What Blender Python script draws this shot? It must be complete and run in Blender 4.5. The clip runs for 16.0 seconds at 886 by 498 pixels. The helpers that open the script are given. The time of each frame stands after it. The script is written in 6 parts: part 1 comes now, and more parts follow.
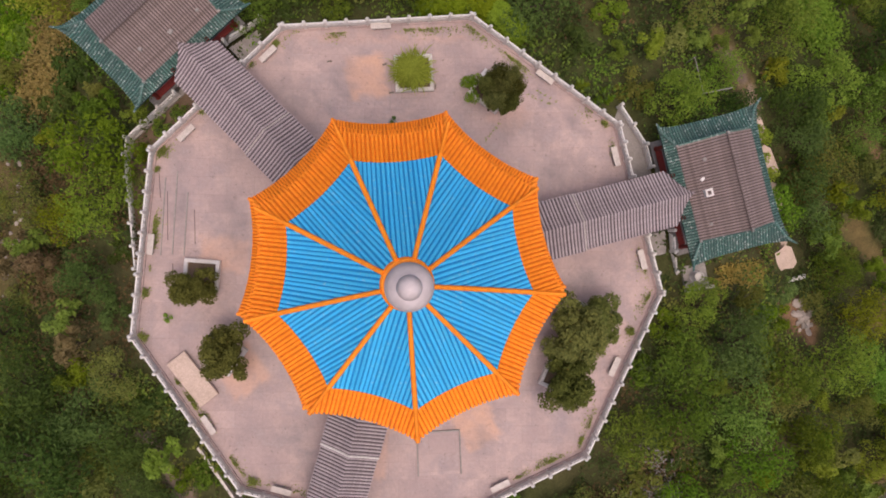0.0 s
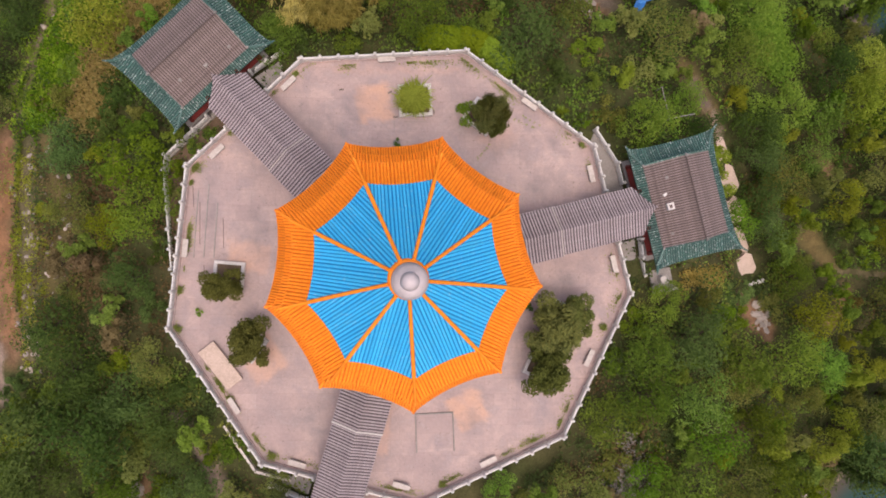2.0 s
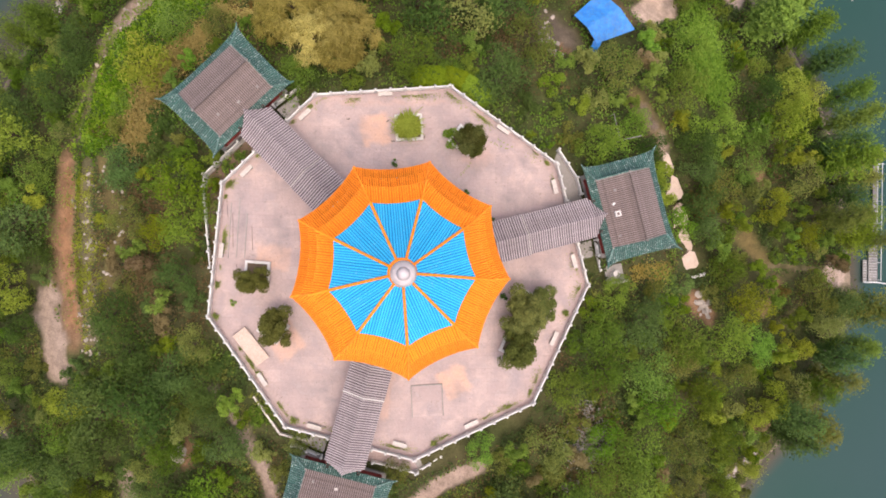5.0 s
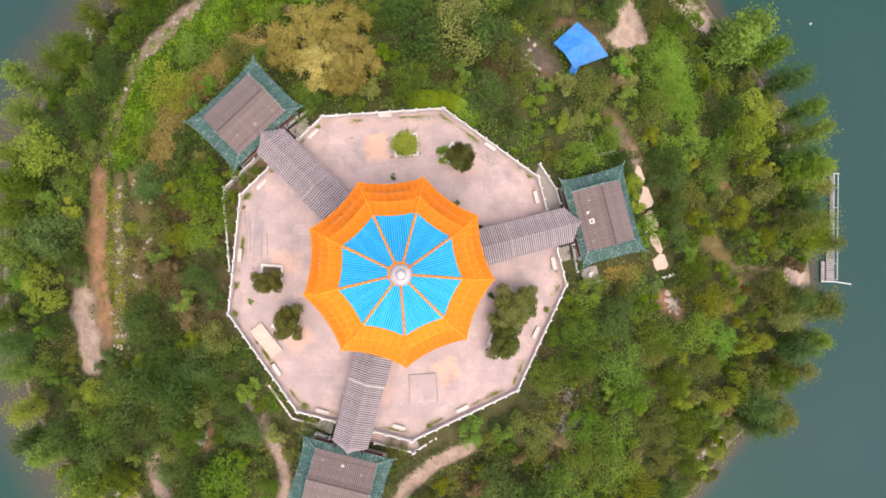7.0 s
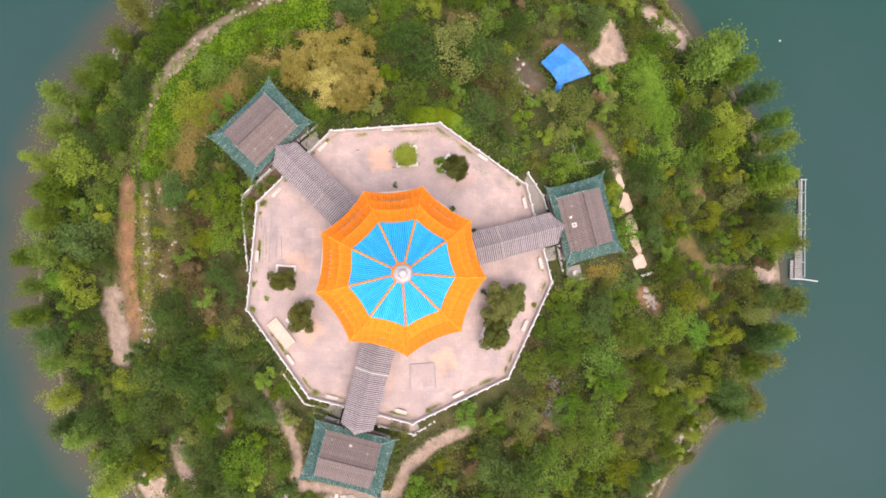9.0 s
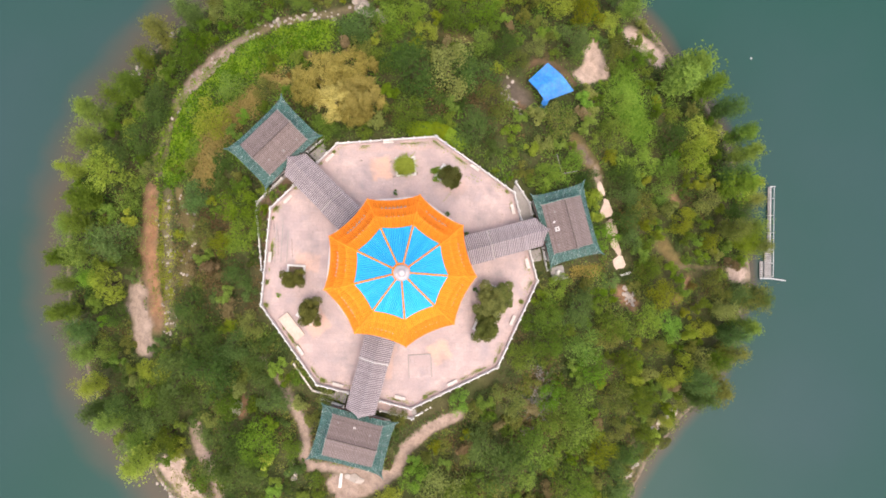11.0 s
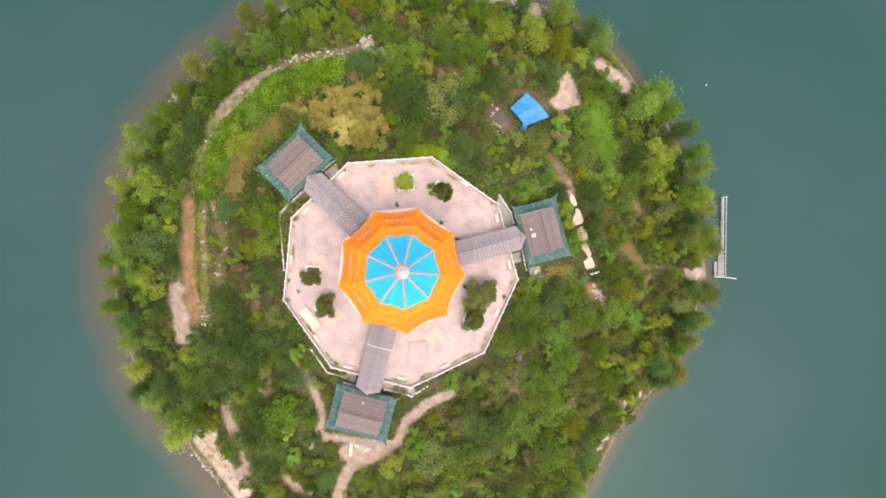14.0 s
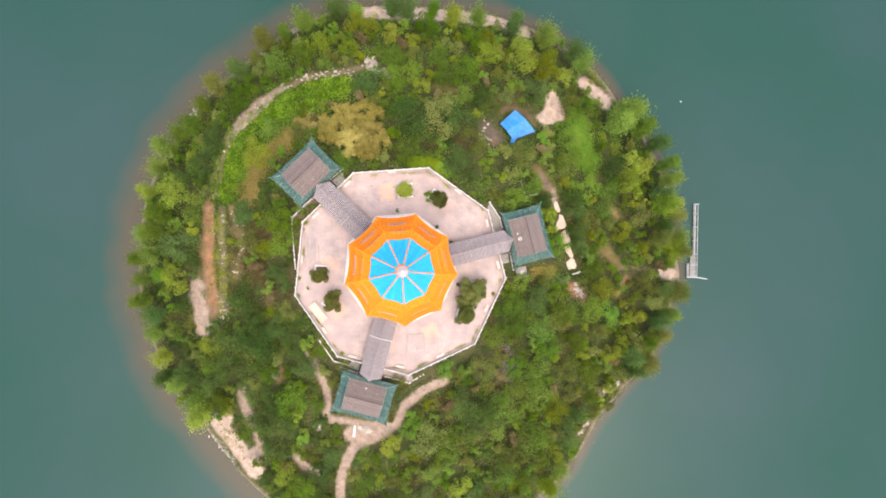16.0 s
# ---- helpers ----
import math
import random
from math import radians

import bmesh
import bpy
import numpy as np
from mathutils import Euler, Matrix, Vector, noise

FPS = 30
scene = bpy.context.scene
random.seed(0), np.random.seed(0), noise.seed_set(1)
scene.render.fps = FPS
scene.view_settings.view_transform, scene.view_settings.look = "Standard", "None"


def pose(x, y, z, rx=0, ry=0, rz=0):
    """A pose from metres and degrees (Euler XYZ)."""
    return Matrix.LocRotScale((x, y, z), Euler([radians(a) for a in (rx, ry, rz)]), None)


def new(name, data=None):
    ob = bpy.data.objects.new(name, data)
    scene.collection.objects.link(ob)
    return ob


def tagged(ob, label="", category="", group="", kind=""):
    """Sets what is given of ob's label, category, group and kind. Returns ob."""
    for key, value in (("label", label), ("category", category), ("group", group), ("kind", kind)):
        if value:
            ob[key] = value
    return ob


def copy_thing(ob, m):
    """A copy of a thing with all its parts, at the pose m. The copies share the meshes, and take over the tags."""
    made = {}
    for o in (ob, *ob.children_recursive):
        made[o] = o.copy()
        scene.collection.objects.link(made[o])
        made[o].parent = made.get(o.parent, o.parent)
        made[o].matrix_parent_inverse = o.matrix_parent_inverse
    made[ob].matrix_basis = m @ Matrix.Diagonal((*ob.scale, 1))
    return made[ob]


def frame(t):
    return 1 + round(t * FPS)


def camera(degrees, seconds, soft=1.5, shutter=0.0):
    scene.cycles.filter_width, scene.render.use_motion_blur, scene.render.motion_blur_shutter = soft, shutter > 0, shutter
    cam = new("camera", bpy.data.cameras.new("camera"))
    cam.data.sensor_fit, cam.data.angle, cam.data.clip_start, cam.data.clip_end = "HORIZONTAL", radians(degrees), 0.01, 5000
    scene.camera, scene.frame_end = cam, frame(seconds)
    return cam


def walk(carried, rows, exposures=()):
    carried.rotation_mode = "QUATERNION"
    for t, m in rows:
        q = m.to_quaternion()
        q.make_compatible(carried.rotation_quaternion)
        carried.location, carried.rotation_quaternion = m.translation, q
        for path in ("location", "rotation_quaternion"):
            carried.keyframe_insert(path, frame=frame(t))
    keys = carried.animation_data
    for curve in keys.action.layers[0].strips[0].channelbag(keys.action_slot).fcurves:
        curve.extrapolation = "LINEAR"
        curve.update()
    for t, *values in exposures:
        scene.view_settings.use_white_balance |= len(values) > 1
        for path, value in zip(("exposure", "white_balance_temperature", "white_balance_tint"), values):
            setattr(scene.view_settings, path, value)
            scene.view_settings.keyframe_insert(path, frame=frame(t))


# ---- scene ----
cam = camera(65.0, 16.0, soft=1.8)
PATH = [
    (0.0, pose(-0.421, 0.993, 49.336, 0.378, -4.004, 0.428)),
    (0.5, pose(-0.486, 1.119, 50.899, 0.547, -3.995, 0.833)),
    (1.0, pose(-0.518, 1.127, 52.617, 0.862, -3.950, 0.668)),
    (1.5, pose(-0.542, 0.988, 54.455, 1.002, -3.998, 0.629)),
    (2.0, pose(-0.572, 0.839, 56.451, 0.854, -3.940, 0.815)),
    (2.5, pose(-0.561, 0.792, 58.427, 0.734, -3.907, 0.754)),
    (3.0, pose(-0.529, 0.760, 60.435, 0.755, -3.937, 0.728)),
    (3.5, pose(-0.508, 0.765, 62.467, 0.728, -4.014, 0.725)),
    (4.0, pose(-0.528, 0.752, 64.496, 0.710, -4.047, 0.671)),
    (6.5, pose(-0.401, 0.980, 74.912, 0.957, -3.926, 0.113)),
    (7.0, pose(-0.443, 0.940, 77.084, 0.971, -4.039, 0.190)),
    (7.5, pose(-0.511, 0.933, 79.147, 0.907, -4.056, 0.318)),
    (8.0, pose(-0.543, 0.964, 81.145, 0.814, -4.011, 0.323)),
    (8.5, pose(-0.567, 1.012, 83.172, 0.886, -3.997, 0.256)),
    (9.0, pose(-0.628, 1.047, 85.206, 0.926, -3.996, 0.028)),
    (11.5, pose(-0.654, 1.250, 96.424, 0.848, -4.003, 0.245)),
    (12.0, pose(-0.720, 1.269, 99.147, 0.879, -3.998, 0.446)),
    (12.5, pose(-0.795, 1.291, 101.956, 0.871, -3.983, 0.249)),
    (13.0, pose(-0.857, 1.357, 104.839, 0.857, -3.989, -0.021)),
    (13.5, pose(-0.926, 1.455, 107.814, 0.870, -4.009, -0.224)),
    (14.0, pose(-0.968, 1.546, 110.824, 0.838, -4.009, 0.032)),
    (14.5, pose(-1.018, 1.609, 113.874, 0.834, -4.023, 0.164)),
    (15.0, pose(-1.082, 1.666, 116.953, 0.846, -4.016, 0.010)),
    (15.5, pose(-1.145, 1.721, 120.036, 0.807, -4.021, 0.030)),
    (16.0, pose(-1.209, 1.796, 123.129, 0.749, -4.096, 0.345)),
]
walk(cam, PATH, exposures=[(0.0, -0.93, 6720, 19), (4.0, -0.38, 6620, 14), (9.0, -0.08, 6550, 12), (12.5, 0.03, 6550, 10), (16.0, 0.11, 6500, 7)])

# ---- world, sun ----
SUN_EL, SUN_AZ = radians(78), radians(165)
world = bpy.data.worlds.new("overcast_sky")
scene.world = world
world.use_nodes = True
_wn = world.node_tree
_sky = _wn.nodes.new("ShaderNodeTexSky")
_sky.sky_type = "NISHITA"
_sky.sun_disc = False
_sky.sun_elevation, _sky.sun_rotation = SUN_EL, SUN_AZ
_sky.air_density, _sky.dust_density, _sky.ozone_density = 1.0, 6.0, 1.0
_wn.links.new(_sky.outputs[0], _wn.nodes["Background"].inputs[0])
_wn.nodes["Background"].inputs[1].default_value = 0.34
_sl = bpy.data.lights.new("sun", "SUN")
_sl.energy, _sl.angle, _sl.color = 0.9, radians(25), (1.0, 0.92, 0.82)
_so = new("sun", _sl)
_d = Vector((math.sin(SUN_AZ) * math.cos(SUN_EL), math.cos(SUN_AZ) * math.cos(SUN_EL), math.sin(SUN_EL)))
_so.rotation_euler = _d.to_track_quat("Z", "Y").to_euler()

# ---- materials ----
class Nodes:
    """A small builder round one material's node tree."""
    def __init__(self, name, rough=0.8, metal=0.0, spec=0.3):
        self.mat = bpy.data.materials.new(name)
        self.mat.use_nodes = True
        self.t = self.mat.node_tree
        self.b = self.t.nodes["Principled BSDF"]
        self.b.inputs["Roughness"].default_value = rough
        self.b.inputs["Metallic"].default_value = metal
        self.b.inputs["Specular IOR Level"].default_value = spec
        self.co = self.node("ShaderNodeTexCoord").outputs["Object"]

    def node(self, kind):
        return self.t.nodes.new(kind)

    def link(self, a, b):
        self.t.links.new(a, b)

    def noise(self, scale, detail=4, rough=0.6, co=None):
        n = self.node("ShaderNodeTexNoise")
        n.inputs["Scale"].default_value, n.inputs["Detail"].default_value, n.inputs["Roughness"].default_value = scale, detail, rough
        self.link(co or self.co, n.inputs["Vector"])
        return n.outputs["Fac"]

    def ramp(self, fac, lo, hi, a=(0, 0, 0), b=(1, 1, 1)):
        r = self.node("ShaderNodeValToRGB")
        r.color_ramp.elements[0].position, r.color_ramp.elements[1].position = lo, hi
        r.color_ramp.elements[0].color, r.color_ramp.elements[1].color = (*a, 1), (*b, 1)
        self.link(fac, r.inputs[0])
        return r.outputs[0]

    def mix(self, fac, a, b, how="MIX"):
        m = self.node("ShaderNodeMix")
        m.data_type, m.blend_type = "RGBA", how
        for v, s in ((fac, m.inputs[0]), (a, m.inputs[6]), (b, m.inputs[7])):
            if isinstance(v, (int, float)):
                s.default_value = v
            elif isinstance(v, tuple):
                s.default_value = (*v, 1)
            else:
                self.link(v, s)
        return m.outputs[2]

    def hsv(self, col, hue, sat, val, amount=None):
        """col with hue, saturation and value; sockets or numbers."""
        h = self.node("ShaderNodeHueSaturation")
        for v, s in ((hue, "Hue"), (sat, "Saturation"), (val, "Value")):
            if isinstance(v, (int, float)):
                h.inputs[s].default_value = v
            else:
                self.link(v, h.inputs[s])
        self.link(col, h.inputs["Color"]) if not isinstance(col, tuple) else None
        if isinstance(col, tuple):
            h.inputs["Color"].default_value = (*col, 1)
        return h.outputs[0]

    def span(self, v, lo, hi):
        m = self.node("ShaderNodeMapRange")
        m.inputs["To Min"].default_value, m.inputs["To Max"].default_value = lo, hi
        self.link(v, m.inputs["Value"])
        return m.outputs[0]

    def rnd(self):
        return self.node("ShaderNodeObjectInfo").outputs["Random"]

    def island(self):
        return self.node("ShaderNodeNewGeometry").outputs["Random Per Island"]

    def attr(self, name):
        a = self.node("ShaderNodeAttribute")
        a.attribute_name = name
        return a.outputs["Color"]

    def done(self, col, bump=None, strength=0.3, dist=0.02, rough=None):
        if isinstance(col, tuple):
            self.b.inputs["Base Color"].default_value = (*col, 1)
        else:
            self.link(col, self.b.inputs["Base Color"])
        if bump is not None:
            n = self.node("ShaderNodeBump")
            n.inputs["Strength"].default_value, n.inputs["Distance"].default_value = strength, dist
            self.link(bump, n.inputs["Height"])
            self.link(n.outputs[0], self.b.inputs["Normal"])
        if rough is not None:
            self.link(rough, self.b.inputs["Roughness"])
        return self.mat


def worn(name, base, stain, rough=0.8, spec=0.3, big=0.6, fine=9.0, amount=0.55, vary=0.12, bump=0.25, lo=0.42, hi=0.75):
    """A base colour with stains at a large scale, grain at a small one, and a shift from piece to piece."""
    n = Nodes(name, rough, 0.0, spec)
    c = n.mix(n.span(n.ramp(n.noise(big, 6, 0.65), lo, hi), 0.0, amount), base, stain)
    g = n.noise(fine, 5, 0.7)
    c = n.mix(0.5, c, n.ramp(g, 0.25, 0.8, (0.25, 0.25, 0.25), (0.8, 0.8, 0.8)), "OVERLAY")
    c = n.hsv(c, 0.5, 1.0, n.span(n.rnd(), 1 - vary, 1 + vary))
    return n.done(c, g, bump, 0.02, n.span(g, max(rough - 0.15, 0.05), min(rough + 0.15, 1.0)))


def flecked(name, base, stain, fleck, rough, vary, amount=0.5, lo=0.60, hi=0.70, big=1.1, spec=0.45):
    """A glaze with stains and small pale chips; GREEN's flecks are painted glints."""
    n = Nodes(name, rough, 0.0, spec)
    c = n.mix(n.span(n.ramp(n.noise(big, 6, 0.65), 0.42, 0.75), 0.0, 0.6), base, stain)
    c = n.mix(n.span(n.ramp(n.noise(5.5, 3, 0.6), lo, hi), 0.0, amount), c, fleck)
    g = n.noise(14, 5, 0.7)
    c = n.mix(0.4, c, n.ramp(g, 0.25, 0.8, (0.3, 0.3, 0.3), (0.75, 0.75, 0.75)), "OVERLAY")
    c = n.hsv(c, 0.5, 1.0, n.span(n.rnd(), 1 - vary, 1 + vary))
    return n.done(c, g, 0.2, 0.02, n.span(g, rough - 0.12, rough + 0.15))


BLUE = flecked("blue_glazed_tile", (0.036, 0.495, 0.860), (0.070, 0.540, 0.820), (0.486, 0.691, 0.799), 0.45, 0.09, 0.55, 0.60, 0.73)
# same blue glaze, darkened to stand for shade between the ribs
BLUE_PAN_SHADED = worn("shaded_blue_pan", (0.006, 0.225, 0.520), (0.013, 0.220, 0.470), 0.6, 0.3, 1.1, 14, 0.6, 0.0, 0.2)
ORANGE = flecked("orange_glazed_tile", (0.96, 0.280, 0.016), (0.66, 0.148, 0.012), (0.76, 0.36, 0.10), 0.6, 0.14, 0.35, 0.60, 0.74, 4.5, 0.28)
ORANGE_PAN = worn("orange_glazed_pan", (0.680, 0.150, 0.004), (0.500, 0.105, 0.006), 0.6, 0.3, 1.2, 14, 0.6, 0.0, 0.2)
PINKISH = worn("pinkish_tile", (0.50, 0.38, 0.36), (0.58, 0.47, 0.46), 0.6, 0.35, 1.4, 12, 0.7, 0.1, 0.25)
PINKISH_PAN = worn("pinkish_pan", (0.34, 0.215, 0.165), (0.27, 0.165, 0.115), 0.75, 0.25, 1.4, 12, 0.7, 0.0, 0.25)
# the pale flecks put glints of light into the green glaze
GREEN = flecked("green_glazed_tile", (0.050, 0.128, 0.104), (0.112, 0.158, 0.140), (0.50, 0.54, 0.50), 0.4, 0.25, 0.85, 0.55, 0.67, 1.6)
# half-value green: groove shade painted into the border pans; beams share it as paint
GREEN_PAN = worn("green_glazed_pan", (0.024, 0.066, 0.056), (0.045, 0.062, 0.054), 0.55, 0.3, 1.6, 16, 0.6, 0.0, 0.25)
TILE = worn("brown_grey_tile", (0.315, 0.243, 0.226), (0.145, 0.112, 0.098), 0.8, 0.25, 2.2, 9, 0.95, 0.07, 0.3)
# on the slopes this dark brown paints in the shade between tile rows
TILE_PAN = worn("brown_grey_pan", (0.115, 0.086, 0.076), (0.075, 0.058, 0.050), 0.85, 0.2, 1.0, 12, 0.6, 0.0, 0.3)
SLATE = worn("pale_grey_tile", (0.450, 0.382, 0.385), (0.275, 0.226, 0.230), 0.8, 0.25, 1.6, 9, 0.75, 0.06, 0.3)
# walk pans: shade of the grooves between ribs is put into the grey
SLATE_PAN_SHADED = worn("shaded_grey_pan", (0.120, 0.096, 0.098), (0.080, 0.064, 0.066), 0.9, 0.2, 1.3, 12, 0.6, 0.0, 0.3)
WHITE = worn("white_carved_stone", (0.74, 0.71, 0.67), (0.54, 0.50, 0.45), 0.6, 0.35, 2.5, 10, 0.4, 0.06, 0.2)
MARBLE = worn("white_stone", (0.66, 0.62, 0.59), (0.42, 0.38, 0.33), 0.65, 0.3, 1.8, 10, 0.5, 0.08, 0.25)
STONE = worn("grey_stone", (0.315, 0.285, 0.262), (0.188, 0.173, 0.150), 0.8, 0.25, 0.8, 8, 0.7, 0.12, 0.3)
ROCK = worn("pale_rock", (0.37, 0.315, 0.27), (0.20, 0.165, 0.135), 0.85, 0.25, 2.0, 7, 0.7, 0.25, 0.5)
CREAM = worn("cream_slab", (0.54, 0.410, 0.330), (0.40, 0.30, 0.235), 0.75, 0.3, 1.2, 9, 0.7, 0.05, 0.2)
BENCHES = worn("bench_stone", (0.547, 0.486, 0.441), (0.395, 0.342, 0.304), 0.7, 0.3, 1.5, 10, 0.5, 0.08, 0.2)
RED = worn("red_paint", (0.26, 0.035, 0.025), (0.16, 0.03, 0.025), 0.55, 0.4, 1.2, 9, 0.6, 0.06, 0.15)
PLASTER = worn("cream_plaster", (0.62, 0.52, 0.42), (0.45, 0.38, 0.30), 0.8, 0.25, 0.7, 8, 0.6, 0.05, 0.2)
BARK = worn("bark", (0.105, 0.078, 0.055), (0.055, 0.042, 0.032), 0.95, 0.15, 4, 18, 0.7, 0.15, 0.8)
SOILM = worn("planter_soil", (0.156, 0.108, 0.072), (0.096, 0.072, 0.048), 0.95, 0.1, 2, 15, 0.7, 0.0, 0.5)
DOCKW = worn("weathered_boards", (0.24, 0.225, 0.215), (0.13, 0.12, 0.11), 0.85, 0.2, 1.2, 12, 0.7, 0.15, 0.3)
STEEL = worn("galvanised_steel", (0.62, 0.61, 0.60), (0.45, 0.43, 0.42), 0.45, 0.5, 2, 12, 0.5, 0.05, 0.1)
GLASS = Nodes("window_glass", 0.06, 0.0, 0.6).done((0.03, 0.04, 0.045))


def tarp_material():
    n = Nodes("blue_tarpaulin", 0.45, 0.0, 0.4)
    w = n.noise(1.6, 5, 0.6)
    c = n.mix(n.ramp(w, 0.35, 0.75), (0.014, 0.16, 0.52), (0.045, 0.27, 0.66))
    c = n.mix(n.span(n.ramp(n.noise(1.1, 8, 0.8), 0.50, 0.66), 0.0, 0.6), c, (0.10, 0.17, 0.26))
    c = n.mix(n.span(n.ramp(n.noise(6.0, 4, 0.7), 0.60, 0.68), 0.0, 0.7), c, (0.16, 0.15, 0.10))
    return n.done(c, n.noise(3.0, 6, 0.65), 0.8, 0.15)


def finial_material():
    n = Nodes("finial_metal", 0.5, 0.1, 0.5)
    c = n.mix(n.ramp(n.noise(2.5, 5, 0.6), 0.35, 0.75), (0.60, 0.52, 0.51), (0.48, 0.41, 0.40))
    return n.done(c, n.noise(12, 3), 0.08, 0.02)


def plaza_material():
    """Old concrete: pale pink, blotched with grey, tan washes where slabs were renewed, and small dark stains."""
    n = Nodes("plaza_concrete", 0.85, 0.0, 0.2)
    wash = n.node("ShaderNodeSeparateColor")
    n.link(n.attr("wash"), wash.inputs[0])
    a, b, c3 = n.noise(0.17, 4, 0.6), n.noise(0.55, 10, 0.78), n.noise(4.5, 6, 0.8)
    c = n.mix(n.ramp(a, 0.38, 0.62), (0.394, 0.299, 0.281), (0.486, 0.362, 0.326))
    c = n.mix(n.span(n.ramp(b, 0.46, 0.64), 0.0, 0.8), c, (0.289, 0.237, 0.231))
    slabs = n.node("ShaderNodeTexBrick")
    slabs.offset, slabs.inputs["Scale"].default_value, slabs.inputs["Mortar Size"].default_value = 0.37, 1.0, 0.012
    slabs.inputs["Brick Width"].default_value, slabs.inputs["Row Height"].default_value = 1.9, 1.25
    slabs.inputs["Color1"].default_value, slabs.inputs["Color2"].default_value, slabs.inputs["Mortar"].default_value = (0.46, 0.46, 0.46, 1), (0.53, 0.53, 0.53, 1), (0.40, 0.40, 0.40, 1)
    n.link(n.co, slabs.inputs["Vector"])
    c = n.mix(0.75, c, slabs.outputs["Color"], "OVERLAY")
    c = n.mix(n.span(n.ramp(n.noise(0.33, 7, 0.7), 0.52, 0.66), 0.0, 0.55), c, (0.300, 0.252, 0.262))
    c = n.mix(n.span(n.ramp(n.noise(1.1, 8, 0.8), 0.54, 0.60), 0.0, 0.35), c, (0.500, 0.395, 0.365))
    c = n.mix(wash.outputs[0], c, (0.600, 0.368, 0.262))
    c = n.mix(wash.outputs[1], c, (0.252, 0.213, 0.211))
    c = n.mix(n.span(n.ramp(n.noise(1.5, 5, 0.75), 0.60, 0.70), 0.0, 0.55), c, (0.207, 0.168, 0.155))
    c = n.mix(n.span(n.ramp(n.noise(3.6, 3, 0.6), 0.66, 0.72), 0.0, 0.6), c, (0.146, 0.121, 0.106))
    c = n.mix(0.35, c, n.ramp(c3, 0.25, 0.8, (0.3, 0.3, 0.3), (0.75, 0.75, 0.75)), "OVERLAY")
    return n.done(c, c3, 0.2, 0.02)


def ground_material():
    n = Nodes("island_ground", 0.95, 0.0, 0.12)
    col = n.attr("soil")
    m, fine = n.noise(0.9, 8, 0.72), n.noise(6.0, 7, 0.75)
    c = n.mix(0.85, col, n.ramp(m, 0.28, 0.75, (0.28, 0.28, 0.26), (0.78, 0.77, 0.74)), "OVERLAY")
    c = n.mix(0.7, c, n.ramp(fine, 0.25, 0.8, (0.25, 0.25, 0.25), (0.8, 0.8, 0.8)), "OVERLAY")
    return n.done(c, fine, 0.7, 0.12)


def water_material():
    n = Nodes("lake_water", 0.2, 0.0, 0.28)
    n.b.inputs["IOR"].default_value = 1.33
    sh = n.node("ShaderNodeSeparateColor")
    n.link(n.attr("shoal"), sh.inputs[0])
    deep = n.mix(n.ramp(n.noise(0.018, 4, 0.5), 0.38, 0.66), (0.0175, 0.0575, 0.045), (0.0285, 0.061, 0.0590))
    wob = n.noise(0.12, 4, 0.6)
    add = n.node("ShaderNodeMath")
    add.operation = "MULTIPLY_ADD"
    n.link(wob, add.inputs[0])
    add.inputs[1].default_value = 0.5
    n.link(sh.outputs[0], add.inputs[2])
    c = n.mix(n.ramp(add.outputs[0], 0.42, 1.15), deep, (0.074, 0.064, 0.046))
    return n.done(c, n.noise(1.4, 3, 0.5), 0.06, 0.05)


TARP, FINIAL, PLAZA, GROUND, WATER = tarp_material(), finial_material(), plaza_material(), ground_material(), water_material()


def leaf_material(name, dark, light, rough=0.6, clear=0.46):
    """Leaves: a shade between two greens for each leaf, a shift for each tree, and some light let through."""
    n = Nodes(name, rough, 0.0, 0.1)
    c = n.mix(n.island(), dark, light)
    c = n.mix(n.span(n.ramp(n.noise(0.9, 3, 0.6), 0.35, 0.7), 0.0, 0.55), c, light)
    r = n.rnd()
    c = n.hsv(c, n.span(r, 0.484, 0.516), 1.0, n.span(n.ramp(n.noise(0.21, 2, 0.5, n.node("ShaderNodeNewGeometry").outputs["Position"]), 0.3, 0.7), 0.84, 1.18))
    w = n.node("ShaderNodeMath")
    w.operation = "FRACT"
    w7 = n.node("ShaderNodeMath")
    w7.operation = "MULTIPLY"
    w7.inputs[1].default_value = 7.31
    n.link(r, w7.inputs[0])
    n.link(w7.outputs[0], w.inputs[0])
    c = n.hsv(c, 0.5, n.span(w.outputs[0], 1.06, 0.94), n.span(w.outputs[0], 0.72, 1.34))
    n.done(c)
    tr = n.node("ShaderNodeBsdfTranslucent")
    n.link(c, tr.inputs["Color"])
    m = n.node("ShaderNodeMixShader")
    m.inputs[0].default_value = clear
    n.link(n.b.outputs[0], m.inputs[1])
    n.link(tr.outputs[0], m.inputs[2])
    n.link(m.outputs[0], n.t.nodes["Material Output"].inputs["Surface"])
    return n.mat


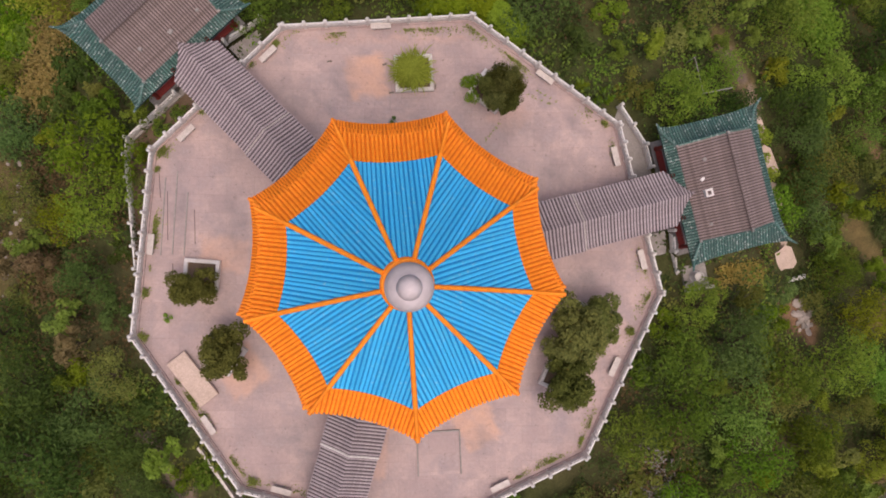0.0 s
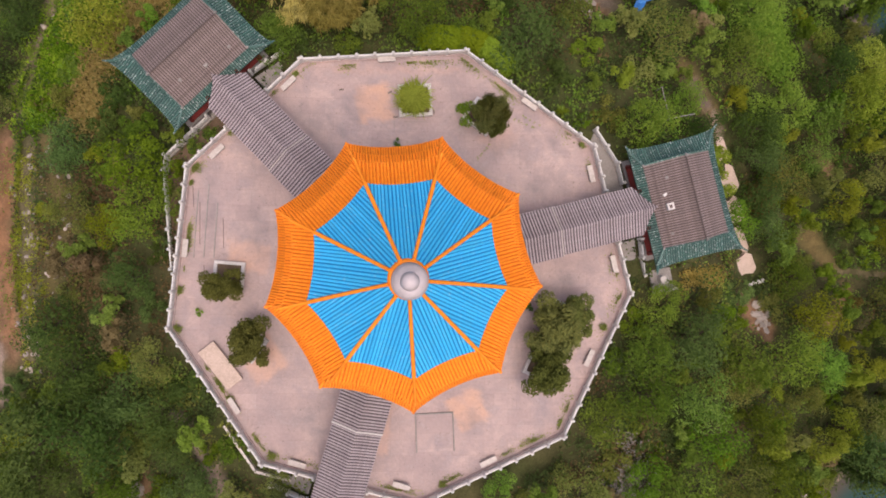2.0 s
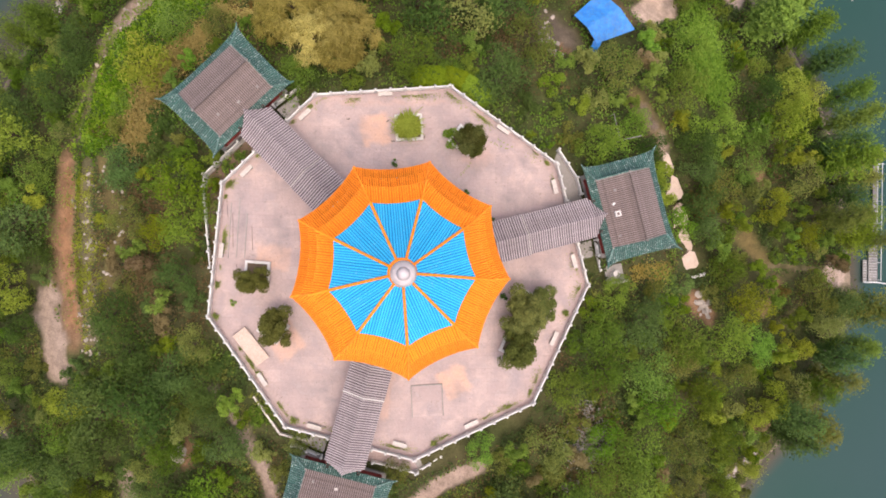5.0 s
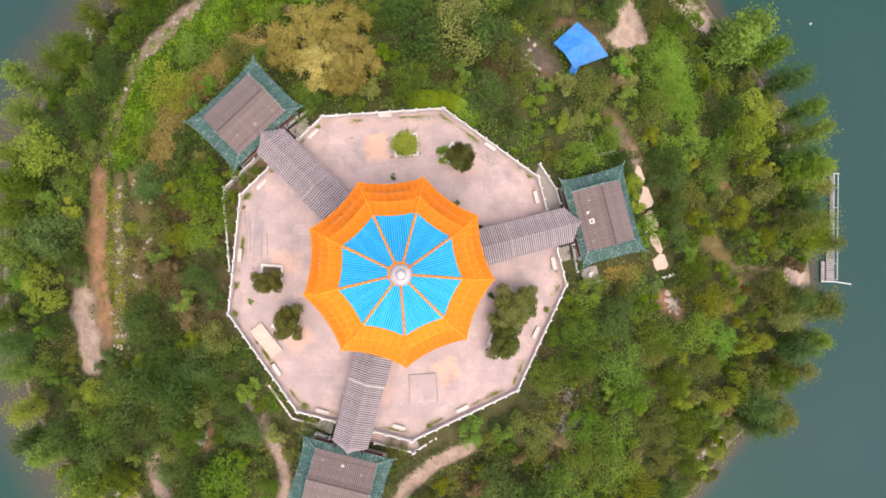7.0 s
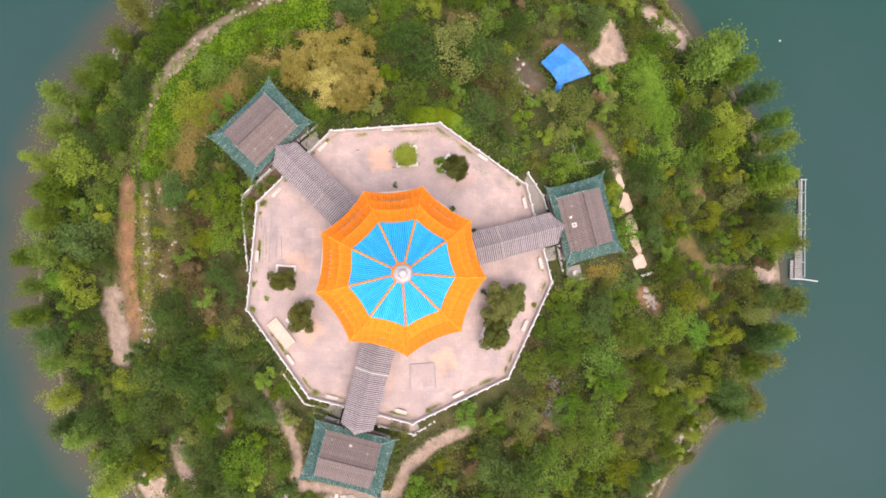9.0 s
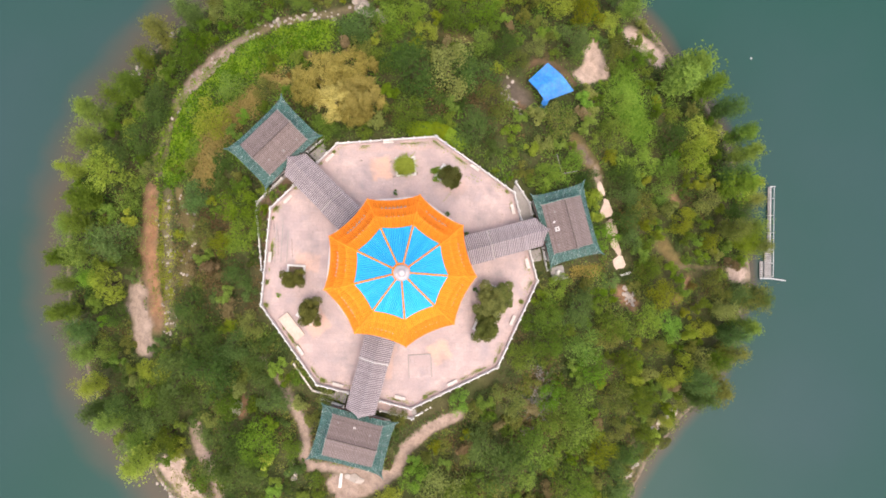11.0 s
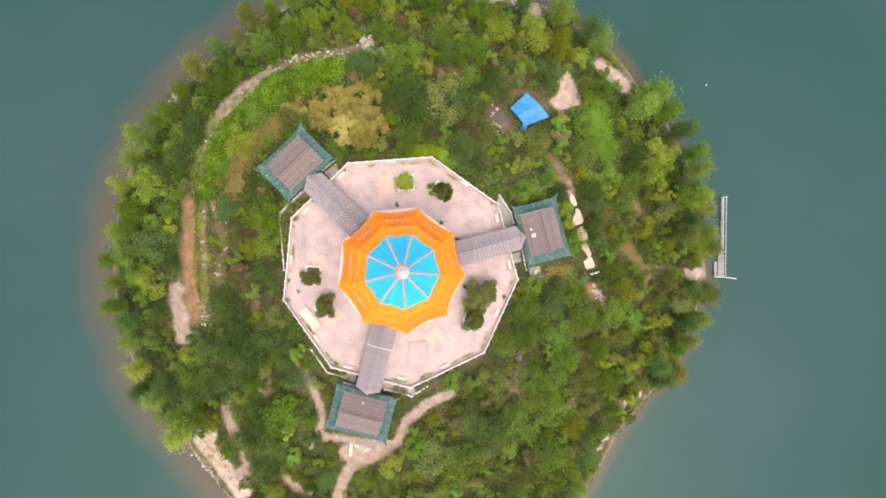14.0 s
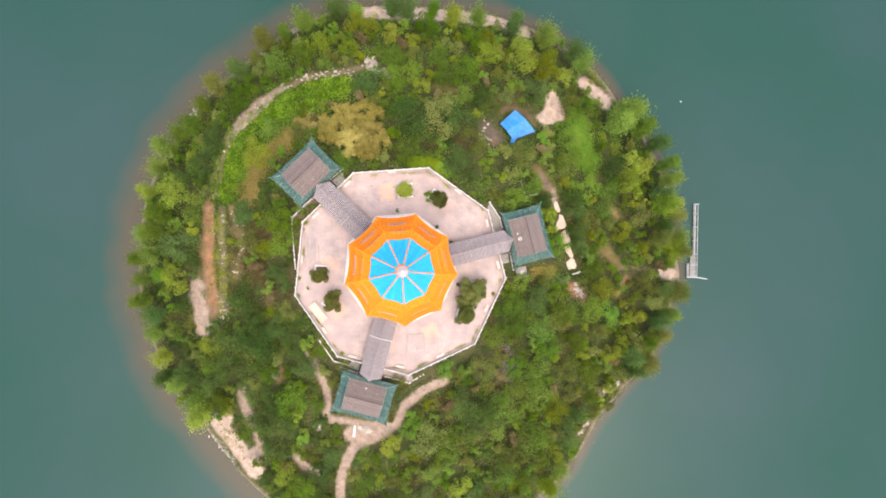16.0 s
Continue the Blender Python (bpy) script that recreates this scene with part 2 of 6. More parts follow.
LEAF = {
    "lush": leaf_material("lush_leaves", (0.090, 0.146, 0.023), (0.212, 0.299, 0.040)),
    "deep": leaf_material("deep_leaves", (0.056, 0.099, 0.025), (0.134, 0.204, 0.045)),
    "lime": leaf_material("lime_leaves", (0.176, 0.223, 0.019), (0.337, 0.388, 0.042)),
    "olive": leaf_material("olive_leaves", (0.131, 0.153, 0.033), (0.272, 0.293, 0.069)),
    "gold": leaf_material("gold_leaves", (0.222, 0.180, 0.046), (0.528, 0.414, 0.127)),
    "fresh": leaf_material("fresh_leaves", (0.097, 0.180, 0.017), (0.217, 0.337, 0.032)),
    "juniper": leaf_material("juniper_needles", (0.068, 0.082, 0.022), (0.182, 0.195, 0.049), 0.8, 0.2),
    "dry": leaf_material("dry_leaves", (0.150, 0.112, 0.048), (0.270, 0.205, 0.096)),
    "rust": leaf_material("rusty_leaves", (0.175, 0.115, 0.034), (0.290, 0.200, 0.066)),
    # low scrub greens darkened, so shade in gaps between crowns is in the colour
    "scrub": leaf_material("shaded_scrub_leaves", (0.045, 0.067, 0.020), (0.103, 0.139, 0.037)),
    "bank": leaf_material("bank_leaves", (0.133, 0.263, 0.009), (0.256, 0.421, 0.017)),
    "twig": leaf_material("dead_twigs", (0.120, 0.105, 0.090), (0.250, 0.225, 0.200), 0.9, 0.1),
    "straw": leaf_material("straw_grass", (0.256, 0.208, 0.066), (0.450, 0.370, 0.127)),
    "feather": leaf_material("feathery_leaves", (0.184, 0.253, 0.028), (0.352, 0.442, 0.070)),
    "hedge": leaf_material("hedge_leaves", (0.148, 0.238, 0.013), (0.248, 0.348, 0.023)),
}


# ---- mesh helpers ----
class G:
    """Vertices and faces gathered for one mesh."""
    def __init__(self):
        self.v, self.f, self.m = [], [], []

    def quadgrid(self, rows, mat=0, close=False):
        """Faces between rows of equal numbers of points."""
        o, w = len(self.v), len(rows[0])
        for r in rows:
            self.v += [tuple(p) for p in r]
        for i in range(len(rows) - 1):
            for j in range(w if close else w - 1):
                k = (j + 1) % w
                self.f.append((o + i * w + j, o + i * w + k, o + (i + 1) * w + k, o + (i + 1) * w + j))
                self.m.append(mat)
        return self

    def face(self, pts, mat=0):
        o = len(self.v)
        self.v += [tuple(p) for p in pts]
        self.f.append(tuple(range(o, o + len(pts))))
        self.m.append(mat)
        return self

    def prism(self, pts, z0, z1, mat=0):
        """An upright prism on a counter-clockwise outline."""
        n, o = len(pts), len(self.v)
        self.v += [(x, y, z0) for x, y in pts] + [(x, y, z1) for x, y in pts]
        self.f.append(tuple(range(o + n - 1, o - 1, -1)))
        self.f.append(tuple(range(o + n, o + 2 * n)))
        for i in range(n):
            j = (i + 1) % n
            self.f.append((o + i, o + j, o + n + j, o + n + i))
        self.m += [mat] * (n + 2)
        return self

    def box(self, cx, cy, z0, sx, sy, h, turn=0.0, bevel=0.0, mat=0):
        """A box on z0, turned about its middle; its top edge may be chamfered."""
        c, s = math.cos(turn), math.sin(turn)

        def ring(ix, iy, z):
            return [(cx + c * x - s * y, cy + s * x + c * y, z) for x, y in ((-ix, -iy), (ix, -iy), (ix, iy), (-ix, iy))]
        hx, hy = sx / 2, sy / 2
        rows = [ring(hx, hy, z0), ring(hx, hy, z0 + h - bevel)]
        if bevel:
            rows.append(ring(hx - bevel, hy - bevel, z0 + h))
        self.quadgrid(rows, mat, True)
        self.face(rows[-1], mat)
        self.face(rows[0][::-1], mat)
        return self

    def tube(self, pts, radii, sides=6, cap=True, mat=0):
        """A round bar along points."""
        rows = []
        for i, p in enumerate(pts):
            p = Vector(p)
            d = (Vector(pts[min(i + 1, len(pts) - 1)]) - Vector(pts[max(i - 1, 0)])).normalized()
            a = d.cross(Vector((0, 0, 1)) if abs(d.z) < 0.9 else Vector((1, 0, 0))).normalized()
            b = d.cross(a)
            r = radii[i] if isinstance(radii, (list, tuple)) else radii
            rows.append([p + r * (math.cos(q) * a + math.sin(q) * b) for q in (2 * math.pi * k / sides for k in range(sides))])
        self.quadgrid(rows, mat, True)
        if cap:
            self.face(rows[0], mat)
            self.face(rows[-1][::-1], mat)
        return self

    def lathe(self, profile, cx=0.0, cy=0.0, sides=12, mat=0):
        """A turned shape from (radius, height) pairs."""
        self.quadgrid([[(cx + r * math.cos(a), cy + r * math.sin(a), z) for a in (2 * math.pi * k / sides for k in range(sides))] for r, z in profile], mat, True)
        return self

    def half(self, pts, r, side, up=Vector((0, 0, 1))):
        """A half-round tile row along points; side: the level direction across it."""
        rows = []
        for p in pts:
            p = Vector(p)
            rows.append([p - r * side, p - 0.55 * r * side + 0.85 * r * up, p + 0.55 * r * side + 0.85 * r * up, p + r * side])
        self.quadgrid(rows)
        self.face(rows[-1][::-1])
        return self

    def mesh(self, name, mats, smooth=False):
        me = bpy.data.meshes.new(name)
        me.from_pydata(self.v, [], self.f)
        for m in (mats if isinstance(mats, (list, tuple)) else [mats]):
            me.materials.append(m)
        if any(self.m):
            me.polygons.foreach_set("material_index", self.m)
        if smooth:
            me.polygons.foreach_set("use_smooth", [True] * len(self.f))
        me.update()
        return me


def part(name, g, mats, parent, label="", smooth=False):
    """One mesh object under a thing or a part. g: a G or a ready mesh."""
    ob = new(name, g.mesh(name, mats, smooth) if isinstance(g, G) else g)
    ob.parent = parent
    return tagged(ob, label) if label else ob


def thing(name, label, category, group="", kind="", at=None):
    ob = new(name)
    ob.empty_display_size = 0.3
    if at is not None:
        ob.matrix_basis = at
    return tagged(ob, label, category, group, kind)


def solid(name, g, mats, label, category, group="", kind="", smooth=False):
    return tagged(new(name, g.mesh(name, mats, smooth)), label, category, group, kind)


def rot(a, r=0.0, t=0.0):
    """The level point r along the direction a (degrees) and t to its left."""
    c, s = math.cos(radians(a)), math.sin(radians(a))
    return (r * c - t * s, r * s + t * c)


SIDE0 = 94.9                                   # the way that the first of nine sides faces
SIDES = [SIDE0 - 40 * k for k in range(9)]
ARMS = (14.9, 134.9, 254.9)                    # the three covered walks
C20, S20, T20 = math.cos(radians(20)), math.sin(radians(20)), math.tan(radians(20))


def nonagon(r, turn=0.0):
    """Counter-clockwise corners."""
    return [rot(SIDE0 + 20 + turn + 40 * k, r) for k in range(9)]


# ---- lake and island ----
WATER_Z = -16.4
SHORE = [(103, 52.9), (91, 52.4), (79, 53), (69, 54.6), (61, 55.6), (54, 56.1), (45, 56.6), (38, 56.1), (30, 57), (21, 57.5), (12, 57.3), (5, 57.1),
         (-4, 57.7), (-10, 55.6), (-19, 55.1), (-28, 52), (-37, 50.8), (-42, 51.6), (-50, 53.6), (-70, 55.6), (-90, 56.6), (-110, 53.6), (-125, 51.2),
         (-133, 49.6), (-139, 49.1), (-142, 48.6), (-151, 50), (-164, 50), (-174, 50.6), (174, 50.8), (163, 51.2), (154, 50.8), (143, 50.6),
         (135, 50.4), (126, 50.6), (114, 52.1)]
_sa = np.array(sorted((a % 360, r) for a, r in SHORE))
_sx = np.concatenate([_sa[-1:, 0] - 360, _sa[:, 0], _sa[:1, 0] + 360])
_sy = np.concatenate([_sa[-1:, 1], _sa[:, 1], _sa[:1, 1]])


def shore_r(ang):
    """The shore's distance from the tower's axis in a direction (degrees)."""
    return np.interp(np.mod(ang, 360), _sx, _sy)


def wave(x, y, s, seed):
    """Smooth unevenness of the ground, about -1 to 1."""
    return (np.sin(x * s + 1.7 * seed) * np.cos(y * s * 1.13 + seed) + 0.6 * np.sin((x + y) * s * 1.9 + 2.3 * seed) * np.cos((x - y) * s * 1.6 + 0.7 * seed)) / 1.4


def ground_z(x, y):
    x, y = np.asarray(x, float), np.asarray(y, float)
    r = np.hypot(x, y)
    s = r / shore_r(np.degrees(np.arctan2(y, x))) * 54
    z = np.interp(s, [0, 19, 21, 24, 35, 46, 52.5, 54, 58, 64], [-0.8, -0.8, -1.3, -2.2, -6, -11.3, -15.5, -16.4, -18.0, -19.9])
    ang = np.degrees(np.arctan2(y, x))
    steep = np.exp(-(((ang - 8 + 180) % 360 - 180) / 20.0) ** 2)        # the eastern bank falls away at once, the northern one later
    z = z - 3.8 * steep * np.interp(s, [24.5, 30.5, 34, 44], [0, 1, 1, 0])
    north = np.exp(-(((ang - 108 + 180) % 360 - 180) / 34.0) ** 2)
    z = z + 1.7 * north * np.interp(s, [27, 37, 43, 50], [0, 1, 1, 0])
    bump = np.clip((r - 21) / 6, 0, 1) * np.clip((55 - s) / 5, 0.15, 1)
    return z + bump * (0.35 * wave(x, y, 0.42, 1) + 0.16 * wave(x, y, 1.3, 2))


def gz(x, y):
    return float(ground_z(x, y))


def line_d(x, y, pts):
    """Distance from points to a polyline."""
    d = np.full(np.shape(x), 1e9)
    for (ax, ay), (bx, by) in zip(pts[:-1], pts[1:]):
        vx, vy = bx - ax, by - ay
        t = np.clip(((x - ax) * vx + (y - ay) * vy) / (vx * vx + vy * vy + 1e-9), 0, 1)
        d = np.minimum(d, np.hypot(x - ax - t * vx, y - ay - t * vy))
    return d


PALE, EARTH, SAND, OCHRE, SCREE = (0.305, 0.228, 0.185), (0.225, 0.130, 0.078), (0.43, 0.318, 0.26), (0.150, 0.112, 0.048), (0.150, 0.122, 0.070)
RUST, PAVED, DEBRIS = (0.270, 0.140, 0.072), (0.300, 0.220, 0.180), (0.110, 0.086, 0.066)
BARE_LINES = [  # colour, half width, soft edge, course
    (EARTH, 1.35, 1.5, [(-35.3, 10.6), (-35.0, 6.1), (-35.4, 1.8), (-34.6, -2.2), (-33.9, -7.4)]),
    (RUST, 0.5, 1.3, [(-34.9, 9.6), (-34.7, 6.0), (-35.0, 2.4), (-34.2, -2.0), (-33.7, -6.0)]),
    (SCREE, 0.8, 2.2, [(-32.4, 10.4), (-32.6, 6.2), (-32.0, 2.0), (-31.8, -2.4), (-32.0, -8.0)]),
    (OCHRE, 0.5, 1.8, [(-30.6, 10.6), (-29.4, 6.4), (-28.0, 3.6), (-29.6, 0.4), (-29.2, -2.0)]),
    (PALE, 0.25, 0.6, [(-37.2, -1.6), (-37.2, -3.6)]),
    (PALE, 1.55, 0.8, [(-37.2, -3.8), (-37.6, -5.4), (-36.6, -7.6), (-36.4, -11.6)]),
    (PALE, 0.6, 0.7, [(-38.6, -5.6), (-36.4, -6.4)]),
    (PALE, 0.35, 1.2, [(-33.7, 13.4), (-34.8, 15.3), (-34.2, 17.4), (-33.4, 19.4), (-32.4, 21.0)]),
    (PALE, 1.0, 1.2, [(-32.0, 23.4), (-30.4, 25.6), (-28.8, 27.8)]),
    (PALE, 1.5, 0.9, [(-29.8, 26.6), (-28.4, 28.2), (-25.8, 30.6)]),
    (PALE, 0.95, 1.0, [(-25.6, 30.6), (-22.9, 32.8), (-21.1, 33.9)]),
    (SCREE, 0.5, 1.4, [(-33.6, 14.6), (-32.4, 21.0), (-31.4, 24.0)]),
    (SCREE, 0.8, 0.9, [(-21.1, 33.9), (-17.0, 35.2), (-13.1, 35.8), (-9.0, 36.4), (-5.3, 38.0)]),
    (RUST, 0.4, 1.4, [(-19.2, 26.8), (-15.6, 25.8)]),
    (EARTH, 0.8, 0.8, [(-5.5, 24.0), (-4.5, 22.0)]),
    (PALE, 0.4, 0.5, [(-18.2, -12.4), (-17.0, -14.4), (-15.2, -17.3)]),
    (PAVED, 0.75, 0.5, [(-15.2, -17.3), (-13.2, -20.8), (-12.7, -23.5), (-13.0, -26.6), (-12.2, -27.6)]),
    (PAVED, 0.85, 0.4, [(8.0, -20.2), (4.6, -21.6), (1.2, -24.5), (-0.4, -28.2), (-3.4, -30.6), (-8.0, -32.8)]),
    (PAVED, 0.95, 0.35, [(-6.6, -30.8), (-8.4, -33.2), (-9.5, -35.6), (-10.7, -39.8), (-11.0, -48.0), (-11.4, -54.0)]),
    (PAVED, 0.7, 0.5, [(-12.4, -27.4), (-6.5, -28.2), (-1.6, -28.4)]),
    (PAVED, 1.6, 0.5, [(-8.4, -30.4), (-5.4, -30.4), (-3.0, -29.4)]),
    (SAND, 2.0, 0.8, [(-34.2, -30.4), (-32.2, -33.2), (-30.0, -36.2), (-27.6, -39.4)]),
    (SAND, 1.0, 0.6, [(-32.2, -28.8), (-33.4, -30.6)]),
    (PAVED, 1.0, 0.6, [(-29.0, -22.8), (-29.0, -25.2), (-28.0, -27.6), (-26.2, -31.6), (-26.0, -34.6), (-28.4, -36.2)]),
    (PAVED, 0.9, 0.6, [(-19.2, -35.2), (-17.4, -37.2), (-14.8, -38.6)]),
    (SAND, 1.5, 0.4, [(27.2, 28.7), (30.6, 29.8)]),
    (SAND, 1.75, 0.4, [(29.0, 29.6), (29.4, 32.0)]),
    (SAND, 0.8, 0.5, [(29.4, 32.0), (29.6, 34.2)]),
    (SAND, 1.8, 0.6, [(37.0, 37.0), (41.2, 33.8)]),
    (OCHRE, 1.2, 1.0, [(25.4, 18.4), (28.6, 14.4)]),
    (PALE, 0.4, 0.8, [(28.6, 14.6), (29.4, 11.6)]),
    ((0.170, 0.125, 0.100), 0.6, 0.8, [(26.2, 17.4), (27.8, 15.4)]),
    (EARTH, 1.0, 0.9, [(33.2, -3.4), (34.8, -5.6)]),
    (EARTH, 0.7, 1.0, [(41.0, 11.6), (42.6, 9.8)]),
    (EARTH, 0.5, 1.0, [(44.2, -1.6), (42.2, -5.0)]),
    (OCHRE, 0.9, 1.2, [(40.2, 3.6), (42.4, 0.6)]),
    (SCREE, 0.3, 0.5, [(42.4, 0.4), (48.0, 0.0), (52.0, -0.3)]),
    (SAND, 1.3, 0.5, [(53.2, -0.6), (55.6, -1.2)]),
    (EARTH, 0.6, 1.2, [(31.2, -2.6), (33.2, -4.4)]),
    (EARTH, 0.5, 1.1, [(-21.3, -18.4), (-21.6, -20.4)]),
    (OCHRE, 0.3, 1.6, [(16.4, -22.4), (20.6, -18.6)]),
    (SCREE, 1.0, 0.8, [(40.4, -25.0), (44.2, -23.6)]),
    (SCREE, 0.7, 0.6, [(36.2, -33.4), (38.2, -31.0)]),
    (SAND, 1.5, 0.8, [(-8.0, 50.6), (0.0, 50.3), (10.0, 50.6), (18.0, 49.6)]),
    (SAND, 1.3, 0.8, [(20.0, 49.4), (25.0, 47.2)]),
    (DEBRIS, 1.5, 1.6, [(15.8, 25.6), (17.6, 24.2)]),
    ((0.150, 0.090, 0.058), 0.5, 1.2, [(18.6, 29.2), (20.4, 30.2), (22.6, 29.6), (24.6, 28.2), (25.4, 27.0)]),
    (RUST, 0.2, 0.8, [(16.9, 23.2), (17.9, 22.0)]),
    (OCHRE, 0.6, 1.8, [(7.0, 33.4), (10.0, 33.0)]),
]


def bare_at(x, y):
    """How bare the ground is: 1 on paths and clearings."""
    b = np.zeros(np.shape(x))
    for c, w, soft, pts in BARE_LINES:
        b = np.maximum(b, np.clip((w + soft * 0.5 - line_d(x, y, pts)) / soft, 0, 1))
    return b


def build_ground():
    n, half = 280, 66.0
    ax = np.linspace(-half, half, n)
    x, y = np.meshgrid(ax, ax)
    z = ground_z(x, y)
    col = np.empty((n, n, 3))
    mixv = np.clip(0.5 + 0.5 * wave(x, y, 0.31, 4), 0, 1)[..., None]
    col[:] = np.array((0.082, 0.072, 0.034)) * (1 - mixv) + np.array((0.056, 0.070, 0.022)) * mixv
    rim = np.clip((z + 15.7) / -0.5, 0, 1)[..., None]
    col[:] = col * (1 - rim) + np.array((0.22, 0.17, 0.125)) * rim
    jx, jy = x + 0.4 * wave(x, y, 1.7, 6) + 0.2 * wave(x, y, 4.1, 3), y + 0.4 * wave(x, y, 1.5, 9) + 0.2 * wave(x, y, 3.7, 5)
    for c, w, soft, pts in BARE_LINES:
        q = 0.35 if c == PAVED else 1.0                 # trodden paths keep a firmer edge
        a = np.clip((w + soft * 0.5 - line_d(x + q * (jx - x), y + q * (jy - y), pts)) / soft, 0, 1)[..., None]
        col[:] = col * (1 - a) + np.array(c) * a
    me = bpy.data.meshes.new("ground")
    v = np.stack([x, y, z], -1).reshape(-1, 3)
    i = np.arange(n * n).reshape(n, n)
    f = np.stack([i[:-1, :-1], i[:-1, 1:], i[1:, 1:], i[1:, :-1]], -1).reshape(-1, 4)
    me.from_pydata(v.tolist(), [], f.tolist())
    at = me.color_attributes.new("soil", "FLOAT_COLOR", "POINT")
    at.data.foreach_set("color", np.concatenate([col.reshape(-1, 3), np.ones((n * n, 1))], 1).astype(np.float32).ravel())
    me.polygons.foreach_set("use_smooth", [True] * len(f))
    me.materials.append(GROUND)
    tagged(new("ground", me), "earth and scrub mound of the island with bare pale footpaths", "ground", kind="structure")


def build_water():
    angs = np.arange(0, 360, 3.0)
    offs = [-7, -2, 0, 1.5, 3, 4.5, 6, 8, 11, 20, 60, 200, 800, 2600]
    v, c = [], []
    for o in offs:
        for a in angs:
            r = shore_r(a) + o
            v.append((*rot(a, r), WATER_Z))
            wide = 0.62 + 0.38 * math.cos(radians(a - 175))
            c.append(max(0.0, min(1.0, 1 - max(o, 0) / (9.0 * wide))))
    n, f = len(angs), []
    for i in range(len(offs) - 1):
        for j in range(n):
            k = (j + 1) % n
            f.append((i * n + j, i * n + k, (i + 1) * n + k, (i + 1) * n + j))
    me = bpy.data.meshes.new("water")
    me.from_pydata(v, [], [q[::-1] for q in f])
    at = me.color_attributes.new("shoal", "FLOAT_COLOR", "POINT")
    at.data.foreach_set("color", np.array([(q, q, q, 1) for q in c], np.float32).ravel())
    me.materials.append(WATER)
    tagged(new("water", me), "calm green lake water, brown with silt along the shore", "water", kind="structure")


build_ground()
build_water()


# ---- plaza ----
PLAZA_R = 18.9
EDGE = PLAZA_R * C20                            # from the axis to the middle of a side


INSET = {0: 0.36, 1: 0.28}                      # the two northern sides lie a little closer in


def side_r(k, off=0.0):
    """The distance of side k of the terrace from the axis."""
    return EDGE - INSET.get(k % 9, 0.0) + off


def corner(k, off=0.0):
    """The corner between side k and the next one."""
    r0, r1 = side_r(k, off), side_r(k + 1, off)
    return rot(SIDES[k % 9], r0, (r0 * math.cos(radians(40)) - r1) / math.sin(radians(40)))


def past_edge(x, y):
    """How far a place lies outside the terrace's edge."""
    return np.max([np.asarray(x) * math.cos(radians(a)) + np.asarray(y) * math.sin(radians(a)) - side_r(k) for k, a in enumerate(SIDES)], axis=0)


TAN_WASH = [(100.5, 13.7, 1.5, 1.6, 1.0), (176.0, 12.3, 1.4, 1.8, 0.6), (214.0, 13.2, 1.6, 1.6, 0.75), (296.0, 12.6, 1.5, 1.5, 0.9), (55.0, 13.4, 1.4, 1.4, 0.35), (262.0, 12.6, 1.2, 2.4, 0.5), (92.0, 16.2, 5.5, 0.35, 0.35), (135.0, 15.9, 0.6, 1.0, 0.6)]
SMEARS = [(-7.4, 11.6, 2.6, 0.9, -55), (-5.6, 11.9, 2.0, 0.5, -48), (11.6, 6.9, 2.4, 1.2, 15), (13.2, -0.9, 1.6, 1.1, 10), (-15.2, 4.5, 0.7, 3.0, 5), (-11.5, 3.0, 1.2, 2.6, 10), (-6.8, -12.0, 1.4, 1.8, 30), (7.6, 9.9, 1.6, 1.0, 40), (-4.0, 13.2, 1.2, 1.6, 0), (-10.2, 9.0, 1.6, 1.0, 45), (12.8, 10.2, 1.4, 0.5, -40), (5.8, -12.6, 1.0, 1.4, 20)]


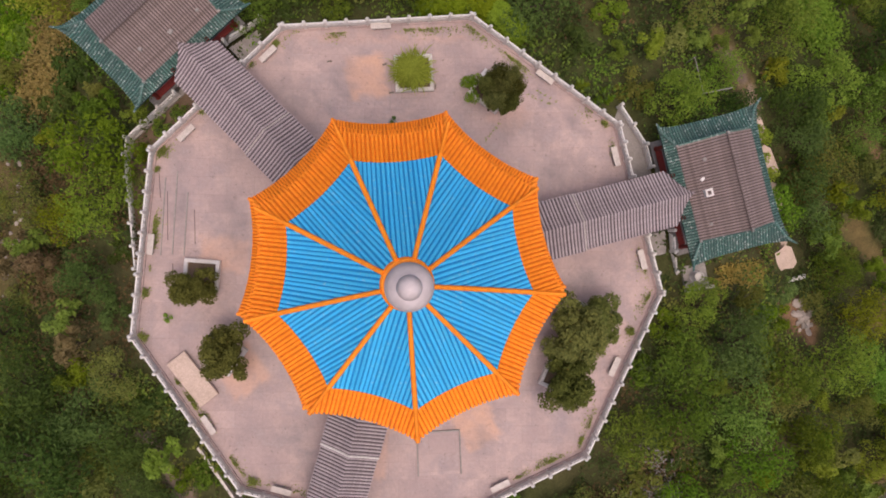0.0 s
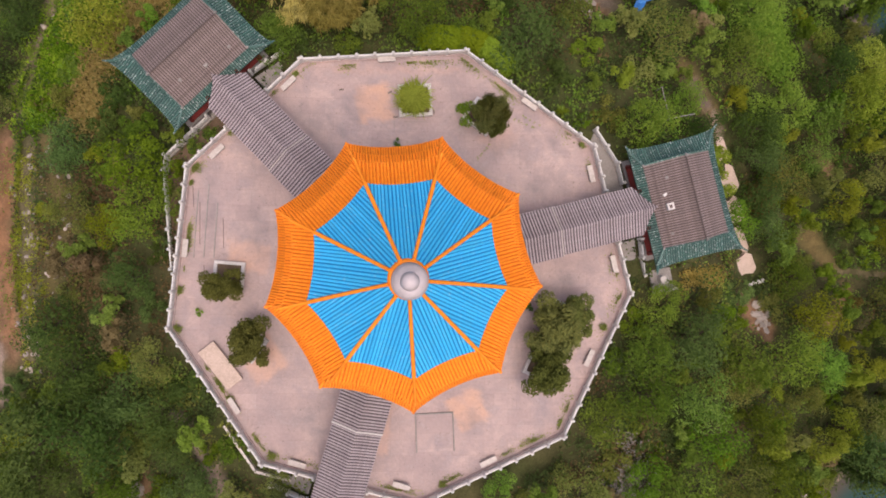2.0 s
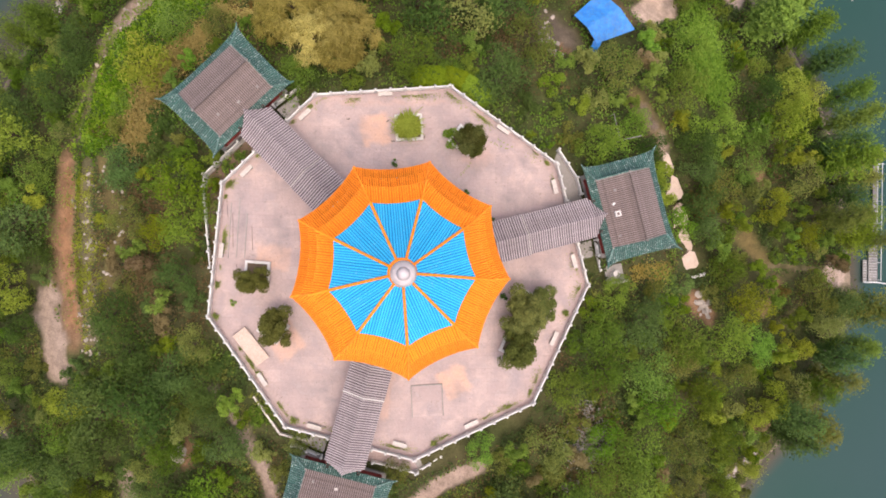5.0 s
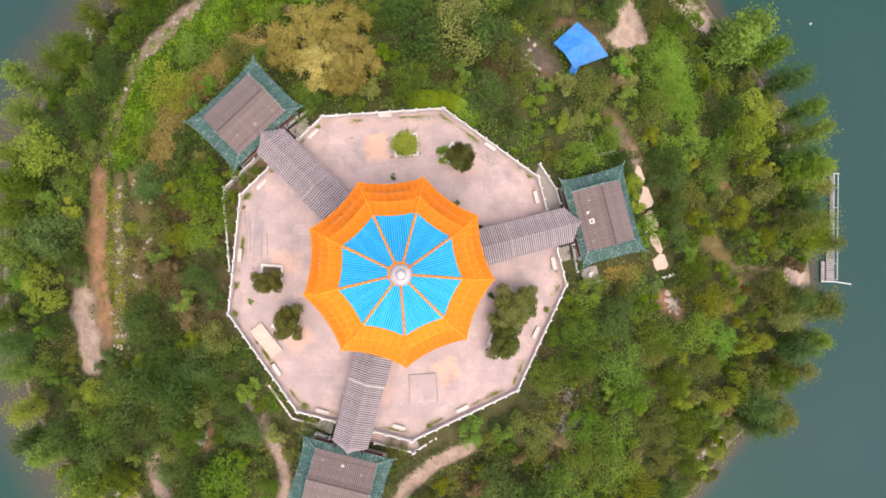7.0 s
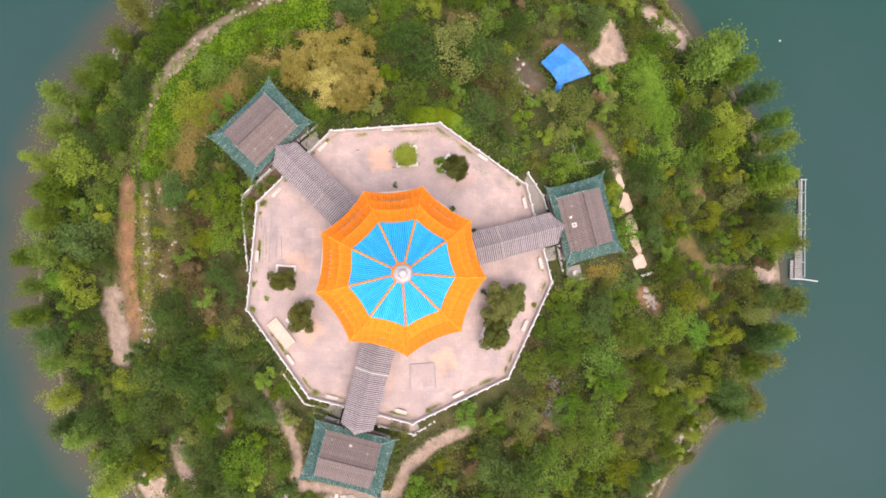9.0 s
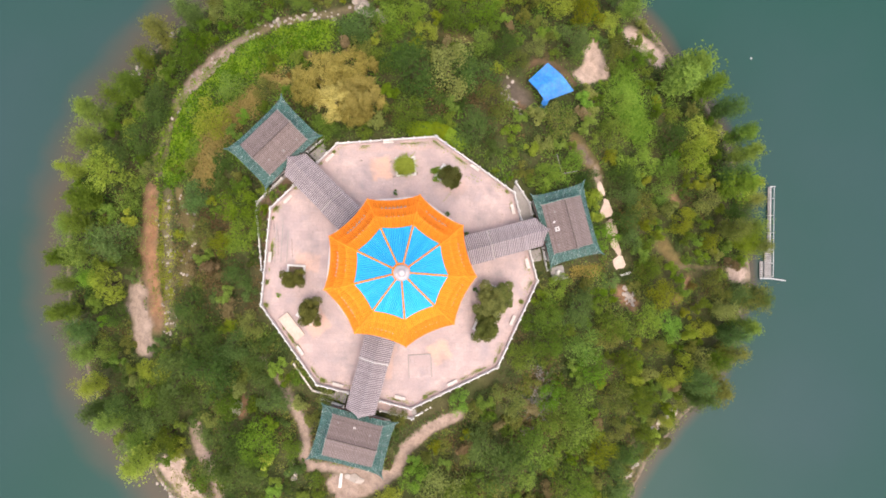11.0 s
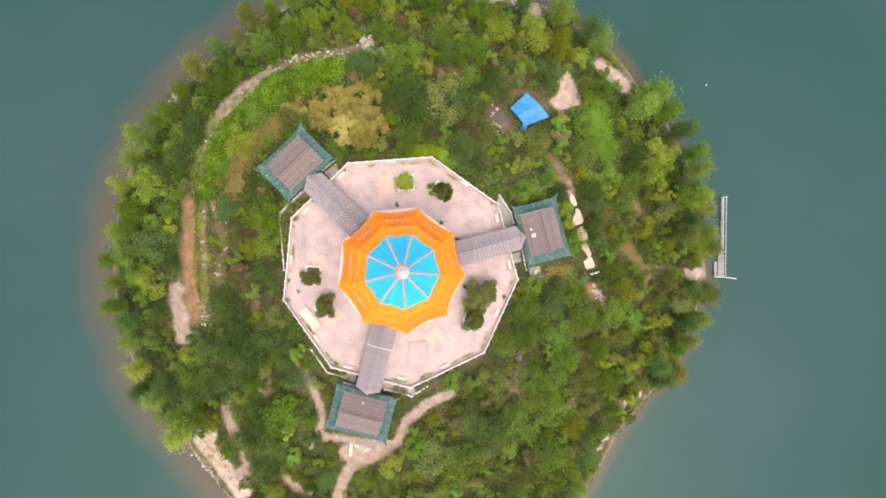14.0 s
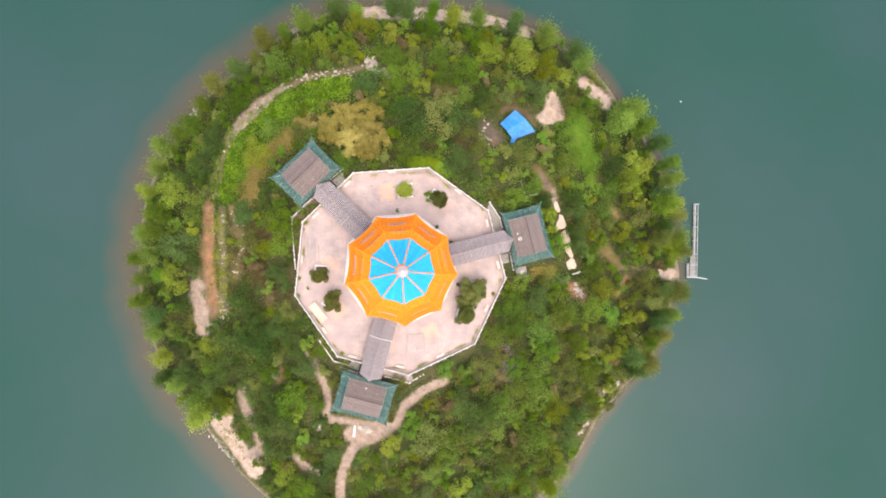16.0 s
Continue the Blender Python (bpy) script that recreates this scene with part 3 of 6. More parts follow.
def build_plaza():
    g = G().prism([corner(8 - k) for k in range(9)], -2.6, -0.02)
    solid("terrace_wall", g, STONE, "grey stone retaining wall under the terrace", "wall", kind="structure")
    v, f, col = [], [], []
    no, nt = 46, 34
    for k in range(9):
        base = len(v)
        (ax, ay), (bx, by) = corner(k), corner(k - 1)
        for i in range(no + 1):
            o = 0.3 + 0.7 * i / no
            for j in range(nt + 1):
                v.append((o * (ax + (bx - ax) * j / nt), o * (ay + (by - ay) * j / nt), 0.0))
        for i in range(no):
            for j in range(nt):
                q = base + i * (nt + 1) + j
                f.append((q, q + nt + 1, q + nt + 2, q + 1))
    p = np.array(v)
    x, y = p[:, 0] + 0.25 * wave(p[:, 0], p[:, 1], 2.3, 3), p[:, 1] + 0.25 * wave(p[:, 0], p[:, 1], 2.7, 7)
    tan, dark = np.zeros(len(v)), np.zeros(len(v))
    for a, r, hx, hy, k in TAN_WASH:
        c, s = math.cos(radians(a)), math.sin(radians(a))
        o, t = x * c + y * s - r, y * c - x * s
        e = np.minimum((hy - np.abs(o)) / 0.28, (hx - np.abs(t)) / 0.28)
        tan = np.maximum(tan, k * np.clip(e, 0, 1) * (0.75 + 0.25 * wave(x, y, 3.1, 5)))
    for cx, cy, hx, hy, turn in SMEARS:
        c, s = math.cos(radians(turn)), math.sin(radians(turn))
        q = np.hypot(((x - cx) * c + (y - cy) * s) / hx, ((y - cy) * c - (x - cx) * s) / hy)
        dark = np.maximum(dark, np.clip((1.15 - q) / 0.7, 0, 1) * np.clip(0.42 + 0.4 * wave(x, y, 2.2, 11), 0, 0.75))
    me = bpy.data.meshes.new("plaza_floor")
    me.from_pydata(v, [], f)
    at = me.color_attributes.new("wash", "FLOAT_COLOR", "POINT")
    at.data.foreach_set("color", np.stack([np.clip(tan, 0, 1), dark, 0 * dark, 0 * dark + 1], 1).astype(np.float32).ravel())
    me.materials.append(PLAZA)
    tagged(new("plaza_floor", me), "stained pinkish concrete terrace floor with tan patches", "terrace", kind="structure")
    # kerb under the balustrade, one block a side
    for k in range(9):
        pts = [corner(k, -0.27), corner(k, 0.07), corner(k - 1, 0.07), corner(k - 1, -0.27)]
        solid("trim", G().prism(pts, -0.5, 0.09), PLAZA, "weathered stone kerb along the terrace edge", "kerb", kind="structure")


build_plaza()

# ---- balustrades ----
POST = G()
POST.box(0, 0, 0, 0.19, 0.19, 1.02, 0, 0.02)
POST.lathe([(0.10, 1.02), (0.08, 1.06), (0.125, 1.12), (0.14, 1.20), (0.105, 1.28), (0.02, 1.35)], sides=8)
POST_ME = POST.mesh("post", WHITE)
PANEL_CACHE = {}


def panel_mesh(length):
    key = round(length, 2)
    if key not in PANEL_CACHE:
        g = G()
        g.box(0, 0, 0.80, length, 0.12, 0.10, 0, 0.025)           # hand rail
        g.box(0, 0, 0.06, length, 0.09, 0.46, 0, 0.01)           # slab
        for q in (-0.3, 0.0, 0.3):
            g.box(q * length, 0, 0.52, 0.10, 0.08, 0.29)         # stub balusters
        PANEL_CACHE[key] = g.mesh("panel", WHITE)
    return PANEL_CACHE[key]


def balustrade(runs, label, zs=None, name="balustrade"):
    """Posts and panels along polylines of (x, y, z)."""
    top = thing(name, label, "balustrade", "terrace balustrades", "structure")
    for run in runs:
        for (ax, ay, az), (bx, by, bz) in zip(run[:-1], run[1:]):
            ln = math.hypot(bx - ax, by - ay)
            n = max(1, round(ln / 1.48))
            turn = math.atan2(by - ay, bx - ax)
            for i in range(n + 1):
                t = i / n
                p = part("post", POST_ME, None, top)
                p.matrix_basis = Matrix.Translation((ax + (bx - ax) * t, ay + (by - ay) * t, az + (bz - az) * t)) @ pose(0, 0, 0, 0, 0, math.degrees(turn))
                if i < n:
                    q = part("panel", panel_mesh(ln / n - 0.16), None, top)
                    t = (i + 0.5) / n
                    q.matrix_basis = Matrix.Translation((ax + (bx - ax) * t, ay + (by - ay) * t, az + (bz - az) * t)) @ Euler((0, -math.atan2(bz - az, ln), turn)).to_matrix().to_4x4()
    return top


for _k, _a in enumerate(SIDES):
    _p, _q = Vector((*corner(_k, -0.1), 0.09)), Vector((*corner(_k - 1, -0.1), 0.09))
    _p, _q = _p + (_q - _p).normalized() * 0.12, _q + (_p - _q).normalized() * 0.12
    if any(abs((_a - b + 180) % 360 - 180) < 1 for b in ARMS):
        _runs = [[_p, (*rot(_a, EDGE - 0.1, -2.15), 0.09)], [(*rot(_a, EDGE - 0.1, 2.15), 0.09), _q]]
    else:
        _runs = [[_p, _q]]
    balustrade(_runs, "carved white stone balustrade with round-headed posts on the terrace edge")

# lower walkways outside the terrace beside each covered walk
OUT = EDGE + 1.85
for _a, _reach, _out, _paved in zip(ARMS, (0.35, 1.2, 0.25), (OUT, OUT, OUT - 0.55), (True, False, True)):
    _h = _out * T20
    _far = rot(_a + 40, _out, -_h + _reach)
    _g = G()
    _b, _in = _a + 40, EDGE + 0.1 if _paved else _out - 0.2
    if _a == ARMS[0]:
        _g.prism([rot(_a, _in, 2.0), rot(_a, 19.65, 2.0), rot(_a, 19.65, 4.25), rot(_a, 18.55, 7.45), rot(_a, _in, _in * T20)], -3.0, -0.75)
    else:
        _g.prism([rot(_a, _in, 2.0), rot(_a, _out + 0.2, 2.0), rot(_a, _out + 0.2, (_out + 0.2) * T20), rot(_a, _in, _in * T20)], -2.8, -0.75)
    if _a != ARMS[0]:
        _g.prism([rot(_b, _in, -_in * T20), rot(_b, _out + 0.2, -(_out + 0.2) * T20), rot(_b, _out + 0.2, -_h + _reach + 0.1), rot(_b, _in, -_h + _reach + 0.1)], -3.0, -0.76)
    solid("walkway", _g, PLAZA if _paved and _a != ARMS[0] else STONE, "lower concrete walkway along the terrace wall" if _paved else "low stone wall outside the terrace", "walkway", "lower walkways", "structure")
    if _a == ARMS[0]:                               # here it swings in to the terrace corner
        balustrade([[(*rot(_a, 19.5, 2.5), -0.75), (*rot(_a, 19.5, 4.2), -0.75)], [(*rot(_a, 19.5, 4.2), -0.75), (*rot(_a, 18.4, 7.4), -0.75)]], "white stone balustrade on the lower walkway", name="balustrade")
    else:
        balustrade([[(*rot(_a, _out, 2.6), -0.75), (*rot(_a, _out, _h), -0.75)], [(*rot(_a, _out, _h), -0.75), (*_far, -0.75)]],
                   "white stone balustrade on the lower walkway", name="balustrade")
    _te = -1.4 if _a == ARMS[2] else 1.8
    _end = rot(_b, EDGE + (1.1 if _a == ARMS[2] else 0.38), _te)
    if _a != ARMS[0]:
        balustrade([[(*_far, -0.75), (*_end, -3.2 if _a == ARMS[2] else -0.75)]], "low white stone balustrade closing in on the terrace wall")
    if _a == ARMS[2]:
        _fl = thing("steps", "long flight of stone steps going down along the terrace wall", "steps", "side steps", "structure")
        for _i in range(15):
            _u = -_h + _reach + 0.3 + (_te + _h - _reach) * _i / 15
            part("step", G().box(*rot(_b, EDGE + 0.68 - 0.02 * _i, _u), -4.6, 1.1 - 0.03 * _i, 0.72, 3.82 - 0.177 * _i, radians(_b), 0.015), STONE, _fl)
    elif _a == ARMS[1]:
        _g = G()
        _g.prism([rot(_b, EDGE + 0.1, -_h + _reach), rot(_b, _out + 0.15, -_h + _reach + 0.12), rot(_b, EDGE + 0.52, _te), rot(_b, EDGE + 0.1, _te)], -3.0, -0.78)
        if not _paved:
            _g.prism([rot(_a, EDGE + 0.1, 2.0), rot(_a, _out, 2.0), rot(_a, _out, _h), rot(_b, _out, -_h + _reach), rot(_b, EDGE + 0.1, -_h + _reach), rot(_a, EDGE + 0.1, EDGE * T20)], -3.0, -0.95)
        solid("planted_ledge", _g, SOILM, "narrow ledge between terrace wall and balustrade", "ledge", "", "structure")
    # steps that come down on the other flank of the covered walk
    _st = thing("steps", "flight of worn grey stone steps beside the terrace wall", "steps", "side steps", "structure")
    for _i in range(9):
        part("step", G().box(*rot(_a, EDGE + 0.85, -2.4 - 0.34 * _i), -2.8, 1.4, 0.33, 2.7 - 0.17 * _i, radians(_a), 0.015), STONE, _st)
    balustrade([[(*rot(_a, OUT, -2.3), -0.1), (*rot(_a, OUT, -5.4), -1.5)]], "short white stone balustrade beside the side steps")


# low mossy wall outside the terrace, west of the southern walk
_b = ARMS[2] - 40
_g, _o = G(), EDGE + 1.25
for _q in ([rot(ARMS[2], _o, -2.4), rot(ARMS[2], _o, -_o * T20), rot(ARMS[2], _o - 0.2, -(_o - 0.2) * T20), rot(ARMS[2], _o - 0.2, -2.4)],
           [rot(_b, _o, _o * T20), rot(_b, _o - 0.2, (_o - 0.2) * T20), rot(_b, _o - 0.2, 2.4), rot(_b, _o, 2.4)]):
    _g.prism(_q[::-1], -3.4, -0.85)
solid("low_wall", _g, BENCHES, "low pale stone wall with moss outside the terrace", "wall", kind="structure")


# ---- benches ----
def bench():
    top = thing("bench", "low white stone bench on two blocks near the balustrade", "bench", "benches round the terrace")
    part("seat", G().box(0, 0, 0.34, 1.42, 0.42, 0.11, 0, 0.015), BENCHES, top)
    for x in (-0.48, 0.48):
        part("leg", G().box(x, 0, 0, 0.16, 0.34, 0.34), BENCHES, top)
    return top


BENCH_AT = [(-1.5, 17.0, 5), (-9.3, 14.8, 45), (-14.8, 9.2, 45), (-17.1, 1.5, 85), (-13.1, -10.9, -56), (-8.1, -15.5, -16), (0.2, -17.3, -16), (7.2, -15.4, 25), (15.4, -7.0, 65), (17.4, 0.7, -75), (15.4, 8.1, -76), (10.2, 13.7, -35)]
_b0 = bench()
for _i, (_x, _y, _t) in enumerate(BENCH_AT):
    _m = pose(_x, _y, 0, 0, 0, _t)
    if _i == 0:
        _b0.matrix_basis = _m
    else:
        copy_thing(_b0, _m)


# ---- planters, slab and painted court on the terrace ----
def planter(x, y, sx, sy, turn, label, sides=(0, 1, 2, 3), h=0.42):
    top = thing("planter", label, "planter", "terrace planters", at=pose(x, y, 0, 0, 0, turn))
    for i in sides:
        if i % 2 == 0:
            part("kerb", G().box(0, (sy / 2 - 0.13) * (1 - i), 0, sx, 0.26, h, 0, 0.03), MARBLE, top)
        else:
            part("kerb", G().box((sx / 2 - 0.13) * (i - 2), 0, 0, 0.26, sy - 0.53, h, 0, 0.03), MARBLE, top)
    part("soil", G().box(0, 0, 0, sx - 0.53, sy - 0.53, h - 0.1), SOILM, top, "dark planter soil")


planter(0.85, 13.75, 2.7, 2.6, 4, "square white stone planter holding a bright green shrub")
planter(-13.7, -0.6, 2.4, 2.2, -4, "square white stone planter holding a dark juniper")
planter(6.3, 12.6, 2.5, 2.2, -35, "low white stone planter under a dark juniper")
planter(-12.1, -6.0, 2.4, 2.2, -35, "low white stone planter under a dark rounded juniper")
planter(12.4, -5.7, 2.6, 6.6, -24, "long white stone planter under large dark junipers")

_plat = thing("stone_platform", "long pale tan stone platform lying near the balustrade", "platform", at=pose(-14.2, -7.75, 0, 0, 0, -51.5))
part("slab", G().box(0, 0, 0.24, 3.75, 1.5, 0.16, 0, 0.02), CREAM, _plat)
part("base", G().box(0, 0, 0, 3.3, 1.1, 0.24), STONE, _plat)

_pad = thing("raised_pad", "square pale concrete pad with a dark raised kerb", "pad", at=pose(2.85, -13.15, 0, 0, 0, 3))
part("slab", G().box(0, 0, 0, 2.9, 3.0, 0.05, 0, 0.01), PLAZA, _pad)
part("kerb", G().box(0, 1.56, 0, 3.1, 0.12, 0.13, 0, 0.02), STONE, _pad)
for _x in (-1.52, 1.52):
    part("kerb", G().box(_x, -0.03, 0, 0.10, 3.02, 0.09, 0, 0.02), STONE, _pad)

# long low kerbs on the western side
for _x, _y, _ln in ((-14.85, 2.95, 4.4), (-15.6, 3.7, 5.8), (-16.4, 3.45, 5.4)):
    solid("kerb_line", G().box(_x, _y, -0.05, 0.09, _ln, 0.10, radians(-3), 0.01), STONE, "thin grey stone kerb set into the terrace", "kerb", "kerb lines", "structure")

for _x, _y, _ln, _t in ((-14.25, 2.75, 2.4, 2), (-16.1, 3.5, 3.4, 1), (-16.65, 5.6, 1.7, 4), (-15.7, -0.35, 1.1, 2)):
    solid("kerb_line", G().box(_x, _y, -0.05, 0.045, _ln, 0.06, radians(_t), 0.01), TILE_PAN, "thin dark stone edge set into the terrace", "kerb", "kerb lines", "structure")
for _x, _y, _t in ((-5.1, 14.5, 8), (-1.2, 14.4, 30), (-0.7, 12.4, 6), (2.4, 12.9, 88)):
    _dg = thing("drain_grate", "small dark iron drain grate in the terrace floor", "drain", "drain grates", at=pose(_x, _y, 0, 0, 0, _t))
    part("frame", G().box(0, 0, 0, 0.36, 0.12, 0.02), BARK, _dg)
    for _i in range(4):
        part("bar", G().box(-0.12 + 0.08 * _i, 0, 0.02, 0.03, 0.09, 0.012), STONE, _dg)

for _x, _y, _ln, _t in ((-0.8, 11.6, 1.1, 0), (-4.95, 11.2, 1.3, 3), (-1.2, 14.85, 1.1, 92), (0.9, 12.05, 1.9, 92)):
    solid("kerb_line", G().box(_x, _y, -0.05, 0.03, _ln, 0.056, radians(_t), 0.005), STONE, "thin grey joint strip set into the terrace", "kerb", "kerb lines", "structure")

# ---- tower ----
tower = thing("pagoda_tower", "nine-sided three-tier tower with blue and orange glazed roofs", "pagoda")


class Skirt:
    """A nine-sided roof with hollow slopes, drawn-in sides and raised corners."""
    def __init__(self, r0, z0, r1, z1, bend=1.25, sag=0.5, lift=0.35, top_sag=0.0):
        self.r0, self.z0, self.r1, self.z1, self.bend, self.sag, self.lift = r0, z0, r1, z1, bend, sag, lift

    def half(self, v):
        return (self.r0 + (self.r1 - self.r0) * v) * S20

    def local(self, u, v):
        """Distance out, distance left and height at u across (-1 to 1) and v down (0 to 1)."""
        r = self.r0 + (self.r1 - self.r0) * v
        return (r * C20 - self.sag * v ** 1.5 * (1 - u * u), u * r * S20, self.z1 + (self.z0 - self.z1) * max(0.0, 1 - v) ** self.bend + self.lift * v ** 2 * abs(u) ** 3)

    def at(self, a, u, v, up=0.0):
        o, t, z = self.local(u, v)
        return Vector((*rot(a, o, t), z + up))

    def row(self, a, t, va, vb, n=7, up=0.0):
        """Points down the slope at a fixed distance t from the side's middle line, or none."""
        lim = (abs(t) / S20 - self.r0) / (self.r1 - self.r0)
        va = max(va, lim + 0.004)
        if vb - va < 0.04:
            return None
        return [self.at(a, t / self.half(v), v, up) for v in (va + (vb - va) * i / (n - 1) for i in range(n))]


TOP = Skirt(0.8, 26.8, 6.2, 22.35, 1.22, 0.24, 0.18)
MID = Skirt(4.7, 18.3, 7.7, 16.0, 1.3, 0.34, 0.32)
LOW = Skirt(6.3, 12.4, 9.3, 10.0, 1.3, 0.38, 0.38)
BLUE_V = 0.76


def sheet(sk, a, va, vb, nu=13, nv=8, thick=0.0):
    g = G()
    rows = [[sk.at(a, -1 + 2 * j / (nu - 1), va + (vb - va) * i / (nv - 1)) for j in range(nu)] for i in range(nv)]
    g.quadgrid([r[::-1] for r in rows])
    if thick:
        edge = rows[-1]
        g.quadgrid([[p - Vector((0, 0, thick)) for p in edge], edge])
        g.quadgrid([[p - Vector((0, 0, thick)) for p in r] for r in rows])
    return g


def ridge(sk, a, va, vb, r0, r1, up):
    """A hip ridge down the corner at the left of side a, with an upturned end."""
    pts = [sk.at(a, 1.0, va + (vb - va) * i / 9, up) for i in range(10)]
    return G().tube(pts, [r0 + (r1 - r0) * i / 9 for i in range(10)], 6)


STEP = 0.17


def side_vec(a):
    return Vector((*rot(a, 0, 1), 0))


for _k, _a in enumerate(SIDES):
    _sv = side_vec(_a)
    _fc = part("roof_face", sheet(TOP, _a, 0, BLUE_V + 0.004), BLUE_PAN_SHADED, tower, "blue glazed tile slope")
    _n = int(TOP.half(BLUE_V) / STEP)
    for _i in range(-_n, _n + 1):
        _pts = TOP.row(_a, _i * STEP + 0.014 * math.sin(5.3 * _i + 2.1 * _k), 0.02, BLUE_V, 7, 0.01)
        if _pts:
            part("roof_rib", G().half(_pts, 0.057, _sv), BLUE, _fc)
    for _sk, _va, _nm in ((TOP, BLUE_V, "orange glazed border of the top roof"), (MID, 0.0, "orange glazed middle eave"), (LOW, 0.0, "orange glazed lowest eave")):
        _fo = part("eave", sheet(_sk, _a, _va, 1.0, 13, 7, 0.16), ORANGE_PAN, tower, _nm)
        _g, _gb = G(), G()
        _n = int(_sk.half(1.0) / STEP)
        for _i in range(-_n, _n + 1):
            _t = _i * STEP + 0.014 * math.sin(4.7 * _i + 1.3 * _k)
            if _sk is TOP:
                _p = _sk.row(_a, _t, _va, 1.012, 5, 0.012)
                if _p:
                    _g.half(_p, 0.064, _sv)
            else:
                # the middle of each lower eave carries a pinkish grey band
                _w0, _w1 = 0.30 + 0.05 * math.sin(3.1 * _i + _k), 0.60 + 0.06 * math.sin(2.3 * _i + 2 * _k)
                _wide = abs(_t) < _sk.half(0.45) * 0.62
                for _x0, _x1, _gg in (((0.0, _w0, _g), (_w0, _w1, _gb), (_w1, 1.012, _g)) if _wide else ((0.0, 1.012, _g),)):
                    _p = _sk.row(_a, _t, _x0, _x1, 4, 0.012)
                    if _p:
                        _gg.half(_p, 0.064, _sv)
        if _sk is not TOP:
            _wr = [[_sk.at(_a, _u * 0.60 / 6, 0.31 + 0.27 * _v / 4, 0.006) for _u in range(6, -7, -1)] for _v in range(5)]
            part("worn_strip", G().quadgrid(_wr), PINKISH_PAN, _fo, "pinkish brown strip in the middle of the eave")
        if _g.f:
            tagged(part("ribbing", _g, ORANGE, _fo), kind="stuff")
        if _gb.f:
            tagged(part("worn_ribbing", _gb, PINKISH, _fo, "pinkish grey tile rows in the middle of the eave"), kind="stuff")
        part("hip_ridge", ridge(_sk, _a, 0.0 if _sk is not TOP else BLUE_V - 0.02, 1.015, 0.08, 0.09, 0.05), ORANGE, tower)
    part("hip_ridge", ridge(TOP, _a, 0.01, BLUE_V, 0.085, 0.10, 0.07), ORANGE, tower)

# storeys under the three eaves
for _r, _z0, _z1, _bays in ((4.75, 17.9, 22.6, 1), (6.35, 12.0, 16.3, 2), (7.4, 0.9, 10.4, 3)):
    for _a in SIDES:
        _ap = _r * C20
        _hw = _ap * T20
        _pts = [rot(_a, _ap - 0.25, -_hw + 0.05), rot(_a, _ap, -_hw), rot(_a, _ap, _hw), rot(_a, _ap - 0.25, _hw - 0.05)]
        _w = part("wall", G().prism(_pts, _z0, _z1), PLASTER, tower, "cream plaster wall bay")
        _zs, _zt = _z0 + 0.3 * (_z1 - _z0), _z0 + 0.72 * (_z1 - _z0)
        for _i in range(_bays):
            _t = (_i - (_bays - 1) / 2) * 2 * _hw / _bays
            _ww = 2 * _hw / _bays * 0.62
            _wi = part("window", G().box(*rot(_a, _ap + 0.03, _t), _zs, 0.10, _ww, _zt - _zs, radians(_a)), RED, _w, "red lattice window")
            part("pane", G().box(*rot(_a, _ap + 0.07, _t), _zs + 0.1, 0.06, _ww - 0.2, _zt - _zs - 0.2, radians(_a)), GLASS, _wi)
        _cx, _cy = rot(_a + 20, _r + 0.05)
        part("column", G().lathe([(0.24, _z0), (0.22, _z1)], _cx, _cy, 10), RED, tower, "red corner column")
# deck over each storey so that the tower is closed inside
for _r, _z in ((4.8, 17.86), (6.4, 11.9)):
    part("deck", G().prism(nonagon(_r), _z, _z + 0.15), STONE, tower)
for _i, _r in enumerate((10.1, 9.75, 9.4)):
    part("plinth_step", G().prism(nonagon(_r), 0.0 if _i == 0 else 0.3 * _i - 0.02, 0.3 * (_i + 1)), MARBLE, tower, "white stone plinth step")
part("collar", G().lathe([(0.86, 26.5), (0.90, 26.72), (0.82, 26.88), (0.6, 26.9)], sides=27), ORANGE, tower, "orange glazed collar under the finial")
_fin = part("finial", G().lathe([(0.70, 26.84), (0.79, 27.02), (0.80, 27.2), (0.74, 27.44), (0.62, 27.62), (0.48, 27.74), (0.40, 27.78)], 0.06, -0.07, 32), FINIAL, tower, "pale metal finial dome", True)
part("knob", G().lathe([(0.38, 27.76), (0.41, 27.9), (0.38, 28.14), (0.28, 28.32), (0.14, 28.41), (0.0, 28.43)], 0.05, -0.06, 24), FINIAL, _fin, "round finial knob", True)


# potted plants at the foot of the tower
def potted(x, y, r):
    top = thing("potted_plant", "dark leafy plant in a glazed pot beside the tower", "potted plant", "pots round the tower", at=pose(x, y, 0))
    part("pot", G().lathe([(0.0, 0.0), (0.2, 0.0), (0.3, 0.35), (0.33, 0.42), (0.27, 0.42), (0.0, 0.36)], sides=12), STONE, top, "grey stone pot")
    me = crown_mesh("leaves", r, 0.6, 5, 260, 0.09, LEAF["deep"], int(abs(x) * 10), 0.1, 0.5, 0.4)[0]
    part("leaves", me, None, top)


POTS = [(-0.6, 10.2), (6.4, 7.4), (9.0, 4.7), (10.2, -2.9)]
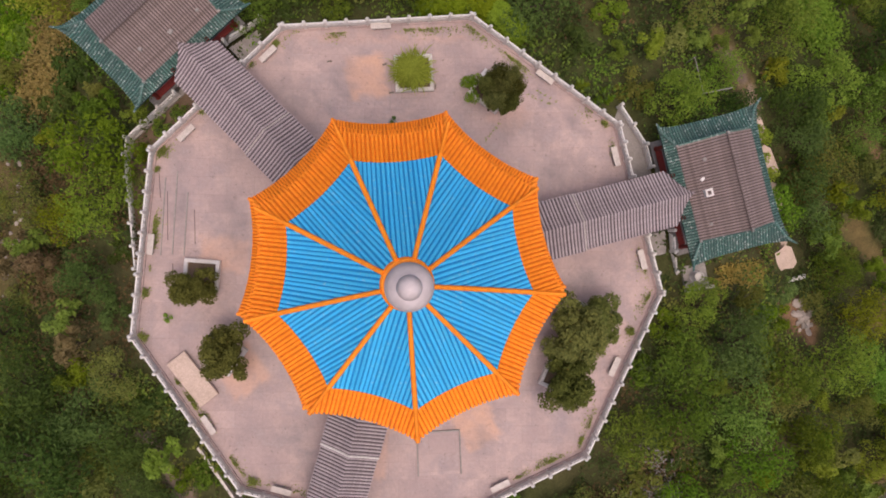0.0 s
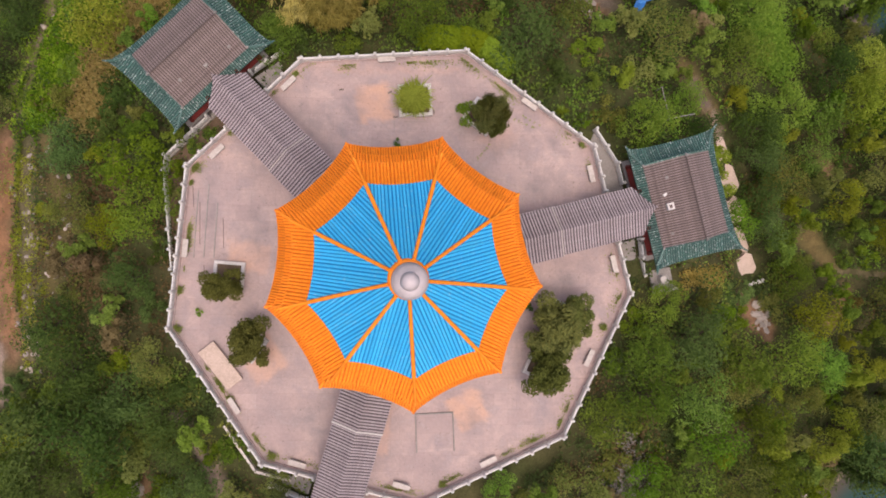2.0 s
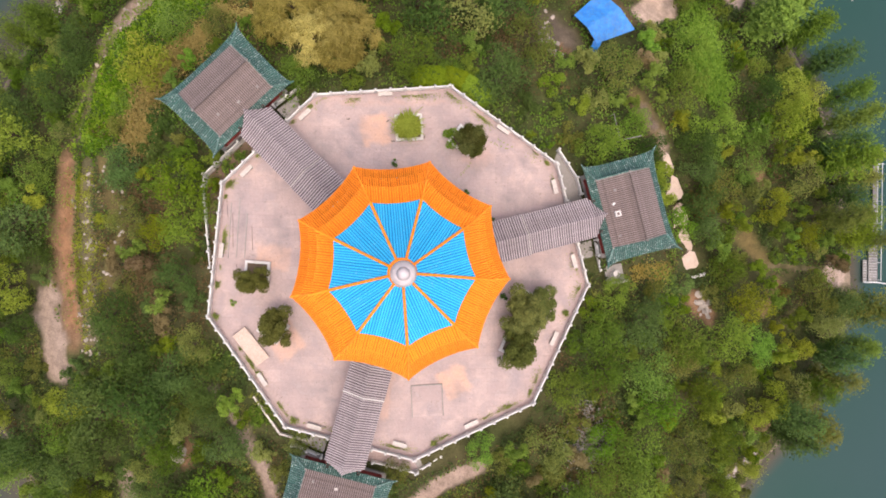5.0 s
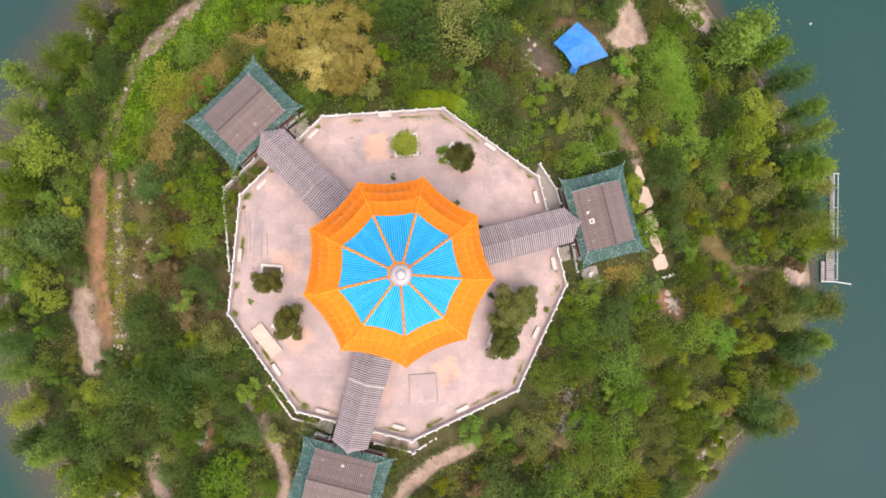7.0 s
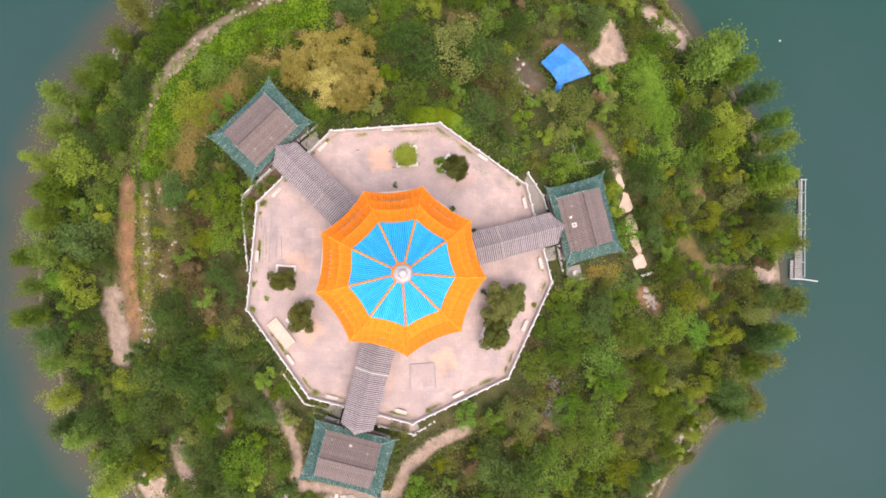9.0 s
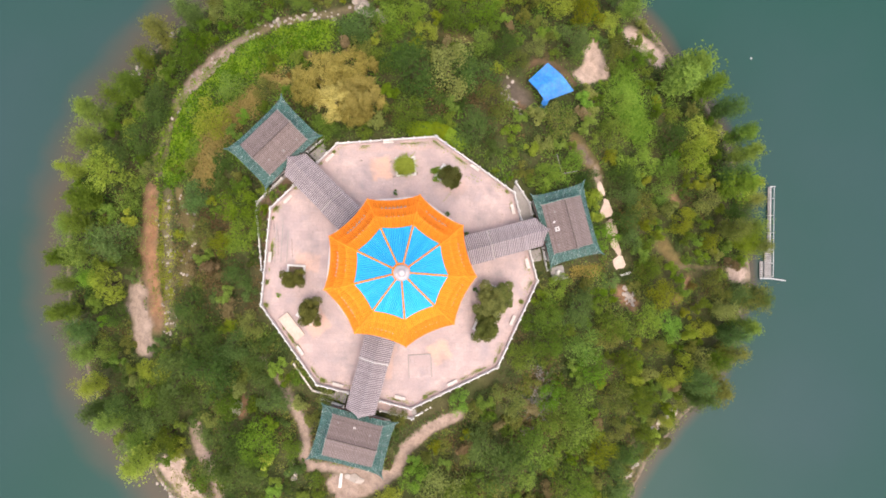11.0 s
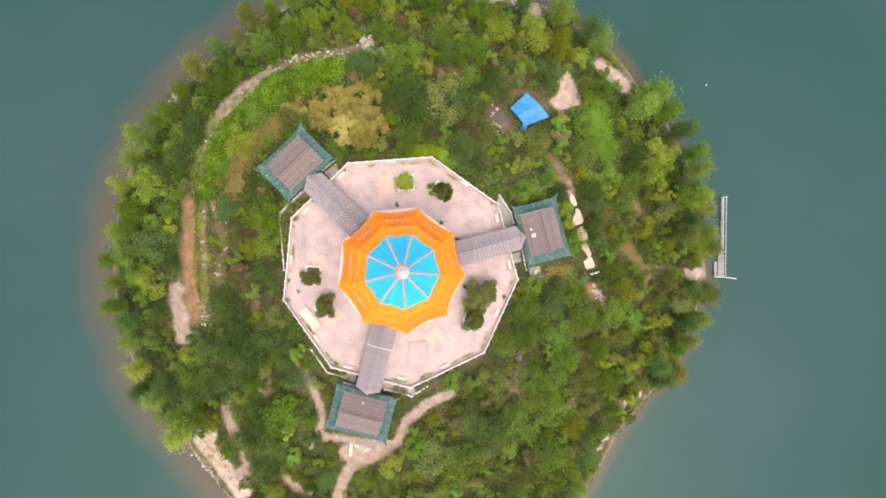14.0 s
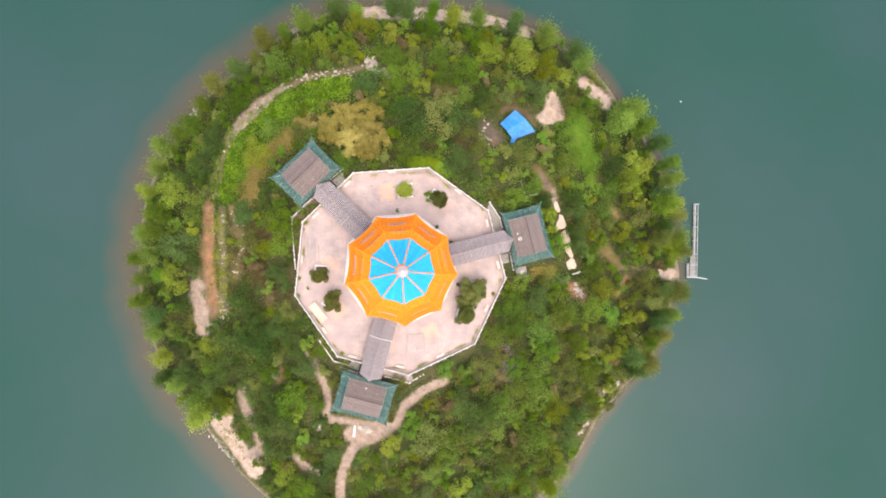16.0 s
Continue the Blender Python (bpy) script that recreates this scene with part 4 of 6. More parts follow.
# ---- covered walks ----
def gable_rows(top, x0, x1, hw, ze, zr, step, mats, seg=5, r=0.062):
    """A gabled roof along x with its tile rows; rows run from the ridge to both eaves."""
    for s in (-1, 1):
        def pt(x, q, up=0.0):
            return Vector((x, s * hw * q, zr - (zr - ze) * q ** 0.86 + up))
        rows = [[pt(x, i / 5) for i in range(6)] for x in (x0, x1)]
        g = G().quadgrid(rows if s < 0 else rows[::-1])
        g.quadgrid([[p - Vector((0, 0, 0.14)) for p in q] for q in (rows[::-1] if s < 0 else rows)])
        ends = [pt(x0, 1), pt(x1, 1)]
        g.quadgrid([ends, [p - Vector((0, 0, 0.14)) for p in ends]])
        face = part("roof_slope", g, mats[1], top, "grey pan tiles darkened as shade between the ribs")
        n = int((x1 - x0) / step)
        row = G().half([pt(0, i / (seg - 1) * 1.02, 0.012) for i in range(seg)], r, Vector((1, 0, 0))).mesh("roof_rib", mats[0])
        for i in range(n):
            o = part("roof_rib", row, None, face)
            o.location.x = x0 + (i + 0.5) * (x1 - x0) / n + 0.012 * math.sin(7.7 * i + x0)
    return top


def covered_walk(a):
    top = thing("covered_walk", "grey-tiled covered walk on red columns between tower and pavilion", "covered walk", "covered walks", at=pose(0, 0, 0, 0, 0, a))
    gable_rows(top, 8.3, 12.35, 1.98, 3.25, 4.45, 0.225, (SLATE, SLATE_PAN_SHADED))
    gable_rows(top, 12.35, 19.15, 1.92, 2.85, 4.0, 0.225, (SLATE, SLATE_PAN_SHADED))
    # bargeboard at the step between the two roofs
    for s in (-1, 1):
        pts = [(12.42, s * 1.98 * q, 4.45 - 1.2 * q ** 0.86 + 0.05) for q in (0, 0.25, 0.5, 0.75, 1.0)]
        part("verge", G().tube(pts, 0.07 if a == ARMS[2] else 0.045, 5), MARBLE if a == ARMS[2] else BENCHES, top, "pale mortar verge")
    for x in (8.8, 11.0, 13.2, 15.4, 17.6, 19.6):
        for y in (-1.5, 1.5):
            part("column", G().lathe([(0.2, -0.1 if x < 18.5 else -2.4), (0.16, 0.1), (0.13, 0.14), (0.12, 3.1)], x, y, 9), RED, top, "red column")
    for y in (-1.5, 1.5):
        part("beam", G().box(14.1, y, 2.62, 11.4, 0.16, 0.28), GREEN_PAN, top, "green painted beam")
    part("floor", G().box(14.4, 0, -0.6, 11.2, 3.4, 0.68), STONE, top, "grey stone floor")
    # the end of the roof that runs up on the pavilion's slope
    for s in (-1, 1):
        g, gr = G(), G()
        def sweep(u, j):                          # the end narrows in a hollow curve to a point
            k = (1 - u) ** 1.7
            return Vector((19.15 + (0.85 if a == ARMS[2] else 1.42) * u, s * 1.92 * k * j, 4.0 - 0.35 * u - 1.15 * k * j ** 0.86))
        for i in range(6):
            u = (i + 0.5) / 6.4
            gr.half([sweep(u, j / 3) + Vector((0, 0, 0.012)) for j in range(4)], 0.05, Vector((1, 0, 0)))
        rows = [[sweep(u / 6, j / 4) for j in range(5)] for u in range(7)]
        g.quadgrid(rows if s < 0 else rows[::-1])
        f = part("roof_slope", g, SLATE_PAN_SHADED, top)
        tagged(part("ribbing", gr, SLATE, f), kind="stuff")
    return top


# ---- side pavilions ----
def pavilion(a):
    top = thing("pavilion", "side pavilion with brown-grey tiles and a green glazed tile border", "pavilion", "side pavilions", at=pose(*rot(a, 23.0), 0, 0, 0, a))
    HX, HY, FX, FY, ZE, ZR = 3.62, 4.95, 2.72, 3.35, 2.6, 4.9
    zf = ZE + 0.45
    step = 0.2

    def slope_z(x):                                   # the two main slopes
        q = abs(x) / FX
        return ZR - (ZR - zf) * q ** 0.88

    def eave_z(x, y):
        return ZE + 0.42 * abs(x / HX) ** 4 * abs(y / HY) ** 4

    def border_x(s, y, q):                            # green border below a main slope
        out = FX + (HX - 0.22 - FX + 0.22 * (y / HY) ** 4) * q
        return Vector((s * out, y * (1 + 0.0 * q), zf + (eave_z(HX * q ** 2, y) - zf) * q ** 0.85))

    def border_y(s, x, q):                            # green end skirt
        out = FY + (HY - 0.25 - FY + 0.25 * (x / HX) ** 4) * q
        return Vector((x, s * out, zf + 0.15 + (eave_z(x, HY * q ** 2) - zf - 0.15) * q ** 0.85))

    for s in (-1, 1):
        rows = [[Vector((s * FX * i / 6, y, slope_z(FX * i / 6))) for i in range(7)] for y in (-FY, FY)]
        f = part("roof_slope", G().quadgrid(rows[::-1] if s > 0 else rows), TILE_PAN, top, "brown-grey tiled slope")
        n = round(2 * FY / step)
        me = G().half([Vector((s * FX * i / 5, 0, slope_z(FX * i / 5) + 0.012)) for i in range(6)], 0.06, Vector((0, 1, 0))).mesh("roof_rib", TILE)
        for i in range(n):
            o = part("roof_rib", me, None, f)
            o.location.y = -FY + (i + 0.5) * 2 * FY / n
        # border on this side, widening to the corners
        cols = []
        for j in range(17):
            w = -1 + 2 * j / 16
            cols.append([border_x(s, w * (FY + (HY - FY) * q), q) for q in (0, 0.25, 0.5, 0.75, 1)])
        g = G().quadgrid(cols if s < 0 else cols[::-1])
        low = [c[-1] for c in cols]
        g.quadgrid([low, [p - Vector((0, 0, 0.14)) for p in low]])
        g.quadgrid([[p - Vector((0, 0, 0.14)) for p in c] for c in (cols[::-1] if s < 0 else cols)])
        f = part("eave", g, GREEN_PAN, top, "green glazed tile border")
        n = round(2 * HY / step)
        for i in range(n):
            y = -HY + (i + 0.5) * 2 * HY / n
            q0 = max(0.0, (abs(y) - FY) / (HY - FY))
            if q0 < 0.93:
                part("roof_rib", G().half([border_x(s, y, q0 + (1.01 - q0) * k / 3) + Vector((0, 0, 0.012)) for k in range(4)], 0.06, Vector((0, 1, 0))), GREEN, f)
    for s in (-1, 1):
        cols = []
        for j in range(13):
            w = -1 + 2 * j / 12
            cols.append([border_y(s, w * (FX + (HX - FX) * q), q) for q in (0, 0.25, 0.5, 0.75, 1)])
        g = G().quadgrid(cols[::-1] if s < 0 else cols)
        low = [c[-1] for c in cols]
        g.quadgrid([low, [p - Vector((0, 0, 0.14)) for p in low]])
        g.quadgrid([[p - Vector((0, 0, 0.14)) for p in c] for c in (cols if s < 0 else cols[::-1])])
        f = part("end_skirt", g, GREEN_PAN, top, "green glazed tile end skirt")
        n = round(2 * HX / step)
        for i in range(n):
            x = -HX + (i + 0.5) * 2 * HX / n
            q0 = max(0.0, (abs(x) - FX) / (HX - FX))
            if q0 < 0.93:
                part("roof_rib", G().half([border_y(s, x, q0 + (1.01 - q0) * k / 3) + Vector((0, 0, 0.012)) for k in range(4)], 0.06, Vector((1, 0, 0))), GREEN, f)
        # gable above the end skirt and its verges
        pts = [Vector((FX * (i / 6 - 1) if i < 7 else FX * (i - 6) / 6, s * (FY - 0.02), slope_z(FX * abs(i / 6 - 1) if i < 7 else FX * (i - 6) / 6))) for i in range(13)]
        low = [Vector((p.x, p.y, zf - 0.1)) for p in pts]
        part("gable", G().quadgrid([pts, low] if s > 0 else [low, pts]), RED, top, "dark red gable boards")
        for h in (-1, 1):
            vp = [(h * FX * i / 6, s * (FY + 0.03), slope_z(FX * i / 6) + 0.07) for i in range(7)]
            part("verge", G().tube(vp, 0.085, 5), GREEN, top, "green glazed verge")
            hp = [Vector((h * (FX + (HX - FX) * q), s * (FY + (HY - FY) * q), zf + 0.12 + (eave_z(HX * q, HY * q) + 0.12 - zf - 0.12) * q ** 0.9)) for q in (0, 0.25, 0.5, 0.75, 1.0)]
            hp.append(hp[-1] + Vector((h * 0.16, s * 0.2, 0.22)))
            part("hip_ridge", G().tube(hp, [0.1, 0.1, 0.1, 0.1, 0.09, 0.05], 6), GREEN, top)
            part("ridge_end", G().box(h * 0.02, s * (FY - 0.05), ZR + 0.1, 0.14, 0.22, 0.22, 0, 0.03) if h > 0 else G().box(h * FX, s * FY, zf + 0.08, 0.16, 0.16, 0.2, 0, 0.04), STONE, top)
    part("ridge", G().tube([(0, -FY - 0.1, ZR + 0.1), (0, 0, ZR + 0.06), (0, FY + 0.1, ZR + 0.1)], 0.05, 6), TILE_PAN, top, "dark worn ridge tiles")
    # a small broken block and two loose tiles left on the inner slope
    if a == ARMS[0]:
        _vx, _vz = -1.62, slope_z(1.62) - 0.12
        for x, y, sx, sy in ((0, 0.2, 0.56, 0.14), (0, -0.2, 0.56, 0.14), (0.2, 0, 0.14, 0.26), (-0.2, 0, 0.14, 0.26)):
            part("block", G().box(_vx + x, y - 0.25, _vz, sx, sy, 0.34, 0, 0.02), MARBLE, top, "whitewashed block of a small vent")
        part("block", G().box(-1.75, 0.75, slope_z(1.75) - 0.05, 0.32, 0.2, 0.16, 0.5, 0.02), MARBLE, top, "white mortar lump")
    else:
        part("block", G().box(-1.75, -0.15, slope_z(1.75) - 0.05, 0.3, 0.32, 0.14, 0.3, 0.03), STONE if a == ARMS[1] else BENCHES, top, "mortar block")
    part("block", G().box(-1.4, 2.0, slope_z(1.4) - 0.03, 0.22, 0.24, 0.16, 0.5, 0.02), STONE, top, "grey mortar lump")
    part("block", G().box(-1.9, -2.35, slope_z(1.9) - 0.03, 0.22, 0.2, 0.15, 0.9, 0.02), STONE, top, "grey mortar lump")
    for x in (-2.6, 2.6):
        for y in (-3.7, -1.3, 1.3, 3.7):
            part("column", G().lathe([(0.22, -0.62), (0.18, -0.4), (0.15, -0.36), (0.14, 2.75)], x, y, 10), RED, top, "red column")
    for y in (-3.7, 3.7):
        part("beam", G().box(0, y, 2.3, 5.3, 0.18, 0.34), GREEN_PAN, top, "green painted beam")
    for x in (-2.6, 2.6):
        part("beam", G().box(x, 0, 2.3, 0.18, 7.3, 0.34), GREEN_PAN, top, "green painted beam")
    for x in (-2.6,):
        for y in (-2.5, 2.5):
            part("seat_rail", G().box(x - 0.1, y, -0.15, 0.45, 2.1, 0.1), RED, top, "red bench rail between columns")
    part("floor", G().box(0.1, 0, -7.0, 6.2, 8.6, 6.4), STONE, top, "grey stone base")
    return top


for _a in ARMS:
    covered_walk(_a)
    pavilion(_a)


# ---- plants ----
def crown_mesh(name, rx, rz, lobes, leaves, size, mat, seed, droop=0.0, up=0.35, base=0.0, true=False):
    """Many leaves on the faces of several uneven lobes. Each leaf is a small folded blade."""
    rng = np.random.default_rng(seed)
    c = []
    skew = rng.uniform(0.78, 1.18, 5)
    for i in range(lobes):
        a, q = rng.uniform(0, 2 * np.pi), np.sqrt((i + 0.4) / lobes) * 0.8
        q *= skew[int(a / 1.2567) % 5]
        h = rng.uniform(0.2, 1.0) * (1 - 0.5 * q)
        s = rng.uniform(0.20, 0.46) * (1.1 - 0.35 * q)
        c.append((rx * q * np.cos(a), rx * q * np.sin(a), base + rz * h, s))
    c = np.array(c)
    k = rng.choice(lobes, leaves, p=c[:, 3] ** 2 / (c[:, 3] ** 2).sum())
    d = rng.normal(size=(leaves, 3))
    d[:, 2] += up
    d /= np.linalg.norm(d, axis=1)[:, None]
    rad = c[k, 3] * rx * (0.5 + 0.55 * rng.random(leaves) ** 0.6 + 0.16 * (rng.random(leaves) > 0.88) * rng.random(leaves))
    p = c[k, :3] + d * rad[:, None] * np.array([1, 1, min(1.3, rz / rx)])
    p[:, 2] -= droop * rng.random(leaves) ** 2
    if true:                                        # keep nearly all leaves inside the named radius
        k = rx * 1.04 / np.quantile(np.hypot(p[:, 0], p[:, 1]), 0.93)
        p[:, :2] *= k
        c[:, :2] *= k
        q = np.hypot(p[:, 0], p[:, 1])
        p[:, :2] *= np.minimum(1.0, rx * 1.12 / np.maximum(q, 0.01))[:, None]
    n = d + np.array([0, 0, 0.35]) + rng.normal(size=(leaves, 3)) * 0.45
    n /= np.linalg.norm(n, axis=1)[:, None]
    t = np.cross(n, rng.normal(size=(leaves, 3)))
    if droop:
        t = t * 0.5 - np.array([0, 0, 1.0]) * droop
        t -= n * (t * n).sum(1)[:, None]
    t /= np.linalg.norm(t, axis=1)[:, None] + 1e-9
    b = np.cross(n, t)
    s = size * rng.uniform(0.6, 1.3, leaves)[:, None]
    tip, tail = p + t * s, p - t * s
    fold = n * s * 0.28
    le, ri = p + b * s * 0.55 + fold, p - b * s * 0.55 + fold
    v = np.stack([tail, le, tip, ri], 1).reshape(-1, 3)
    i = np.arange(leaves) * 4
    f = np.concatenate([np.stack([i, i + 2, i + 1], 1), np.stack([i, i + 3, i + 2], 1)])
    me = bpy.data.meshes.new(name)
    me.from_pydata(v.tolist(), [], f.tolist())
    me.materials.append(mat)
    return me, c


def trunk_g(c, h, r, rng):
    g = G()
    lean = rng.uniform(-0.15, 0.15, 2)
    top = Vector((lean[0] * h * 0.4, lean[1] * h * 0.4, h))
    g.tube([(0, 0, -0.4), (lean[0] * 0.2 * h, lean[1] * 0.2 * h, h * 0.5), top], [r * 1.25, r * 0.85, r * 0.55], 6)
    for x, y, z, s in c[: min(7, len(c))]:
        a = top * 0.9
        b = Vector((x, y, z))
        g.tube([a, a.lerp(b, 0.55) + Vector((0, 0, -0.12)), b], [r * 0.5, r * 0.3, r * 0.1], 4)
    return g


def spire_mesh(name, r, h, base, boughs, leaves, size, mat, seed, spread=0.30):
    """A tall tree: leaves along many upswept boughs round one stem, drawn in to a point."""
    rng = np.random.default_rng(seed)
    u = np.sort(rng.random(boughs) ** 1.15)
    az = rng.uniform(0, 2 * np.pi, boughs)
    reach = r * np.minimum(1.0, 0.45 + 2.2 * u) * (1.0 - u) ** 0.62 * rng.uniform(0.55, 1.2, boughs) + 0.16
    foot = np.stack([0 * u, 0 * u, base + u * (h - 1.0)], 1)
    tip = foot + np.stack([reach * np.cos(az), reach * np.sin(az), reach * rng.uniform(0.9, 1.7, boughs) + 0.3], 1)
    k = rng.choice(boughs, leaves, p=(reach + 0.3) / (reach + 0.3).sum())
    q = rng.random(leaves)[:, None] ** 0.7
    p = foot[k] * (1 - q) + tip[k] * q + np.clip(rng.normal(size=(leaves, 3)), -1.15, 1.15) * (spread + 0.13 * reach[k])[:, None]
    way = (tip - foot)[k]
    way /= np.linalg.norm(way, axis=1)[:, None]
    n = np.array([0, 0, 1.0]) + 0.5 * way * np.array([1, 1, 0]) + rng.normal(size=(leaves, 3)) * 0.45
    n /= np.linalg.norm(n, axis=1)[:, None]
    t = way + rng.normal(size=(leaves, 3)) * 0.5
    t -= n * (t * n).sum(1)[:, None]
    t /= np.linalg.norm(t, axis=1)[:, None]
    b = np.cross(n, t)
    s = size * rng.uniform(0.6, 1.3, leaves)[:, None]
    v = np.stack([p - t * s, p + b * s * 0.5 + n * s * 0.25, p + t * s, p - b * s * 0.5 + n * s * 0.25], 1).reshape(-1, 3)
    i = np.arange(leaves) * 4
    me = bpy.data.meshes.new(name)
    me.from_pydata(v.tolist(), [], np.concatenate([np.stack([i, i + 2, i + 1], 1), np.stack([i, i + 3, i + 2], 1)]).tolist())
    me.materials.append(mat)
    return me, foot, tip


def spray_mesh(name, r, h, blades, mat, seed):
    """A feathery shrub: narrow blades that arch out from the middle."""
    rng = np.random.default_rng(seed)
    g = G()
    for _ in range(blades):
        a, q = rng.uniform(0, 2 * np.pi), r * rng.uniform(0.35, 1.12)
        z, w = h * rng.uniform(0.5, 1.1), rng.uniform(0.02, 0.045)
        ox, oy = rng.normal() * 0.3 * r, rng.normal() * 0.3 * r
        c, s = math.cos(a), math.sin(a)
        rows = []
        for t, k in ((0.0, 0.5), (0.4, 1.0), (0.75, 0.8), (1.0, 0.1)):
            o, zz = q * t, z * (0.35 + 1.5 * t - 1.25 * t * t)
            rows.append([(ox + o * c - w * k * s, oy + o * s + w * k * c, zz), (ox + o * c + w * k * s, oy + o * s - w * k * c, zz)])
        g.quadgrid(rows)
    return g.mesh(name, mat)


def willow_mesh(name, r, h, base, boughs, strands, mat, seed):
    """Long thin leafy strands that arch out and hang from many boughs."""
    rng = np.random.default_rng(seed)
    g, tips = G(), []
    for i in range(boughs):
        a, q = rng.uniform(0, 2 * np.pi), r * 0.86 * math.sqrt((i + 0.3) / boughs)
        tips.append((q * math.cos(a), q * math.sin(a), base + h * (0.95 - 0.5 * (q / r) ** 2) * rng.uniform(0.85, 1.1)))
    for _ in range(strands):
        x, y, z = tips[int(rng.integers(boughs))]
        a = math.atan2(y, x) + rng.normal() * 1.1
        o, w = rng.uniform(0.25, 0.85), rng.uniform(0.022, 0.05)
        x, y, z = x + rng.normal() * 0.30, y + rng.normal() * 0.30, z + rng.normal() * 0.15
        c, s, d = math.cos(a), math.sin(a), rng.uniform(0.6, 1.8)
        rows = []
        for t, k in ((0.0, 0.6), (0.35, 1.0), (0.7, 1.0), (1.0, 0.2)):
            e, zz = o * (1.5 * t - 0.5 * t * t), z + 0.35 * t - d * t * t
            rows.append([(x + e * c - w * k * s, y + e * s + w * k * c, zz), (x + e * c + w * k * s, y + e * s - w * k * c, zz)])
        g.quadgrid(rows)
    return g.mesh(name, mat), np.array([(*t, 0.3) for t in tips])


PROTO = {}


def spire_proto(key, label, leafkey, r, h, seed):
    rng = np.random.default_rng(seed + 5)
    me, foot, tip = spire_mesh("crown", r, h, 1.4, 64, 2300, 0.145, LEAF[leafkey], seed)
    top = thing("poplar_tree", label, "tree", "shore poplars")
    g = G().tube([(0, 0, -0.6), (rng.uniform(-0.1, 0.1), rng.uniform(-0.1, 0.1), h * 0.5), (0, 0, h - 0.6)], [0.2, 0.13, 0.03], 7)
    for i in range(0, 64, 5):
        g.tube([foot[i], tip[i] * 0.8 + foot[i] * 0.2], [0.05, 0.015], 4)
    part("trunk", g, BARK, top, "", True)
    part("crown", me, None, top)
    PROTO[key] = [top, r, False]


def tree_proto(key, name, label, cat, leafkey, rx, rz, lobes, leaves, size, base, tr, seed, droop=0.0, up=0.35, group=""):
    rng = np.random.default_rng(seed + 77)
    me, c = crown_mesh("crown", rx, rz, lobes, leaves, size, LEAF[leafkey], seed, droop, up, base, name in ("tree", "shrub", "sapling", "poplar_tree"))
    top = thing(name, label, cat, group)
    part("trunk", trunk_g(c, base + rz * 0.25, tr, rng), BARK, top, "", True)
    part("crown", me, None, top)
    PROTO[key] = [top, rx, False]
    return top


for _i, (_lk, _nm, _lb) in enumerate((("lush", "tree", "mid-green broadleaf tree with a rounded clumped crown"),
                                      ("deep", "tree", "dark green broadleaf tree with a dense crown"),
                                      ("lime", "tree", "yellow-green broadleaf tree with a loose crown"),
                                      ("olive", "tree", "grey-olive tree with a thin feathery crown"),
                                      ("fresh", "tree", "bright fresh green broadleaf tree with a full crown"))):
    for _j in range(2):
        tree_proto((_lk, _j), _nm, _lb, "tree", _lk, 2.6, 3.2, 17 + 5 * _j, 2000, 0.125 if _lk != "olive" else 0.11, 1.6, 0.17, 10 * _i + _j, 0.0, 0.35, "island trees")
    tree_proto((_lk, "s"), "shrub", _lb.replace("tree", "shrub").replace("broadleaf ", ""), "shrub", _lk, 1.35, 1.35, 9, 780, 0.125, 0.15, 0.05, 200 + _i, 0.0, 0.5, "island shrubs")
for _i, (_lk, _lb) in enumerate((("lush", "slim young tree with mid-green leaves"), ("olive", "slim young tree with thin grey-olive leaves"), ("fresh", "slim bright green young tree"), ("lime", "slim yellow-green young tree"), ("dry", "half-dead brown brushy sapling"))):
    tree_proto((_lk, "y"), "sapling", _lb, "sapling", _lk, 0.95, 2.9, 10, 620, 0.12, 0.8, 0.06, 260 + _i, 0.0, 0.6, "island saplings")
tree_proto(("rust", "s"), "shrub", "shrub with rusty orange-brown leaves", "shrub", "rust", 1.35, 1.35, 9, 900, 0.12, 0.15, 0.05, 290, 0.0, 0.5, "island shrubs")
for _i, (_lk, _lb) in enumerate((("olive", "tall narrow olive-green poplar at the water's edge"), ("lush", "tall narrow mid-green poplar at the water's edge"), ("deep", "tall dark green pointed tree at the water's edge"),
                                 ("lime", "tall yellow-green pointed tree at the water's edge"), ("fresh", "tall bright green pointed tree at the water's edge"))):
    spire_proto(("spire", _lk, 0), _lb, _lk, 1.9, 9.4, 300 + 2 * _i)
    spire_proto(("spire", _lk, 1), _lb, _lk, 2.7, 7.4, 301 + 2 * _i)
_wl = thing("willow_tree", "golden yellow weeping willow with hanging twigs", "tree")
_wm, _wc = willow_mesh("crown", 3.6, 4.2, 1.6, 34, 3300, LEAF["gold"], 400)
part("trunk", trunk_g(_wc, 3.4, 0.28, np.random.default_rng(477)), BARK, _wl, "", True)
part("crown", _wm, None, _wl)
PROTO[("willow", 0)] = [_wl, 3.6, False]
tree_proto(("juniper", 0), "juniper", "dark green dense juniper standing in a planter", "juniper", "juniper", 1.25, 2.5, 28, 7000, 0.072, 0.2, 0.12, 500, 0.0, 0.5, "terrace junipers")
_ju = thing("juniper", "tall dark juniper with upswept ragged branches", "juniper", "terrace junipers")
part("crown", spire_mesh("crown", 1.15, 3.6, 0.1, 30, 6500, 0.08, LEAF["juniper"], 503, 0.10)[0], None, _ju)
part("trunk", G().tube([(0, 0, -0.2), (0, 0, 3.0)], [0.13, 0.03], 7), BARK, _ju, "", True)
PROTO[("juniper", 1)] = [_ju, 1.1, False]
_fs = thing("planter_shrub", "yellow-green feathery shrub arching over a stone planter", "shrub")
part("stem", G().tube([(0, 0, -0.05), (0.02, 0, 0.4)], [0.06, 0.04], 6), BARK, _fs)
